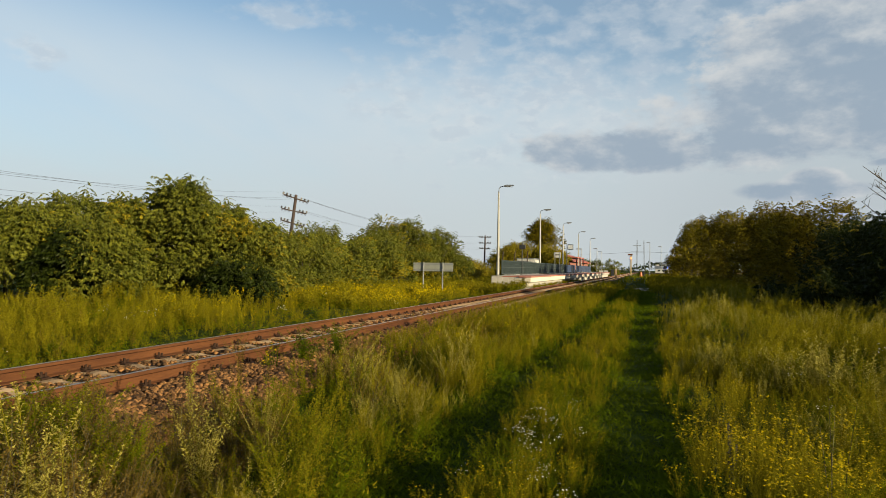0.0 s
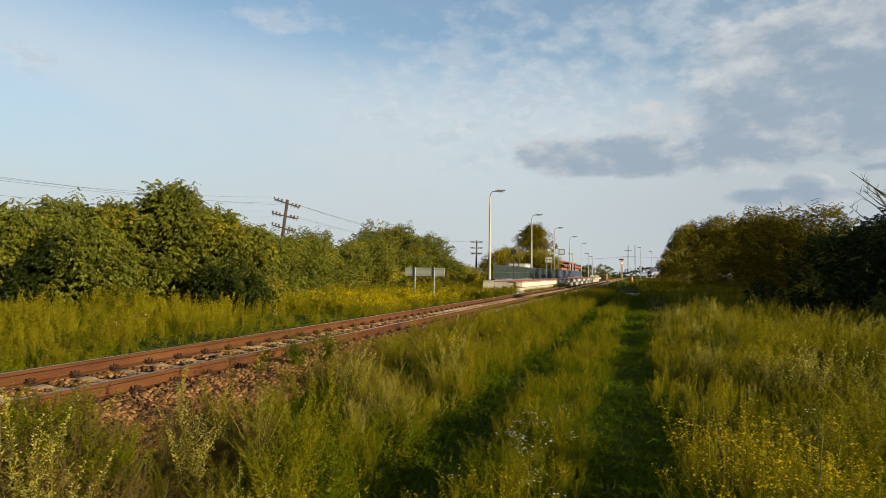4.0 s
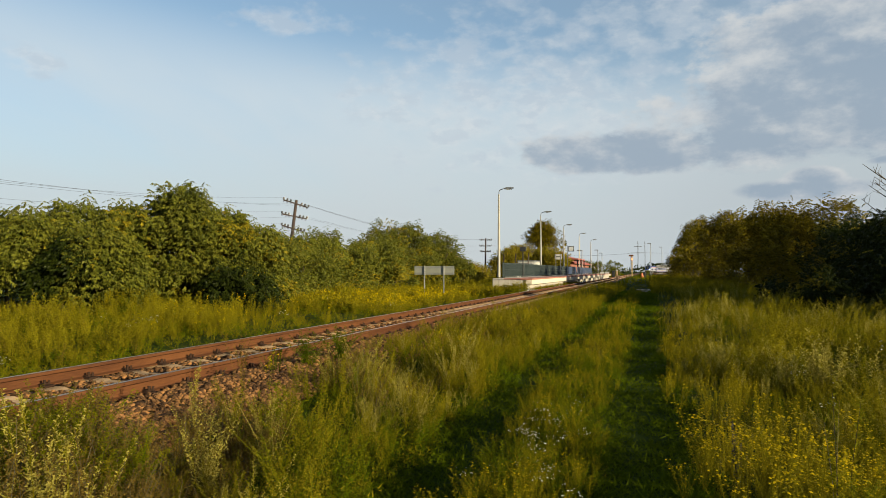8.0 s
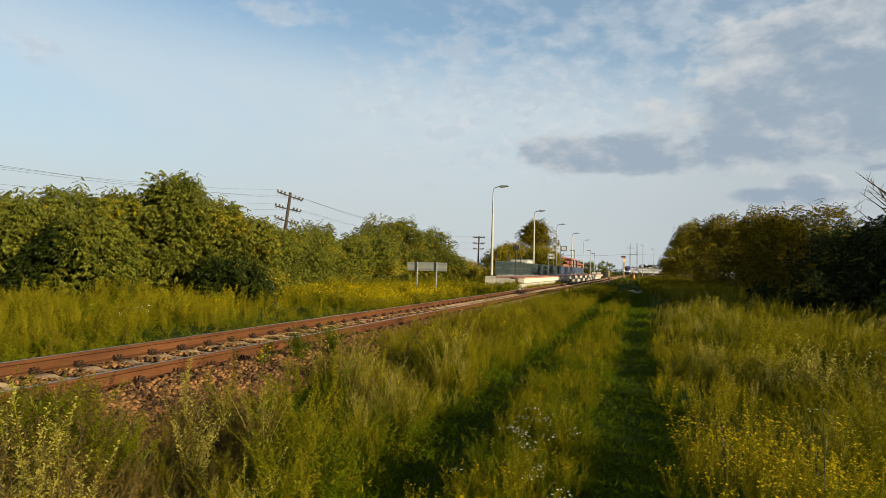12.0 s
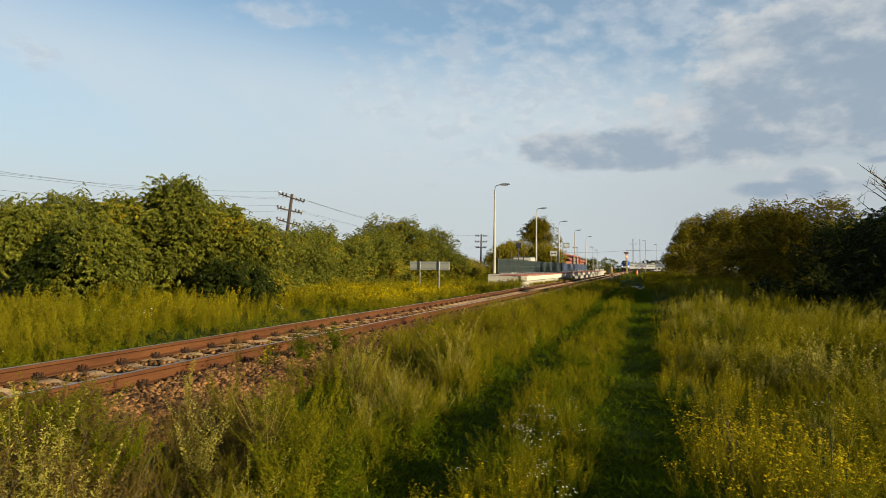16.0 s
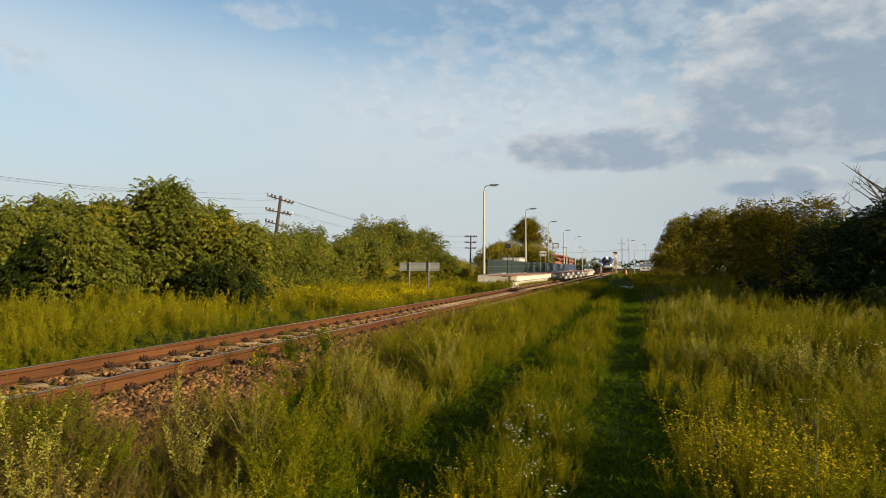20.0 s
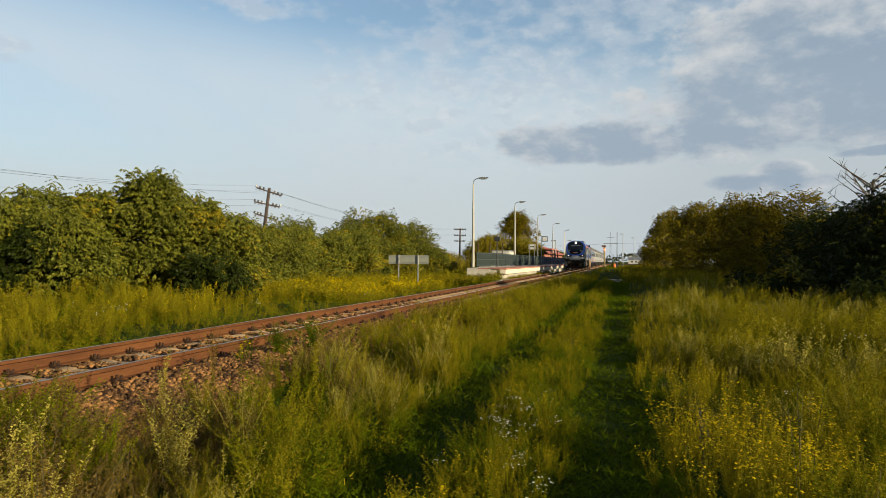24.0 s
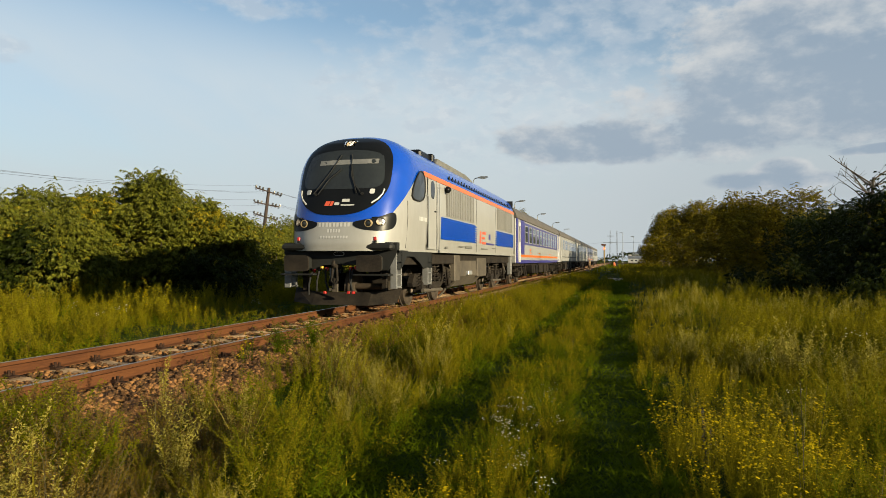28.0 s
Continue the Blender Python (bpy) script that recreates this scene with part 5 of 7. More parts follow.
def pole_pose(i):
    x, y, lx, ly = POLES[i]
    return pose(x, y, float(rise(x, y)), ly, lx, 24 if i == 1 else 4)


def build_poles():
    for i in range(len(POLES)):
        T = tagged(empty("telegraph_pole", pole_pose(i)), "leaning old wooden telegraph pole with three crossarms" if i == 1 else "old wooden telegraph pole with three crossarms", "utility pole", "telegraph poles")
        part("pole", Geo().tube([(0, 0, -0.3), (0, 0, 3.5), (0, 0, 7.35)], [0.16, 0.14, 0.11], 10), M_WOODPOLE, T, smooth=True)
        for z, half in ARMS:
            a = part("crossarm", Geo().box(-half * ARM_SPAN, half * ARM_SPAN, -0.16, -0.08, z - 0.05, z + 0.05, 0.008), M_WOODPOLE, T)
            a.matrix_basis = arm_tilt(i, z)
            for p in PINS:
                px, sd = p * half * ARM_SPAN, math.copysign(1, p)
                g = Geo().tube([(px, -0.12, z - 0.02), (px + 0.01 * sd, -0.17, z - 0.13), (px + 0.07 * sd, -0.18, z - 0.15), (px + 0.11 * sd, -0.17, z - 0.06), (px + 0.11 * sd, -0.17, z + 0.06)], 0.016, 5)
                pin = part("pin", g, M_DARKSTEEL, a)
                part("insulator", Geo().lathe([(0.05, 0.02), (0.075, 0.05), (0.065, 0.11), (0.075, 0.15), (0.05, 0.21), (0.01, 0.22)], (px + 0.11 * sd, -0.17, z), "z", 8), M_PORC if (PINS.index(p) + ARMS.index((z, half))) % 3 == 0 else M_DARKSTEEL, pin, smooth=True)
    # wires sag from pole to pole
    for z, half in ARMS:
        for k, p in enumerate(PINS):
            if k not in ((0, 3, 5) if z > 7 else (0, 5)):
                continue
            g, slack = Geo(), random.uniform(0.82, 1.18)
            for i in range(len(POLES) - 1):
                a, b = pole_pose(i) @ arm_tilt(i, z) @ Vector((p * half * ARM_SPAN + math.copysign(0.11, p), -0.17, z + 0.17)), pole_pose(i + 1) @ arm_tilt(i + 1, z) @ Vector((p * half * ARM_SPAN + math.copysign(0.11, p), -0.17, z + 0.17))
                pts = [a.lerp(b, s / 10) - Vector((0, 0, (1.6 if i == 0 else 1.0) * slack * 4 * (s / 10) * (1 - s / 10))) for s in range(11)]
                g.tube(pts, 0.007, 4, cap=False)
            tagged(part("telegraph_wire", g, M_WIRE), "thin sagging overhead telegraph wire", "wire", "telegraph wires")


def build_distance():
    """Level crossing, masts, sheds and low buildings at the end of the line."""
    for x, y, h, lab in ((7.2, 200, 9.6, "tall steel lamp mast near the level crossing"), (10.5, 215, 9.0, "thin grey steel mast beside the crossing"), (-5.6, 131, 5.6, "short platform lamp post"), (-6, 180, 7.2, "platform lamp far along the line"), (-6.5, 205, 7.0, "platform lamp far along the line")):
        z = float(rise(x, y))
        S = tagged(empty("lamp_mast", pose(x, y, z)), lab, "lamp")
        part("pole", Geo().tube([(0, 0, 0), (0, 0, h)], [0.11, 0.07], 8), M_GALV, S)
        part("arm", Geo().box(-0.9, 0.1, -0.1, 0.1, h - 0.05, h + 0.12, 0.02), M_GALV, S)
    C = tagged(empty("crossing_gantry", pose(2.3, 190, float(rise(2.3, 190)))), "ochre and rust crossing tower with a flat top", "tower")
    part("column", Geo().box(-0.16, 0.16, -0.16, 0.16, 0, 5.6, 0.03), M_YELLOWPAINT, C)
    part("top", Geo().box(-0.8, 0.4, -0.5, 0.5, 5.6, 6.0, 0.05), M_RUST, C)
    part("ladder", Geo().box(-0.35, -0.28, -0.3, 0.3, 0, 5.6), M_DARKSTEEL, C)
    part("lamp", Geo().box(-0.2, 0.2, -0.35, -0.2, 4.6, 5.0, 0.03), M_RED_SIG, C)
    Q = tagged(empty("marker_post", pose(1.95, 104, float(rise(1.95, 104)))), "weathered brown concrete post beside the rail", "post")
    part("post", Geo().box(-0.14, 0.14, -0.12, 0.12, 0, 1.55, 0.03), M_SLEEPER, Q)
    part("cap", Geo().box(-0.16, 0.16, -0.14, 0.14, 1.55, 1.62, 0.02), M_CONC, Q)
    for x, y in ((-1.9, 176), (5.4, 200)):
        z = float(rise(x, y))
        K = tagged(empty("trackside_cabinet", pose(x, y, z)), "dark grey trackside cabinet", "cabinet")
        part("body", Geo().box(-0.35, 0.35, -0.3, 0.3, 0, 1.5, 0.03), M_DARKSTEEL, K)
        part("lid", Geo().box(-0.4, 0.4, -0.35, 0.35, 1.5, 1.57, 0.01), M_GALV, K)
    for x, y in ((-3.2, 170), (-4.6, 174)):
        K = tagged(empty("relay_box", pose(x, y, float(rise(x, y)))), "white relay box beside the track", "cabinet")
        part("body", Geo().box(-0.5, 0.5, -0.4, 0.4, 0, 1.6, 0.03), M_WHITEWALL, K)
        part("base", Geo().box(-0.55, 0.55, -0.45, 0.45, 0, 0.2), M_CONC, K)
    B = tagged(empty("barrel", pose(5.0, 176, float(rise(5.0, 176)))), "orange plastic traffic barrel by the crossing", "barrel")
    part("body", Geo().lathe([(0.30, 0), (0.33, 0.1), (0.30, 0.5), (0.27, 0.9), (0.2, 1.2), (0.05, 1.25)], (0, 0, 0), "z", 12), M_ORANGE, B, smooth=True)
    Bar = tagged(empty("crossing_barrier", pose(7.5, 184, float(rise(7.5, 184)))), "low wooden rail fence near the crossing", "fence")
    for i in range(6):
        part("post", Geo().box(-2.4 + i * 1.6, -2.3 + i * 1.6, -0.05, 0.05, 0, 1.0), M_DARKSTEEL, Bar)
    part("rail", Geo().box(-2.4, 5.7, -0.04, 0.04, 0.85, 0.97), M_DARKSTEEL, Bar)
    # power line on the horizon
    for x, h in ((-5.5, 41), (3.0, 41), (-150, 41), (150, 41)):
        T = tagged(empty("lattice_mast", pose(x, 920, -0.5)), "distant steel lattice mast", "pylon", "distant masts")
        g = Geo()
        for sx, sy in ((-1, -1), (1, -1), (1, 1), (-1, 1)):
            g.tube([(sx * 1.1, sy * 1.1, 0), (sx * 0.4, sy * 0.4, h)], [0.22, 0.14], 4)
        for i in range(8):
            z = i * h / 8
            r = 1.1 - 0.7 * i / 8
            g.tube([(-r, -r, z), (r, -r, z + h / 8)], 0.09, 4)
            g.tube([(r, -r, z), (-r, -r, z + h / 8)], 0.09, 4)
        part("mast", g, M_GALV, T)
        if x != 3.0:
            part("crossarm", Geo().box(-9, 9, -0.4, 0.4, h * 0.62, h * 0.62 + 0.7).box(-5, 5, -0.4, 0.4, h * 0.82, h * 0.82 + 0.6), M_GALV, T)
    g = Geo()
    for x0, x1 in ((-150, -5.5), (-5.5, 150)):
        g.tube([(x0 + (x1 - x0) * i / 12, 920, 25.6 - 6 * 4 * (i / 12) * (1 - i / 12) * (0.6 if x0 < -100 else 0.25)) for i in range(13)], 0.14, 4, cap=False)
    tagged(part("power_line", g, M_WIRE), "distant power line strung between lattice masts", "wire")
    for x, y, w, l, h, m, lab in ((-60, 640, 40, 14, 7, M_WHITEWALL, "low pale industrial shed on the horizon"), (40, 700, 50, 16, 8, M_WHITEWALL, "long pale shed on the horizon"), (22, 560, 18, 10, 3.2, M_WHITEWALL, "low white hall far off")):
        Q = tagged(empty("distant_building", pose(x, y, -0.5)), lab, "building")
        part("wall", Geo().box(-w / 2, w / 2, -l / 2, l / 2, 0, h), m, Q)
        part("roof", Geo().prism([(-l / 2 - 0.5, h), (l / 2 + 0.5, h), (0, h + 2.2)], -w / 2 - 0.5, w / 2 + 0.5, "x"), M_ROOFTILE if m is M_BRICK else M_GALV, Q)
        for i in range(5):
            part("window", Geo().box(-w * 0.4 + i * w * 0.18, -w * 0.4 + i * w * 0.18 + w * 0.09, -l / 2 - 0.1, -l / 2, h * 0.35, h * 0.7), M_GREENPAINT, Q)


M_RED_SIG = material("red_signal_lens", (0.492, 0.0246, 0.0164), 0.3, emit=(1.0, 0.12, 0.03, 3.0), scale=4)
build_platform()
for i, y in enumerate((56.4, 80.0, 103.0, 127.3, 154.0)):
    build_lamp(-5.75, y, 0.7 if y < 156 else float(rise(-5.6, y)))
build_fence()
build_station()
build_platform_signs()
build_trackside_sign()
build_poles()
build_distance()


# ------------------------------------------------------------------ train
P_BLUE = material("locomotive_blue_paint", (0.001, 0.040, 0.30), 0.25, color2=(0.001, 0.035, 0.26), scale=1.2, coat=0.5, spec=0.4, fine=0.1)
P_SILVER = material("locomotive_silver_grey_paint", (0.215, 0.215, 0.207), 0.42, 0.0, color2=(0.18, 0.179, 0.17), scale=1.0, coat=0.2, stretch=(1, 1, 0.35))
P_LOUVRE = material("locomotive_louvre_grey", (0.18, 0.178, 0.168), 0.42, 0.2, color2=(0.14, 0.138, 0.128), scale=1.5, stretch=(1, 1, 0.3))
P_ORANGE = material("orange_stripe_paint", (0.4423, 0.09274, 0.01284), 0.35, color2=(0.371, 0.07847, 0.0107), scale=1.5)
P_BLACK = material("black_gloss_mask", (0.00574, 0.00615, 0.00738), 0.3, color2=(0.0041, 0.00492, 0.00574), scale=1.5, spec=0.08)
P_GLASS = material("dark_windscreen_glass", (0.018, 0.021, 0.022), 0.05, color2=(0.012, 0.014, 0.016), scale=1.0, spec=0.3)
P_SKIRT = material("dark_grey_skirt_paint", (0.014, 0.015, 0.015), 0.6, color2=(0.01, 0.01, 0.0095), scale=2, spec=0.15)
P_UNDER = material("dusty_running_gear", (0.022, 0.0175, 0.013), 0.8, 0.1, color2=(0.006, 0.005, 0.0045), scale=3, bump=0.3, bump_scale=30, spec=0.15)
P_TANK = material("dusty_fuel_tank", (0.06, 0.049, 0.034), 0.75, color2=(0.026, 0.021, 0.015), scale=2, bump=0.2)
P_WHEEL = material("worn_steel_wheel", (0.07134, 0.0535, 0.03924), 0.6, 0.5, color2=(0.03567, 0.02854, 0.0214), scale=5)
P_TREAD = material("bright_wheel_tread", (0.3567, 0.3424, 0.321), 0.3, 0.9, scale=5)
P_HOOD = material("grey_roof_hood", (0.1355, 0.132, 0.1178), 0.55, 0.2, color2=(0.08561, 0.08561, 0.07847), scale=2)
P_WHITE = material("white_paint", (0.36, 0.36, 0.355), 0.4, color2=(0.3, 0.3, 0.295), scale=1.5)
P_LADDER = material("grey_step_steel", (0.1427, 0.1462, 0.1462), 0.6, 0.2, color2=(0.09274, 0.09274, 0.09274), scale=4)
P_RED = material("red_lens", (0.3567, 0.01427, 0.0107), 0.25, scale=6)
P_RUBBER = material("black_rubber", (0.01427, 0.01427, 0.01427), 0.7, scale=8, spec=0.15)
P_LAMP = material("headlamp_glow", (0.9, 0.85, 0.7), 0.3, emit=(1.0, 0.92, 0.76, 12.0), scale=8)
P_CHROME = material("lamp_reflector", (0.22, 0.17, 0.09), 0.6, 0.0, scale=8)
P_REDLOGO = material("red_orange_emblem", (0.4994, 0.07134, 0.02854), 0.4, scale=6)
P_COACHBLUE = material("coach_violet_blue", (0.035, 0.034, 0.17), 0.35, color2=(0.028, 0.028, 0.14), scale=1.0, coat=0.2)
P_COACHGREY = material("coach_window_band", (0.045, 0.046, 0.145), 0.35, color2=(0.038, 0.04, 0.12), scale=1.0)
P_COACHWHITE = material("coach_off_white", (0.195, 0.197, 0.195), 0.45, color2=(0.16, 0.16, 0.157), scale=1.0, stretch=(1, 1, 0.4))
P_ROOF = material("coach_brown_grey_roof", (0.07, 0.06, 0.048), 0.65, color2=(0.045, 0.04, 0.032), scale=1.5)
P_COACHGLASS = material("coach_window_glass", (0.035, 0.045, 0.055), 0.05, scale=1.0, spec=0.8)
P_ALU = material("aluminium_frame", (0.3924, 0.3995, 0.4066), 0.4, 0.6, scale=5)


def lerp_table(tab, k):
    for (a, va), (b, vb) in zip(tab[:-1], tab[1:]):
        if k <= b:
            return va + (vb - va) * (k - a) / (b - a)
    return tab[-1][1]


HW = [(1.40, 1.42), (1.8, 1.46), (2.3, 1.48), (3.3, 1.46), (3.5, 1.425), (3.7, 1.36), (3.85, 1.27), (4.0, 1.12), (4.12, 0.95), (4.21, 0.74), (4.275, 0.46), (4.31, 0.16), (4.315, 0.0)]
YB = [(1.40, 0.10), (1.6, 0.08), (2.2, 0.18), (2.6, 0.32), (3.0, 0.50), (3.5, 0.72), (3.85, 0.92), (4.05, 1.10), (4.18, 1.34), (4.28, 1.66), (4.315, 2.0)]
CAB_END, NOSE_N = 2.0, 3.1


def nose(t, z, off=0.0):
    """A point of the rounded cab: t from -1 (one flank) over 0 (front) to 1, at height z."""
    hw, yb = lerp_table(HW, z), lerp_table(YB, z)
    a = t * math.pi / 2
    s, c = abs(math.sin(a)) ** (2 / NOSE_N), abs(math.cos(a)) ** (2 / NOSE_N)
    x, y = hw * s * (1 if t > 0 else -1), CAB_END - (CAB_END - yb) * c
    return (x + off * math.sin(a), y - off * math.cos(a), z + off * 0.3 * max(0, z - 3.6))


def nose_at(x, z, off=0.0):
    """The cab's surface in front of a place (x, z) seen from ahead."""
    hw = lerp_table(HW, z)
    k = min(0.999, abs(x) / max(hw, 1e-3))
    a = math.asin(k ** (NOSE_N / 2))
    return nose(a / (math.pi / 2) * (1 if x >= 0 else -1), z, off)


def hem(t):
    """Lower edge of the blue paint round the cab."""
    return 2.08 + 0.16 * abs(t) ** 2 + 1.12 * max(0.0, (abs(t) - 0.42) / 0.58) ** 1.15


def patch(outline, centre, off, rings=7):
    """A panel that hugs the cab: outline of (x, z), filled toward its centre."""
    g = Geo()
    n = len(outline)
    v = [nose_at(centre[0], centre[1], off)]
    for r in range(1, rings + 1):
        k = r / rings
        v += [nose_at(centre[0] + (x - centre[0]) * k, centre[1] + (z - centre[1]) * k, off) for x, z in outline]
    f = [(0, 1 + i, 1 + (i + 1) % n) for i in range(n)]
    for r in range(rings - 1):
        o = 1 + r * n
        f += [(o + i, o + n + i, o + n + (i + 1) % n, o + (i + 1) % n) for i in range(n)]
    # rim down to the body
    o = 1 + (rings - 1) * n
    v += [nose_at(x, z, -0.01) for x, z in outline]
    f += [(o + i, o + n + i, o + n + (i + 1) % n, o + (i + 1) % n) for i in range(n)]
    return g.add(v, f)


LAMPS = [(1.02, 2.09, 0.092), (-1.02, 2.09, 0.092), (0.0, 4.04, 0.105)]


def pierce(g, reach):
    """Open the skin where the deep headlamps sit."""
    keep = []
    for i, f in enumerate(g.f):
        c = sum((Vector(g.v[k]) for k in f), Vector()) / len(f)
        keep.append(all((c.x - x) ** 2 + (c.z - z) ** 2 > (r * reach) ** 2 for x, z, r in LAMPS))
    g.m = [m for m, k in zip(g.m, keep) if k]
    g.f = [f for f, k in zip(g.f, keep) if k]
    return g


def rounded(cx, cz, hw, hz, e=3.2, n=40):
    out = []
    for i in range(n):
        a = 2 * math.pi * i / n
        c, s = math.cos(a), math.sin(a)
        out.append((cx + hw * math.copysign(abs(c) ** (2 / e), c), cz + hz * math.copysign(abs(s) ** (2 / e), s)))
    return out


def smooth_poly(pts, n=4):
    """Round the corners of a polygon."""
    for _ in range(2):
        q = []
        for a, b in zip(pts, pts[1:] + pts[:1]):
            q += [(a[0] * 0.75 + b[0] * 0.25, a[1] * 0.75 + b[1] * 0.25), (a[0] * 0.25 + b[0] * 0.75, a[1] * 0.25 + b[1] * 0.75)]
        pts = q
    return pts


def side_panel(y0, y1, z0, z1, x, th=0.006, b=0.0):
    return Geo().box(min(x, x + th), max(x, x + th), y0, y1, z0, z1, b)


def wheelset(parent, y, r=0.5, name="wheelset"):
    ws = empty(name, pose(0, y, r))
    ws.parent = parent
    for s in (-1, 1):
        x0 = s * 0.68
        g = Geo().lathe([(0.09, 0.0), (r + 0.028, 0.0), (r + 0.028, 0.03 * s), (r + 0.002, 0.045 * s), (r - 0.004, 0.135 * s), (r - 0.07, 0.135 * s), (r - 0.10, 0.09 * s), (0.22, 0.075 * s), (0.16, 0.13 * s), (0.0, 0.14 * s)], (x0, 0, 0), "x", 28)
        part("wheel", g, P_WHEEL, ws, smooth=True)
    part("axle", Geo().tube([(-0.7, 0, 0), (0.7, 0, 0)], 0.085, 10), P_WHEEL, ws, smooth=True)
    return ws


def helical_spring(g, x, y, z0, z1, r=0.09, turns=4):
    pts = [(x + r * math.cos(a), y + r * math.sin(a), z0 + (z1 - z0) * a / (turns * 2 * math.pi)) for a in [turns * 2 * math.pi * i / (turns * 8) for i in range(turns * 8 + 1)]]
    g.tube(pts, 0.02, 5)


def bogie(parent, y, base, r=0.5, heavy=True):
    """Side frames, springs, dampers and sand pipes of one bogie."""
    bg = empty("bogie", pose(0, y, 0))
    bg.parent = parent
    for s in (-1, 1):
        x0 = s * 1.02
        prof = [(-base / 2 - 0.75, 0.62), (-base / 2 - 0.55, 0.86), (-base / 2 + 0.35, 0.86), (-0.5, 0.62), (0.5, 0.62), (base / 2 - 0.35, 0.86), (base / 2 + 0.55, 0.86), (base / 2 + 0.75, 0.62),
                (base / 2 + 0.7, 0.52), (base / 2 - 0.3, 0.56), (0.6, 0.40), (-0.6, 0.40), (-base / 2 + 0.3, 0.56), (-base / 2 - 0.7, 0.52)]
        part("side_frame", Geo().prism(prof, min(x0, x0 + s * 0.14), max(x0, x0 + s * 0.14), "x"), P_UNDER, bg)
        for k in (-1, 1):
            part("axle_box", Geo().box(min(x0 + s * .03, x0 + s * 0.26), max(x0 + s * .03, x0 + s * 0.26), k * base / 2 - 0.17, k * base / 2 + 0.17, 0.36, 0.66, 0.04), P_UNDER, bg)
            for d in (-0.3, 0.3):
                g = Geo()
                helical_spring(g, x0 + s * 0.12, k * base / 2 + d, 0.5, 0.86)
                part("spring", g, P_UNDER, bg)
            part("damper", Geo().tube([(x0 + s * 0.30, k * (base / 2 - 0.25), 0.45), (x0 + s * 0.30, k * (base / 2 - 0.55), 1.0)], [0.05, 0.035], 8), P_UNDER, bg)
            part("brake_shoe", Geo().box(min(s * 0.68, s * 0.82), max(s * 0.68, s * 0.82), k * (base / 2 - r - 0.09) - 0.04, k * (base / 2 - r - 0.09) + 0.05, 0.33, 0.68, 0.015), P_UNDER, bg)
        if heavy:
            for d in (-0.22, 0.22):
                g = Geo()
                helical_spring(g, x0 + s * 0.1, d, 0.62, 1.15, 0.12, 5)
                part("spring", g, P_UNDER, bg)
            part("sand_pipe", Geo().tube([(x0 + s * 0.1, base / 2 + 0.35, 1.2), (x0 + s * 0.22, base / 2 + 0.62, 0.7), (s * 0.9, base / 2 + 0.66, 0.22), (s * 0.78, base / 2 + 0.58, 0.08)], 0.035, 8), P_TANK, bg, smooth=True)
            part("traction_link", Geo().tube([(x0 + s * 0.28, -base / 2 - 0.3, 0.42), (x0 + s * 0.3, 0.2, 0.38)], 0.05, 8), P_TANK, bg)
    part("cross_beam", Geo().box(-1.0, 1.0, -0.25, 0.25, 0.45, 0.8, 0.04), P_UNDER, bg)
    part("brake_gear", Geo().box(-0.9, 0.9, -base / 2 + 0.55, -base / 2 + 0.68, 0.3, 0.4, 0.02).box(-0.9, 0.9, base / 2 - 0.68, base / 2 - 0.55, 0.3, 0.4, 0.02), P_UNDER, bg)
    return bg


def buffer(parent, x, y, z):
    b = empty("buffer", pose(x, y, z))
    b.parent = parent
    part("housing", Geo().box(-0.19, 0.19, 0.12, 0.55, -0.16, 0.16, 0.04), P_SKIRT, b)
    part("plate", Geo().prism(rounded(0, 0, 0.30, 0.185, 7, 32), 0.0, 0.045, "y").prism(rounded(0, 0, 0.26, 0.16, 7, 32), 0.045, 0.14, "y"), P_UNDER, b, "dirty steel buffer plate")
    return b


def hose(parent, x, y, z, drop, side=1, col=None):
    h = part("brake_hose", Geo().tube([(x, y, z), (x + 0.02 * side, y - 0.12, z - 0.05), (x + 0.05 * side, y - 0.17, z - drop * 0.55), (x + 0.09 * side, y - 0.10, z - drop)], 0.024, 8), P_RUBBER, parent, smooth=True)
    part("hose_valve", Geo().box(x - 0.03, x + 0.03, y - 0.04, y + 0.04, z - 0.03, z + 0.05, 0.01), col or P_RED, h)
    return h


def bars(parent, rows, x, th=0.004, mat=None, name="lettering", facing=1):
    """Unreadable or private lettering: plain bars on a flank; rows of (y0, y1, z0, z1)."""
    g = Geo()
    for y0, y1, z0, z1 in rows:
        g.box(min(x, x + th * facing), max(x, x + th * facing), y0, y1, z0, z1)
    return part(name, g, mat or P_WHITE, parent)


def lamp_well(parent, cx, cz, r, depth, label):
    """A deep round lamp let into the curved front: rim on the skin, reflector tube, bulb at its back."""
    ring = [(cx + r * math.cos(a * math.pi / 12), cz + r * math.sin(a * math.pi / 12)) for a in range(24)]
    rim = [Vector(nose_at(x, z, 0.018)) for x, z in ring]
    back = max(p.y for p in rim) + depth
    g = Geo()
    n = len(ring)
    g.add([tuple(p) for p in rim] + [(cx + (x - cx) * 0.9, back, cz + (z - cz) * 0.9) for x, z in ring], [(i, (i + 1) % n, n + (i + 1) % n, n + i) for i in range(n)])
    lamp = part("headlamp", g, P_CHROME, parent, smooth=True)
    part("rim", Geo().tube(rim + rim[:2], r * 0.13, 6, cap=False), P_BLACK, lamp, smooth=True)
    part("bulb", Geo().lathe([(r * 0.88, back - 0.004), (r * 0.5, back - 0.02), (0.004, back - 0.025)], (cx, 0, cz), "y", 18), P_LAMP, lamp, label)


LOCO_LEN = 18.0


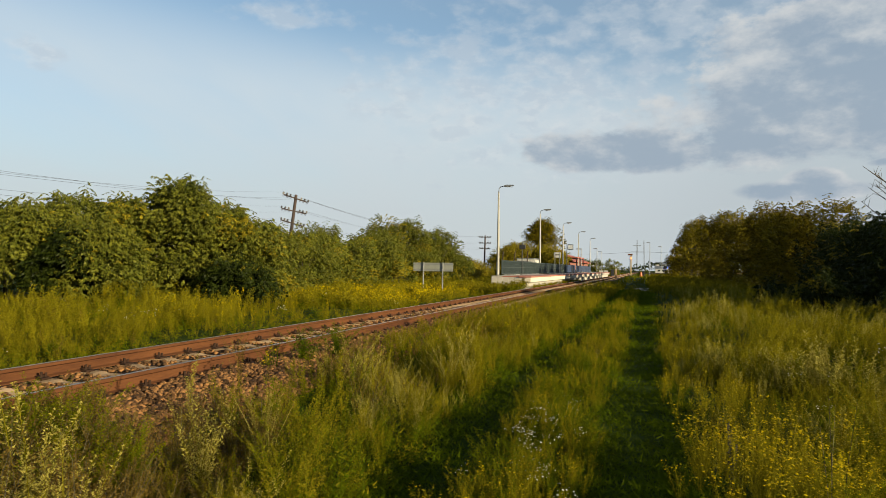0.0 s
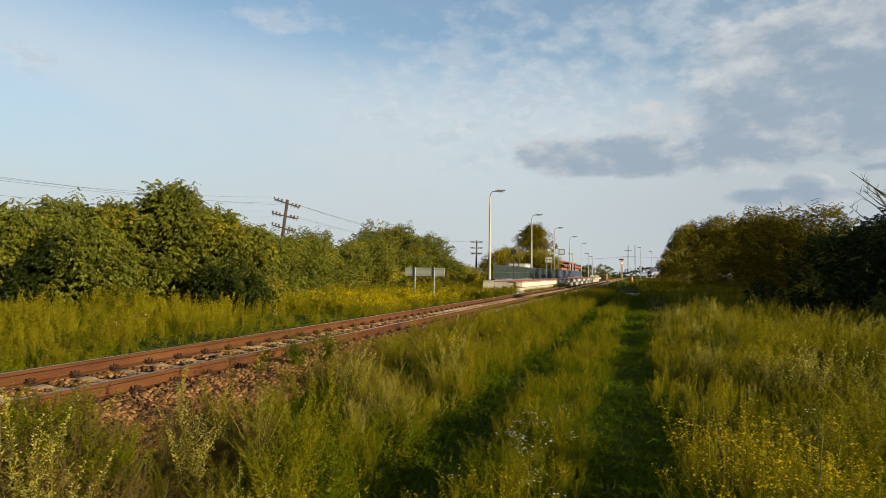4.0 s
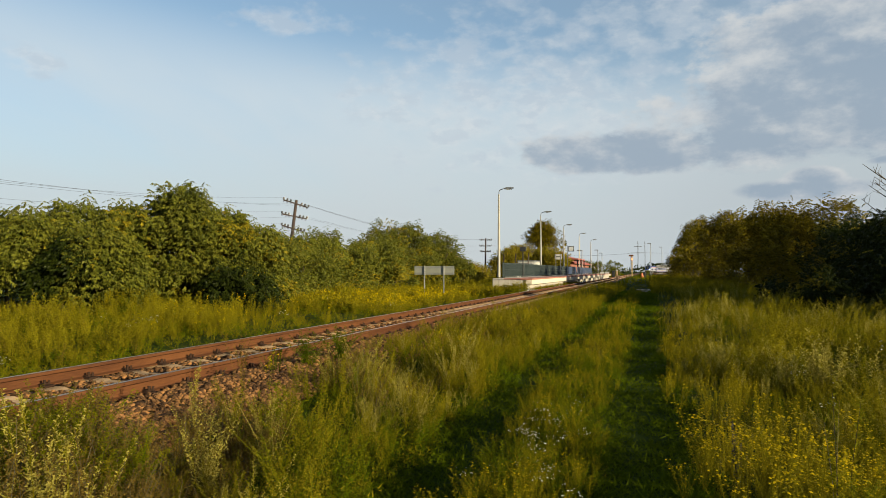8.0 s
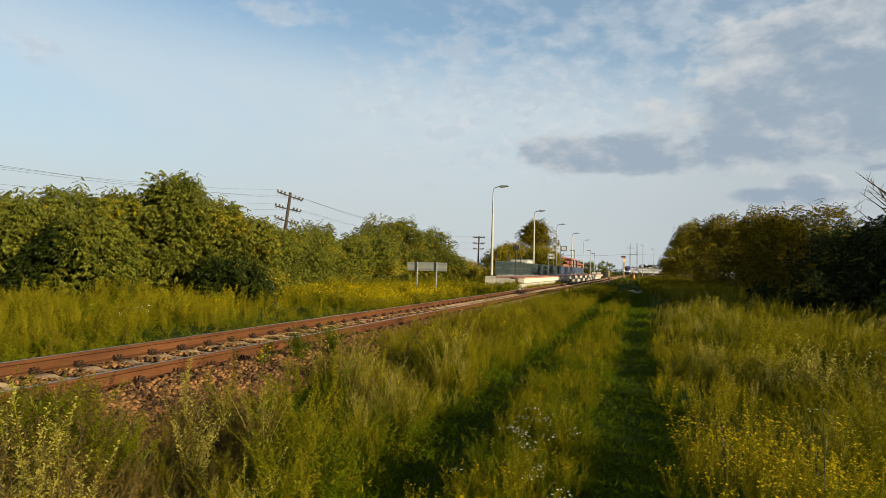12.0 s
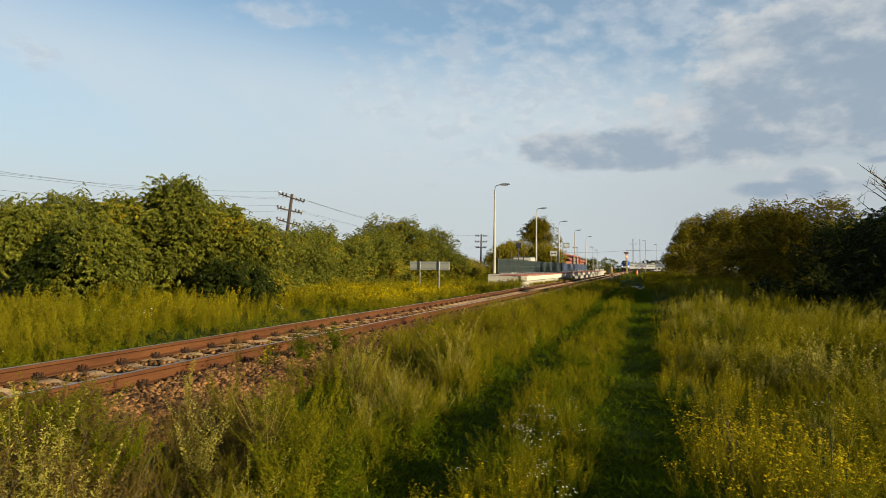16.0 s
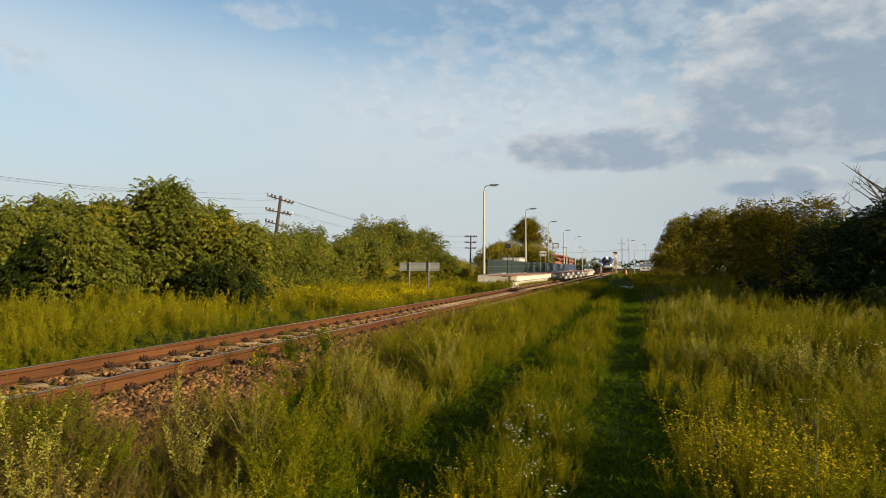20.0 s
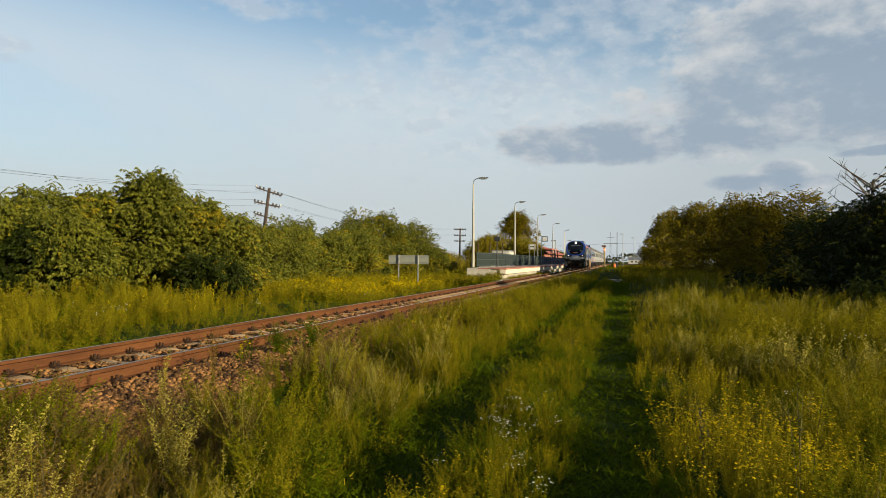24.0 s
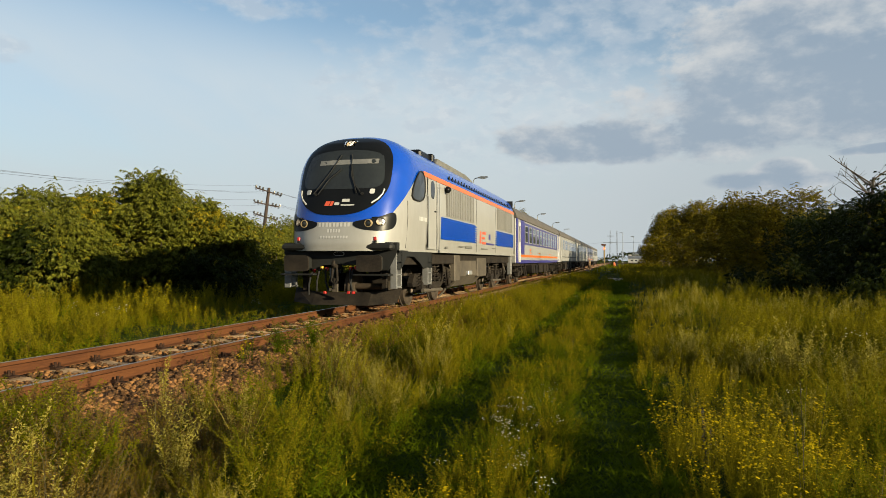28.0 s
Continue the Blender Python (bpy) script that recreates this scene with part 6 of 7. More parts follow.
def build_loco():
    L = tagged(empty("locomotive"), "blue and silver diesel locomotive with black windscreen mask and orange stripe", "locomotive")
    ts = [i / 36 for i in range(-36, 37)]
    # cab shell: silver below, blue above
    g = Geo().grid(lambda t, k: nose(t, 1.42 + (hem(t) - 1.42) * k), ts, [i / 12 for i in range(13)])
    cab = part("cab", pierce(g, 1.75), P_SILVER, L, smooth=True)
    g = Geo().grid(lambda t, k: nose(t, hem(t) + (4.315 - hem(t)) * (1 - (1 - k) ** 1.6)), ts, [i / 34 for i in range(35)])
    part("cab_blue_shell", pierce(g, 1.75), P_BLUE, cab, "glossy blue rounded cab front", smooth=True)
    # black mask with windscreen
    mask = []
    for i in range(64):
        a = 2 * math.pi * i / 64
        c, s = math.cos(a), math.sin(a)
        hz = 0.94 if s < 0 else 1.03
        mask.append((1.13 * math.copysign(abs(c) ** 0.80, c), 3.18 + hz * math.copysign(abs(s) ** (0.86 if s < 0 else 0.62), s)))
    front = part("windscreen_mask", pierce(patch(mask, (0, 3.18), 0.012, 40), 1.0), P_BLACK, L, "glossy black front mask", smooth=True)
    glass = smooth_poly([(-1.0, 2.90), (-0.98, 3.4), (-0.86, 3.84), (0.86, 3.84), (0.98, 3.4), (1.0, 2.90), (0.5, 2.86), (-0.5, 2.86)])
    part("windscreen", patch(glass, (0, 3.35), 0.022, 8), P_GLASS, front, "dark reflecting windscreen", smooth=True)
    # sun blind behind the glass and dashboard edge
    part("sun_blind", patch([(-0.62 + 1.44 * i / 12, 3.46 + 0.02 * i / 12) for i in range(13)] + [(0.82 - 1.44 * i / 12, 3.60 - 0.02 * i / 12) for i in range(13)], (0.1, 3.53), 0.026, 3), material("blind_grey", (0.1312, 0.1312, 0.1271), 0.5, scale=4), front)
    for pts in (((-0.62, 2.76), (-0.28, 3.30), (-0.10, 3.72)), ((-0.50, 2.74), (-0.30, 3.10), (-0.02, 3.36)), ((0.44, 2.76), (0.24, 3.20), (0.16, 3.72)), ((0.52, 2.78), (0.34, 3.0), (0.20, 3.45))):
        part("wiper", Geo().tube([nose_at(x, z, 0.05) for x, z in pts], 0.011, 5), P_RUBBER, front)
    for s in (-1, 1):
        part("wiper_pivot", Geo().lathe([(0.03, 0), (0.03, 0.05), (0.01, 0.06)], Vector(nose_at(s * 0.56, 2.74, 0.06)), "y", 10), P_RUBBER, front)
        arc = [nose_at(s * x, z, 0.03) for x, z in ((1.02, 2.86), (1.0, 2.74), (0.92, 2.62), (0.80, 2.52))]
        part("light_strip", Geo().tube(arc, 0.018, 6), P_WHITE, front, "white curved marker strip")
        part("marker_plate", patch(rounded(s * 0.78, 2.80, 0.055, 0.06, 4, 16), (s * 0.78, 2.80), 0.03, 2), P_WHITE, front)
        # lower headlamp pods
        pod = smooth_poly([(s * 1.28, 2.36), (s * 1.02, 2.20), (s * 0.62, 2.12), (s * 0.42, 2.08), (s * 0.46, 1.96), (s * 0.78, 1.88), (s * 1.20, 1.88), (s * 1.30, 2.05)])
        cl = part("headlamp_pod", pierce(patch(pod, (s * 0.98, 2.06), 0.010, 24), 1.0), P_BLACK, L, "black headlamp housing", smooth=True)
        for k, (lx, lz, lr) in enumerate(((s * 1.02, 2.09, 0.092), (s * 0.78, 2.05, 0.078))):
            c = Vector(nose_at(lx, lz, 0.02))
            if k == 0:
                lamp_well(cl, lx, lz, lr, 0.52, "lit headlamp")
            else:
                lamp = part("headlamp", Geo().lathe([(lr * 1.15, 0.08), (lr * 1.15, -0.03), (lr * 0.95, -0.035), (lr * 0.92, 0.02), (lr * 0.75, 0.06)], c, "y", 20), P_CHROME, cl, smooth=True)
                part("lens", Geo().lathe([(lr * 0.9, 0.03), (lr * 0.9, -0.01), (lr * 0.5, -0.028), (0.01, -0.034)], c, "y", 16), P_GLASS, lamp)
        part("tail_light", Geo().box(-0.035, 0.035, -0.03, 0.03, -0.04, 0.04, 0.008, m=Matrix.Translation(nose_at(s * 0.94, 1.70, 0.01))), P_RED, L, "small square red light")
        part("lamp_bracket", Geo().box(-0.03, 0.03, -0.05, 0.03, -0.09, -0.045, 0.006, m=Matrix.Translation(nose_at(s * 0.94, 1.70, 0.01))), P_SKIRT, L)
        part("cab_seam", Geo().tube([nose(s * 0.80, 1.50, 0.004), nose(s * 0.80, 2.2, 0.004), nose(s * 0.78, 2.62, 0.004)], 0.008, 4), P_SKIRT, L)
    lamp_well(L, 0.0, 4.04, 0.105, 0.36, "lit upper headlamp")
    # emblem and lettering on the front, as plain shapes
    g = Geo()
    for x0, x1, z0, z1 in ((-0.31, -0.20, 2.46, 2.57), (-0.18, -0.11, 2.46, 2.57)):
        g.add([nose_at(x0, z0, 0.02), nose_at(x1, z0, 0.02), nose_at(x1 + 0.04, z1, 0.02), nose_at(x0 + 0.04, z1, 0.02)], [(0, 1, 2, 3)])
    part("emblem", g, P_REDLOGO, front, "red emblem on the mask")
    g = Geo()
    for x0, x1, z0, z1 in ((-0.06, 0.06, 2.48, 2.54), (0.12, 0.30, 2.55, 2.62), (0.10, 0.42, 2.46, 2.49)):
        g.add([nose_at(x0, z0, 0.02), nose_at(x1, z0, 0.02), nose_at(x1, z1, 0.02), nose_at(x0, z1, 0.02)], [(0, 1, 2, 3)])
    part("emblem_bar", g, P_WHITE, front)
    for x0, x1, z0, z1, n in ((-0.40, 0.40, 1.975, 2.065, 9), (-0.17, 0.17, 1.84, 1.92, 5), (-0.34, 0.36, 1.705, 1.765, 10)):
        g = Geo()
        st = (x1 - x0) / n
        for i in range(n):
            a, b = x0 + i * st, x0 + i * st + st * 0.62
            g.add([nose_at(a, z0, 0.006), nose_at(b, z0, 0.006), nose_at(b, z1, 0.006), nose_at(a, z1, 0.006)], [(0, 1, 2, 3)])
        part("lettering", g, P_WHITE, L, "white lettering bars")
    # long body
    prof = [(x, z) for z, x in HW if z >= 1.42]
    low = [(1.42, 1.42)] + [p for p in prof if p[1] <= 3.38] + [(1.452, 3.38)]
    for s in (-1, 1):
        g = Geo()
        for (xa, za), (xb, zb) in zip(low[:-1], low[1:]):
            g.add([(s * xa, CAB_END, za), (s * xa, 17.6, za), (s * xb, 17.6, zb), (s * xb, CAB_END, zb)], [(0, 1, 2, 3)])
        part("side_wall", g, P_SILVER, L, "silver-grey body side", smooth=True)
        part("stripe", Geo().add([(s * 1.468, 2.3, 3.36), (s * 1.468, 17.6, 3.36), (s * 1.440, 17.6, 3.50), (s * 1.440, 2.45, 3.50)], [(0, 1, 2, 3)]), P_ORANGE, L, "orange stripe")
        cove = [(1.446, 3.40)] + [(x, z) for x, z in prof if 3.45 < z < 4.15]
        g = Geo()
        for (xa, za), (xb, zb) in zip(cove[:-1], cove[1:]):
            g.add([(s * xa, CAB_END, za), (s * xa, 17.6, za), (s * xb, 17.6, zb), (s * xb, CAB_END, zb)], [(0, 1, 2, 3)])
        part("roof_cove", g, P_BLUE, L, "blue curved roof edge", smooth=True)
        for i in range(30):
            yy = 5.2 + i * 0.40
            part("roof_vent", Geo().prism([(yy, 3.60), (yy + 0.24, 3.60), (yy + 0.12, 3.72)], s * 1.385 if s > 0 else s * 1.41, s * 1.41 if s > 0 else s * 1.385, "x"), P_BLACK, L)
        # cab window, door, rails
        x = s * 1.472
        win = smooth_poly([(1.35, 2.66), (2.40, 2.70), (2.42, 3.42), (2.05, 3.46), (1.66, 3.22), (1.42, 2.92)])
        g = Geo()
        pts = []
        for y, z in win:
            hw = lerp_table(HW, z)
            k = max(0.0, (CAB_END - y) / (CAB_END - lerp_table(YB, z)))
            pts.append((s * (hw * max(0.0, 1 - k ** NOSE_N) ** (1 / NOSE_N) + 0.03), y, z))
        cx = sum(p[0] for p in pts) / len(pts)
        g.add(pts + [(cx + s * 0.02, 1.98, 3.05)], [(i, (i + 1) % len(pts), len(pts)) for i in range(len(pts))])
        part("side_window", g, P_GLASS, L, "dark curved cab side window")
        rim = Geo().tube(pts + [pts[0]], 0.018, 5)
        part("window_seal", rim, P_RUBBER, L)
        door = part("cab_door", side_panel(2.72, 3.56, 1.50, 3.34, x, s * 0.010, 0.0), P_SILVER, L)
        part("door_window", Geo().prism(smooth_poly([(2.98, 2.84), (3.36, 2.84), (3.36, 3.32), (2.98, 3.32)]), min(x + s * .011, x + s * .018), max(x + s * .011, x + s * .018), "x"), P_GLASS, door, "narrow dark door window")
        part("door_handle", Geo().box(min(x, x + s * .05), max(x, x + s * .05), 3.34, 3.46, 2.50, 2.54, 0.008), P_SKIRT, door)
        part("door_seam", Geo().box(min(x, x + s * .013), max(x, x + s * .013), 2.70, 2.72, 1.48, 3.36).box(min(x, x + s * .013), max(x, x + s * .013), 3.56, 3.58, 1.48, 3.36), P_SKIRT, door)
        for yy, z0, z1 in ((2.62, 1.5, 2.9), (3.70, 1.5, 3.2)):
            part("handrail", Geo().tube([(x, yy, z0), (x + s * 0.06, yy, z0 + 0.05), (x + s * 0.06, yy, z1 - 0.05), (x, yy, z1)], 0.016, 6), P_ALU, L, smooth=True)
        part("camera_pod", Geo().lathe([(0.03, 0.0), (0.09, 0.04 * s), (0.10, 0.10 * s), (0.05, 0.16 * s), (0.01, 0.17 * s)], (x, 4.55, 3.22), "x", 12), P_BLACK, L, smooth=True)
        for y0, y1 in ((4.66, 8.5), (13.0, 16.9)):
            p = part("louvre_panel", side_panel(y0, y1, 2.47, 3.34, x, s * 0.014), P_LOUVRE, L, "ribbed grey louvre panel")
            g = Geo()
            for i in range(16):
                yy = y0 + (i + 0.5) * (y1 - y0) / 16
                g.box(min(x + s * .014, x + s * .026), max(x + s * .014, x + s * .026), yy - 0.06, yy + 0.03, 2.50, 3.31)
            part("louvre_rib", g, P_LOUVRE, p)
        for y in (3.95, 8.9, 12.7):
            part("body_seam", Geo().box(min(x, x + s * .005), max(x, x + s * .005), y - 0.008, y + 0.008, 1.46, 3.34), P_SKIRT, L)
        for y0, y1, teeth in ((4.07, 8.55, 1), (13.0, 17.3, -1)):
            pl = [(y0, 1.81), (y1, 1.81)]
            edge, n = (y1 if teeth > 0 else y0), 8
            if teeth > 0:
                pl = [(y0, 2.42), (y0, 1.80)] + [q for i in range(n) for q in ((y1 + 0.5 - 0.42 * (i % 2) * 0, 1.80 + 0.62 * (i + 0.15) / n), (y1, 1.80 + 0.62 * (i + 0.75) / n))] + [(y1, 2.42)]
            else:
                pl = [(y1, 1.80), (y1, 2.40), (y0, 2.40)] + [q for i in range(n) for q in ((y0 - 0.5, 2.40 - 0.60 * (i + 0.15) / n), (y0, 2.40 - 0.60 * (i + 0.75) / n))] + [(y0, 1.80)]
            part("blue_panel", Geo().prism(pl, min(x + s * .004, x + s * .009), max(x + s * .004, x + s * .009), "x"), P_BLUE, L, "blue panel with serrated edge")
        g = Geo()
        for y0, y1, z0, z1 in ((9.5, 9.75, 1.82, 2.26), (9.95, 10.6, 2.16, 2.26), (9.95, 10.4, 1.98, 2.06), (9.95, 10.6, 1.80, 1.88)):
            g.box(min(x, x + s * .006), max(x, x + s * .006), y0, y1, z0, z1)
        part("side_emblem", g, P_REDLOGO, L, "red-orange emblem")
        bars(L, ((11.2, 11.55, 2.0, 2.2), (10.75, 11.0, 1.80, 1.86), (11.1, 12.3, 1.80, 1.86)), x, mat=P_COACHBLUE, facing=s)
        bars(L, tuple((1.95 + i * 0.12, 2.04 + i * 0.12, 2.20, 2.30) for i in range(6)), s * 1.476, mat=P_WHITE, facing=s)
        bars(L, ((4.6, 4.9, 1.55, 1.61), (6.3, 6.9, 1.62, 1.66), (7.2, 8.2, 1.60, 1.68), (9.8, 11.0, 1.60, 1.65), (12.0, 12.6, 1.66, 1.70)), x, mat=P_HOOD, facing=s)
        part("sill_rail", side_panel(3.9, 17.6, 1.42, 1.50, x, s * 0.02, 0.0), P_SILVER, L)
        # skirt and steps at the corner
        part("skirt", Geo().prism([(0.45, 1.44), (3.4, 1.44), (3.4, 1.02), (2.55, 1.02), (2.35, 1.12), (1.75, 1.30), (1.2, 1.30), (0.75, 1.0), (0.45, 1.0)], min(s * 1.36, s * 1.40), max(s * 1.36, s * 1.40), "x"), P_SKIRT, L, "dark grey side skirt")
        for yy, zt in ((0.62, 1.42), (3.2, 1.44), (17.2, 1.44)):
            g = Geo()
            for k in (-0.16, 0.16):
                g.box(min(s * 1.24, s * 1.40), max(s * 1.24, s * 1.40), yy + k - 0.022, yy + k + 0.022, 0.56, zt, 0.008)
            for zz in (0.58, 0.86, 1.14):
                g.box(min(s * 1.22, s * 1.40), max(s * 1.22, s * 1.40), yy - 0.17, yy + 0.17, zz, zz + 0.035, 0.008)
            part("footstep", g, P_LADDER, L, "galvanised step ladder")
    # roof deck and equipment
    part("roof", Geo().prism([(-1.05, 3.98), (1.05, 3.98), (0.95, 4.10), (0.6, 4.17), (-0.6, 4.17), (-0.95, 4.10)], CAB_END, 17.6, "y"), P_HOOD, L, "grey roof deck")
    part("roof_hood", Geo().prism([(5.3, 4.0), (10.9, 4.0), (10.4, 4.16), (9.4, 4.25), (5.5, 4.27)], -0.98, 0.98, "x"), P_HOOD, L, "raised grey cooling hood")
    part("horn_box", Geo().box(-0.9, 0.9, 4.0, 5.2, 4.05, 4.33, 0.06), P_BLACK, L)
    part("exhaust", Geo().box(-0.35, 0.35, 12.0, 12.9, 4.1, 4.3, 0.05), P_UNDER, L)
    for s in (-1, 1):
        part("horn", Geo().tube([(s * 0.5, 3.6, 4.22), (s * 0.5, 3.2, 4.24), (s * 0.5, 3.1, 4.24)], [0.03, 0.04, 0.08], 8), P_BLACK, L)
        part("roof_valve", Geo().box(s * 0.85 - 0.12, s * 0.85 + 0.12, 5.0, 5.25, 4.1, 4.35, 0.03), P_BLACK, L)
    part("end_wall", Geo().box(-1.40, 1.40, 17.56, 17.64, 1.4, 4.0), P_SKIRT, L)
    # front beam, buffers, coupling
    beam = [(-1.40, 1.62), (1.40, 1.62), (1.40, 1.38), (1.20, 0.98), (0.50, 0.98), (0.42, 1.10), (-0.42, 1.10), (-0.50, 0.98), (-1.20, 0.98), (-1.40, 1.38)]
    part("buffer_beam", Geo().prism(beam, 0.42, 0.62, "y").box(-1.36, -0.48, 0.18, 0.46, 1.44, 1.60, 0.05).box(0.48, 1.36, 0.18, 0.46, 1.44, 1.60, 0.05), P_SKIRT, L, "dark grey front beam")
    for s in (-1, 1):
        buffer(L, s * 0.885, 0.0, 1.14)
        part("beam_step", Geo().box(s * 0.9 - 0.42, s * 0.9 + 0.42, 0.08, 0.42, 0.86, 0.90, 0.01), P_SKIRT, L)
    part("builder_plate", Geo().prism(rounded(0, 1.36, 0.13, 0.05, 3, 20), 0.40, 0.415, "y"), P_WHITE, L)
    part("plate_centre", Geo().prism(rounded(0, 1.36, 0.115, 0.038, 3, 20), 0.392, 0.40, "y"), P_BLACK, L)
    part("socket", Geo().box(-0.46, -0.28, 0.34, 0.44, 1.50, 1.58, 0.02).box(-0.22, -0.12, 0.34, 0.44, 1.50, 1.58, 0.02).box(0.0, 0.1, 0.34, 0.44, 1.49, 1.57, 0.02), P_HOOD, L)
    part("draw_hook", Geo().tube([(0, 0.45, 1.06), (0, 0.18, 1.06), (0, 0.08, 1.12), (0, 0.10, 1.20)], [0.07, 0.06, 0.05, 0.03], 8), P_UNDER, L, smooth=True)
    part("screw_coupling", Geo().tube([(-0.05, 0.16, 1.04), (-0.07, 0.16, 0.74), (0.0, 0.15, 0.66), (0.07, 0.16, 0.74), (0.05, 0.16, 1.04)], 0.03, 8).tube([(0, 0.15, 0.8), (-0.03, 0.18, 0.55)], 0.035, 8), P_UNDER, L, smooth=True)
    hose(L, -0.42, 0.40, 1.02, 0.52, -1, P_YELLOWV)
    hose(L, -0.30, 0.40, 1.0, 0.50, 1)
    hose(L, 0.30, 0.40, 1.0, 0.52, 1)
    hose(L, 0.42, 0.40, 1.02, 0.50, -1)
    hose(L, -0.62, 0.40, 0.95, 0.55, -1)
    for x in (-0.28, 0.30, 0.42):
        part("hose_end", Geo().box(x - 0.03, x + 0.03, 0.22, 0.30, 0.44, 0.50, 0.01), P_RED, L)
    # plough and rail guards
    g = Geo().add([(-1.35, 0.95, 0.56), (-0.7, 0.70, 0.46), (0.7, 0.70, 0.46), (1.35, 0.95, 0.56), (1.30, 0.72, 0.22), (0.7, 0.42, 0.17), (-0.7, 0.42, 0.17), (-1.30, 0.72, 0.22)],
                  [(0, 1, 6, 7), (1, 2, 5, 6), (2, 3, 4, 5)])
    g.add([(-1.35, 0.99, 0.56), (-0.7, 0.74, 0.46), (0.7, 0.74, 0.46), (1.35, 0.99, 0.56), (1.30, 0.76, 0.22), (0.7, 0.46, 0.17), (-0.7, 0.46, 0.17), (-1.30, 0.76, 0.22)], [(0, 1, 6, 7), (1, 2, 5, 6), (2, 3, 4, 5)])
    part("plough", g, P_UNDER, L, "dusty snow plough plate")
    for s in (-1, 1):
        part("plough_stay", Geo().box(s * 1.0 - 0.05, s * 1.0 + 0.05, 0.70, 0.80, 0.5, 1.05), P_UNDER, L)
        part("rail_guard", Geo().box(s * 0.76 - 0.08, s * 0.76 + 0.08, 1.9, 1.96, 0.10, 0.7, 0.01), P_TANK, L)
    # running gear
    sets = []
    for yc in (4.5, 14.4):
        bogie(L, yc, 2.7)
        for k in (-1.35, 1.35):
            sets.append(wheelset(L, yc + k))
    part("fuel_tank", Geo().prism([(-1.30, 1.20), (-1.32, 0.70), (-1.0, 0.36), (1.0, 0.36), (1.32, 0.70), (1.30, 1.20)], 7.1, 10.7, "y"), P_TANK, L, "dusty fuel tank under the frame")
    for s in (-1, 1):
        part("equipment_box", Geo().box(min(s * 0.9, s * 1.34), max(s * 0.9, s * 1.34), 6.3, 7.0, 0.55, 1.38, 0.03), P_TANK, L)
        part("equipment_box", Geo().box(min(s * 0.9, s * 1.36), max(s * 0.9, s * 1.36), 9.7, 11.3, 0.62, 1.30, 0.03), P_TANK, L)
        part("filler", Geo().box(min(s * 1.30, s * 1.40), max(s * 1.30, s * 1.40), 8.0, 8.6, 0.72, 0.86, 0.02), P_ALU, L)
        for yy in (11.6, 12.1, 6.9, 5.0):
            part("pipe", Geo().tube([(s * 1.25, yy, 1.38), (s * 1.28, yy + 0.05, 0.9), (s * 1.2, yy + 0.15, 0.6)], 0.03, 6), P_UNDER, L)
        for yy in (3.55, 16.2):
            part("air_reservoir", Geo().tube([(s * 1.12, yy - 0.35, 1.2), (s * 1.12, yy + 0.35, 1.2)], 0.14, 12), P_UNDER, L, smooth=True)
    part("underframe", Geo().box(-1.30, 1.30, 0.62, 17.6, 1.10, 1.44, 0.02), P_UNDER, L)
    return L, sets


P_YELLOWV = material("yellow_valve", (0.428, 0.2711, 0.0214), 0.5, scale=6)
COACH_L = 24.2


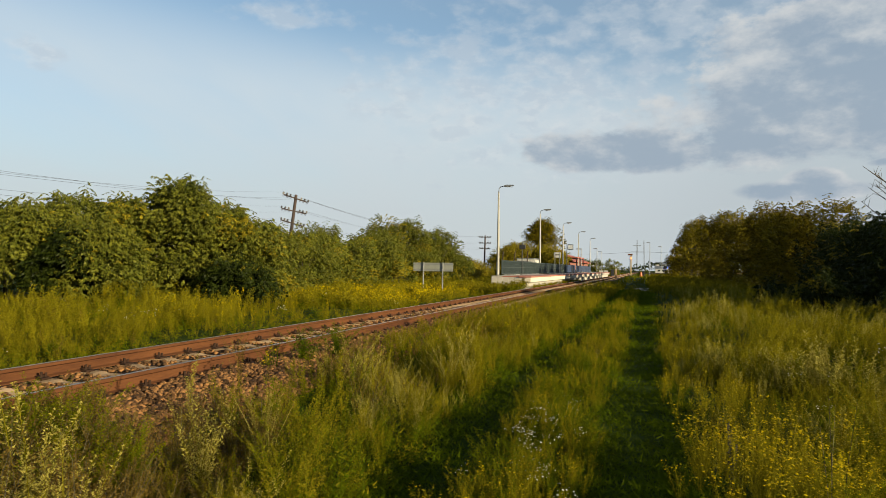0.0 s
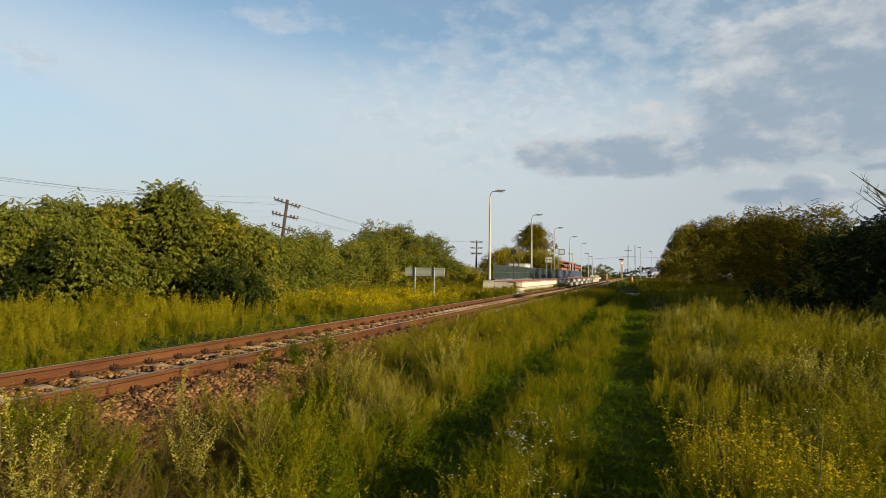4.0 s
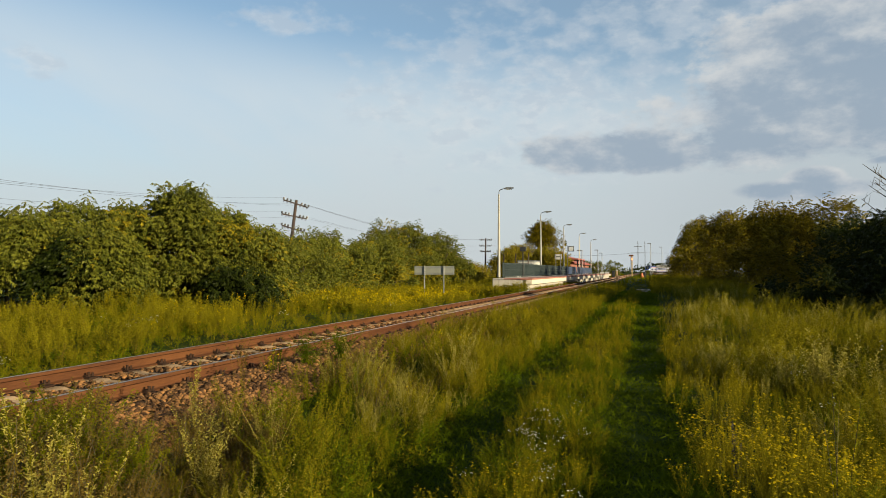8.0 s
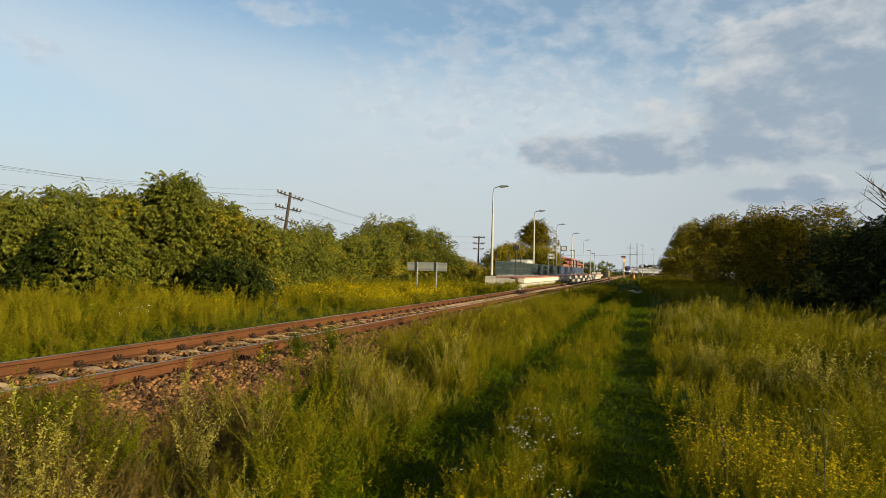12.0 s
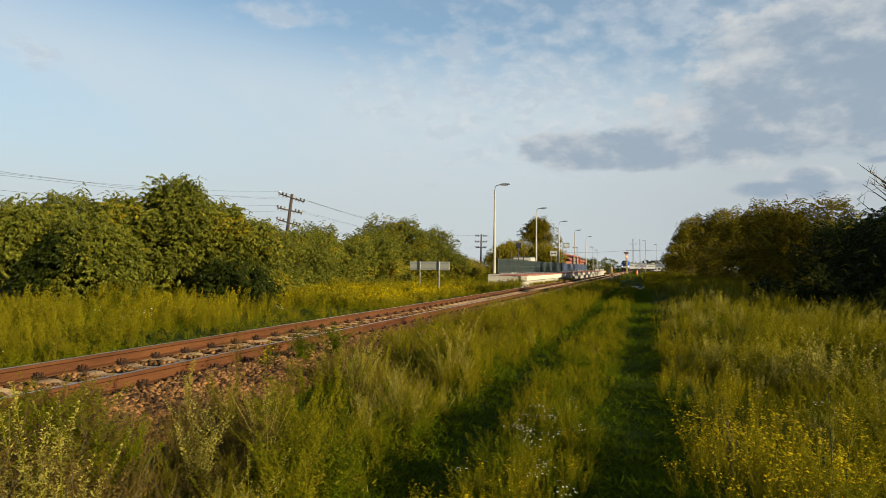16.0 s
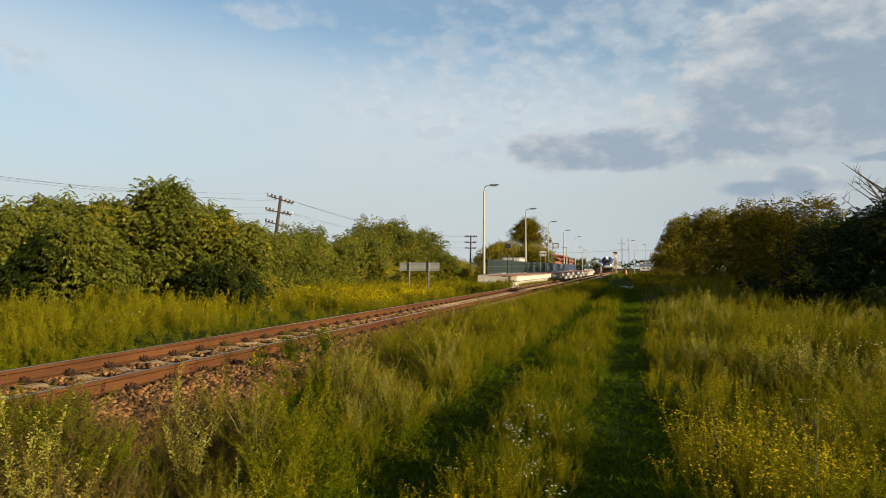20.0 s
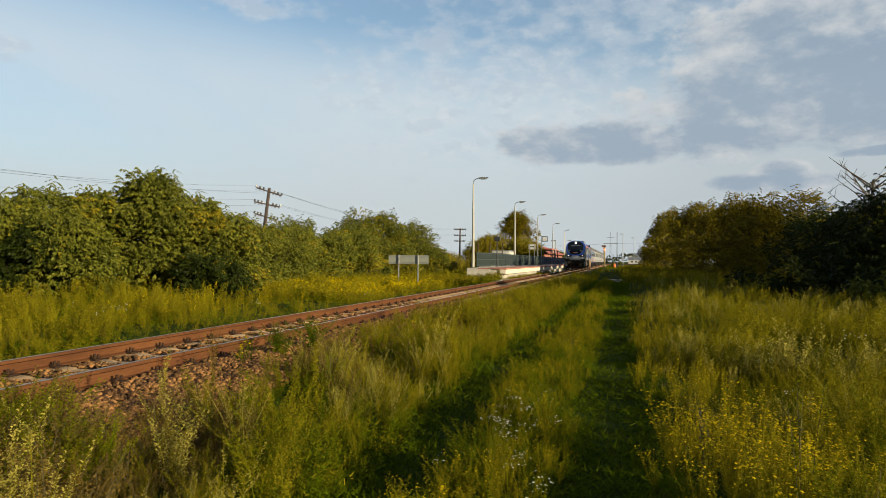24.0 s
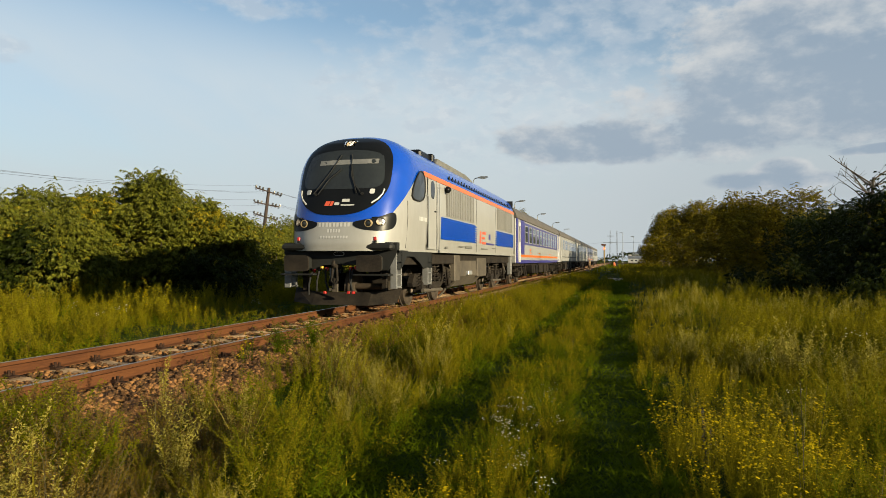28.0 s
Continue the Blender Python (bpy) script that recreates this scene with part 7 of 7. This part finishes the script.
def build_coach(blue):
    """An express coach: blue window band (first kind) or plain off-white (second kind)."""
    lab = "white and violet-blue passenger coach with orange stripe and grey roof" if blue else "off-white passenger coach with a row of windows and grey roof"
    C = tagged(empty("passenger_coach"), lab, "railway coach", "coaches of the train")
    y0, y1, w = 0.0, COACH_L, 1.41
    band = P_COACHGREY if blue else P_COACHWHITE
    n, pitch = 11, 1.72
    first = 3.1
    shell = part("body", Geo().box(-w, w, y0, y1, 1.06, 3.32, 0.05), P_COACHWHITE, C)
    # curved roof
    rp = [(1.43, 3.30), (1.40, 3.50), (1.25, 3.75), (0.95, 3.95), (0.5, 4.05), (0.0, 4.08)]
    rp = rp + [(-x, z) for x, z in rp[-2::-1]]
    roof = part("roof", Geo().prism(rp, y0 - 0.02, y1 + 0.02, "y"), P_ROOF, C, smooth=True)
    for k in range(8):
        part("roof_vent", Geo().box(-0.22, 0.22, 2.0 + k * 2.8, 2.5 + k * 2.8, 4.02, 4.14, 0.03), P_ROOF, roof)
    for s in (-1, 1):
        x = s * w
        a = lambda y0, y1, z0, z1, th, mat, name, par=C, lb="": part(name, side_panel(y0, y1, z0, z1, x, s * th), mat, par, lb)
        if blue:
            a(1.9, y1 - 1.9, 2.05, 3.20, 0.006, P_COACHGREY, "window_band", lb="dark blue-grey window band")
            a(0.02, 0.62, 1.08, 3.30, 0.007, P_COACHBLUE, "end_panel", lb="violet-blue end panel")
            a(1.50, 2.9, 1.52, 3.28, 0.007, P_COACHBLUE, "blue_panel")
            a(y1 - 0.62, y1 - 0.02, 1.08, 3.30, 0.007, P_COACHBLUE, "end_panel")
            a(1.55, y1 - 1.55, 1.38, 1.50, 0.006, P_ORANGE, "stripe", lb="orange stripe")
            a(0.64, y1 - 0.64, 1.06, 1.22, 0.008, P_COACHBLUE, "sill", lb="blue sill")
        else:
            a(0.64, y1 - 0.64, 1.06, 1.18, 0.008, P_SKIRT, "sill")
            a(1.9, y1 - 1.9, 1.50, 1.56, 0.006, P_SKIRT, "stripe")
        part("gutter", Geo().tube([(s * 1.435, y0, 3.31), (s * 1.435, y1, 3.31)], 0.02, 4), P_ROOF, C)
        for yd in (0.72, y1 - 1.48):
            d = a(yd, yd + 0.76, 1.12, 3.14, 0.016, P_WHITE if blue else P_COACHWHITE, "door")
            part("door_window", side_panel(yd + 0.24, yd + 0.56, 2.15, 2.95, x + s * 0.016, s * 0.005), P_COACHGLASS, d)
            part("door_handle", Geo().tube([(x + s * .02, yd + 0.08, 1.3), (x + s * .07, yd + 0.08, 1.35), (x + s * .07, yd + 0.08, 2.1), (x + s * .02, yd + 0.08, 2.15)], 0.015, 5), P_ALU, d)
            part("step", Geo().box(min(s * 1.1, s * 1.42), max(s * 1.1, s * 1.42), yd, yd + 0.76, 0.62, 0.66).box(min(s * 1.2, s * 1.42), max(s * 1.2, s * 1.42), yd, yd + 0.76, 0.85, 0.88), P_UNDER, C)
        for i in range(n):
            yy = first + i * pitch
            wn = a(yy, yy + 1.12, 2.14, 3.08, 0.020, P_ALU, "window", lb="aluminium-framed coach window")
            part("pane", side_panel(yy + 0.06, yy + 1.06, 2.20, 2.70, x + s * 0.020, s * 0.004), P_COACHGLASS, wn)
            part("pane", side_panel(yy + 0.06, yy + 1.06, 2.75, 3.02, x + s * 0.020, s * 0.004), P_COACHGLASS, wn)
        bars(C, ((5.2, 5.9, 1.60, 1.66), (5.2, 5.6, 1.74, 1.86), (9.4, 10.4, 1.62, 1.67), (16.0, 17.0, 1.62, 1.67)), x, mat=P_ORANGE if blue else P_SKIRT, facing=s)
    part("gangway", Geo().box(-0.55, 0.55, -0.45, 0.0, 1.15, 3.45, 0.06).box(-0.55, 0.55, y1, y1 + 0.35, 1.15, 3.45, 0.06), P_RUBBER, C, "black rubber gangway")
    part("underframe", Geo().box(-1.25, 1.25, 0.2, y1 - 0.2, 0.92, 1.08, 0.01), P_UNDER, C)
    for s in (-1, 1):
        for yb, ln in ((7.2, 1.6), (9.3, 0.9), (11.0, 2.0), (14.0, 1.4), (16.0, 0.8)):
            part("underfloor_box", Geo().box(min(s * 0.7, s * 1.28), max(s * 0.7, s * 1.28), yb, yb + ln, 0.42, 0.92, 0.03), P_UNDER, C)
        for yy in (-0.45, y1 - 0.15):
            part("buffer", Geo().tube([(s * 0.875, yy, 1.06), (s * 0.875, yy + 0.6, 1.06)], 0.12, 10), P_UNDER, C)
    sets = []
    for yc in (3.1, y1 - 3.1):
        bogie(C, yc, 2.5, 0.46, False)
        for k in (-1.25, 1.25):
            sets.append(wheelset(C, yc + k, 0.46))
    return C, sets


LOCO, LOCO_SETS = build_loco()
COACH_A, _ = build_coach(True)
COACH_B, _ = build_coach(False)
COACHES = [COACH_A, COACH_B, copy_thing(COACH_B, pose(0, 0, 0)), copy_thing(COACH_A, pose(0, 0, 0)), copy_thing(COACH_B, pose(0, 0, 0))]


# ------------------------------------------------------------------ sleepers, fastenings, ballast (small pieces last)
def sleeper_geo():
    g = Geo()
    prof = [(-1.30, -0.30, 0.13), (-1.29, -0.175, 0.11), (-0.50, -0.178, 0.12), (-0.40, -0.200, 0.115), (0.40, -0.200, 0.115), (0.50, -0.178, 0.12), (1.29, -0.175, 0.11), (1.30, -0.30, 0.13)]
    v = [(x, -w, z) for x, z, w in prof] + [(x, w, z) for x, z, w in prof]
    f = [(i, i + 1, i + 9, i + 8) for i in range(7)]
    v += [(x, -0.15, -0.36) for x, z, w in prof] + [(x, 0.15, -0.36) for x, z, w in prof]
    f += [(i, 16 + i, 17 + i, i + 1) for i in range(7)] + [(8 + i, 9 + i, 25 + i, 24 + i) for i in range(7)]
    return g.add(v, f)


def clip_geo(s):
    """Fastening at one rail seat: plate, two bolts with spring clips."""
    g = Geo()
    x0 = s * 0.7535
    for k in (-1, 1):
        x = x0 + k * 0.11
        g.box(x - 0.055, x + 0.055, -0.075, 0.075, -0.176, -0.152, 0.004)
        g.box(x - 0.03 - k * 0.035, x + 0.03 - k * 0.035, -0.055, 0.055, -0.152, -0.128, 0.006)
        g.tube([(x, -0.03, -0.15), (x, -0.03, -0.085)], 0.017, 6)
        g.tube([(x, 0.035, -0.15), (x, 0.035, -0.10)], 0.015, 6)
    return g


def lay_track():
    sm = sleeper_geo().mesh("sleeper", M_SLEEPER)
    cm = {s: clip_geo(s).mesh("rail_fastening", M_CLIP) for s in (-1, 1)}
    far_s, far_c = Geo(), Geo()
    sg, cg = sleeper_geo(), [clip_geo(s) for s in (-1, 1)]
    for i in range(-6, 430):
        y = SLEEPER_Y0 + i * SLEEPER_STEP
        jit = random.uniform(-0.012, 0.012)
        if i < 95:
            ob = new("sleeper", sm)
            ob.parent = TRACK
            ob.matrix_basis = pose(random.uniform(-0.015, 0.015), y + jit, random.uniform(-0.006, 0.002), 0, 0, random.uniform(-0.6, 0.6))
            for s in (-1, 1):
                c = new("rail_fastening", cm[s])
                c.parent = TRACK
                c.matrix_basis = pose(0, y + jit, 0)
        else:
            m = Matrix.Translation((bend(y), y, 0))
            far_s.add(sg.v, sg.f, 0, m)
            if i < 200:
                for c in cg:
                    far_c.add(c.v, c.f, 0, m)
    for nm, g, mt in (("far_sleepers", far_s, M_SLEEPER), ("far_fastenings", far_c, M_CLIP)):
        ob = new(nm, g.mesh(nm, mt))
        ob.parent = TRACK
        ob["kind"] = "stuff"


def stone_shapes(n=9):
    out = []
    for _ in range(n):
        v = np.array([(1, 0, 0), (-1, 0, 0), (0, 1, 0), (0, -1, 0), (0, 0, 1), (0, 0, -1), (0.7, 0.7, 0.6), (-0.7, 0.6, 0.6), (0.6, -0.7, 0.65), (-0.65, -0.6, 0.6)], float)
        v *= RNG.uniform(0.55, 1.3, (len(v), 1)) * np.array([1, RNG.uniform(0.6, 0.95), RNG.uniform(0.5, 0.8)])
        t = [(4, 6, 7), (4, 7, 9), (4, 9, 8), (4, 8, 6), (6, 0, 2), (6, 2, 7), (7, 2, 1), (7, 1, 9), (9, 1, 3), (9, 3, 8), (8, 3, 0), (8, 0, 6), (5, 2, 0), (5, 1, 2), (5, 3, 1), (5, 0, 3)]
        out.append((v, np.array(t), np.zeros(len(t), int)))
    return out


def spread_ballast():
    shapes = stone_shapes()
    meshes = [bulk_mesh("ballast_stone", v, t, [M_STONE]) for v, t, _ in shapes]

    def top(x, y):
        ax = abs(x)
        base = float(rise(x, y))
        return max(base, -0.205 if ax < 0.9 else -0.165 if ax < 1.45 else -0.165 - (ax - 1.45) * 0.42)

    def free(x, y):
        k = (y - SLEEPER_Y0) / SLEEPER_STEP
        d = abs(k - round(k)) * SLEEPER_STEP
        return d > 0.16 or abs(x) > 1.0

    n = 0
    while n < 290:
        x, y = (RNG.uniform(0.85, 2.1), RNG.uniform(4.2, 10)) if n % 3 else (RNG.uniform(-0.65, 0.65), RNG.uniform(6, 10))
        if not free(x, y):
            continue
        ob = new("ballast_stone", meshes[n % len(meshes)])
        ob.parent = TRACK
        s = RNG.uniform(0.026, 0.05)
        ob.matrix_basis = pose(x, y, top(x, y) + s * 0.45, RNG.uniform(-40, 40), RNG.uniform(-40, 40), RNG.uniform(0, 360)) @ Matrix.Diagonal((s, s, s, 1))
        n += 1
    B = []
    for sh in shapes:
        m = 2700
        y = 3.8 * (22 / 3.8) ** RNG.uniform(0, 1, m)
        x = np.where(RNG.uniform(0, 1, m) < 0.62, RNG.uniform(0.8, 2.3, m), RNG.uniform(-1.6, 0.8, m))
        k = (y - SLEEPER_Y0) / SLEEPER_STEP
        ok = ((np.abs(k - np.round(k)) * SLEEPER_STEP > 0.15) | (np.abs(x) > 1.02)) & (np.abs(np.abs(x) - 0.7535) > 0.10)
        x, y = x[ok], y[ok]
        m = len(x)
        ax = np.abs(x)
        z = np.maximum(rise(x, y), np.where(ax < 0.9, -0.205, np.where(ax < 1.45, -0.168, -0.168 - (ax - 1.45) * 0.42)))
        s = RNG.uniform(0.020, 0.047, m) * (1 + np.clip((y - 14) / 40, 0, 0.8))
        B.append((sh, x, y, z + s * 0.3, RNG.uniform(0, 6.28, m), s, RNG.uniform(0, 0.5, m), RNG.uniform(0, 6.28, m)))
    V, T, M = scatter(B)
    tagged(new("ballast_gravel", bulk_mesh("ballast_gravel", V, T, [M_STONE], M)), "reddish-brown crushed ballast stones of the track bed", "gravel", kind="stuff")


lay_track()
spread_ballast()


# ------------------------------------------------------------------ moving things
SPEED, END_Y, FULL_AT, PULL = 21.6, 14.2, 19.0, 1.05


def on_line(s, length, pivots):
    """Pose of a vehicle whose front stands at s along the line."""
    a, b = s + pivots[0], s + pivots[1]
    pa, pb = Vector((bend(a), a, 0)), Vector((bend(b), b, 0))
    turn = math.atan2(-(pb.x - pa.x), pb.y - pa.y)
    o = pa - (pb - pa).normalized() * pivots[0]
    return Matrix.Translation(o) @ Matrix.Rotation(turn, 4, "Z")


def ahead(t):
    """Place of the train's front along the line: it gathers speed round the curve, then runs evenly."""
    back = max(0.0, FULL_AT - t)
    return END_Y + SPEED * (28 - t) - 0.5 * PULL * back * back


def motions():
    times = [i * 0.5 for i in range(57)]
    walk(LOCO, [(t, on_line(ahead(t), 18, (4.5, 14.4))) for t in times])
    at = 18.75
    for c in COACHES:
        walk(c, [(t, on_line(ahead(t) + at, COACH_L, (3.1, COACH_L - 3.1))) for t in times])
        at += COACH_L + 0.85
    # wheels roll: one row a frame keeps each turn under a quarter
    start = ahead(0.0)
    for ws in LOCO_SETS:
        base = ws.matrix_basis.copy()
        walk(ws, [(i / FPS, base @ Matrix.Rotation((start - ahead(i / FPS)) / 0.5, 4, "X")) for i in range(28 * FPS + 1)])


motions()
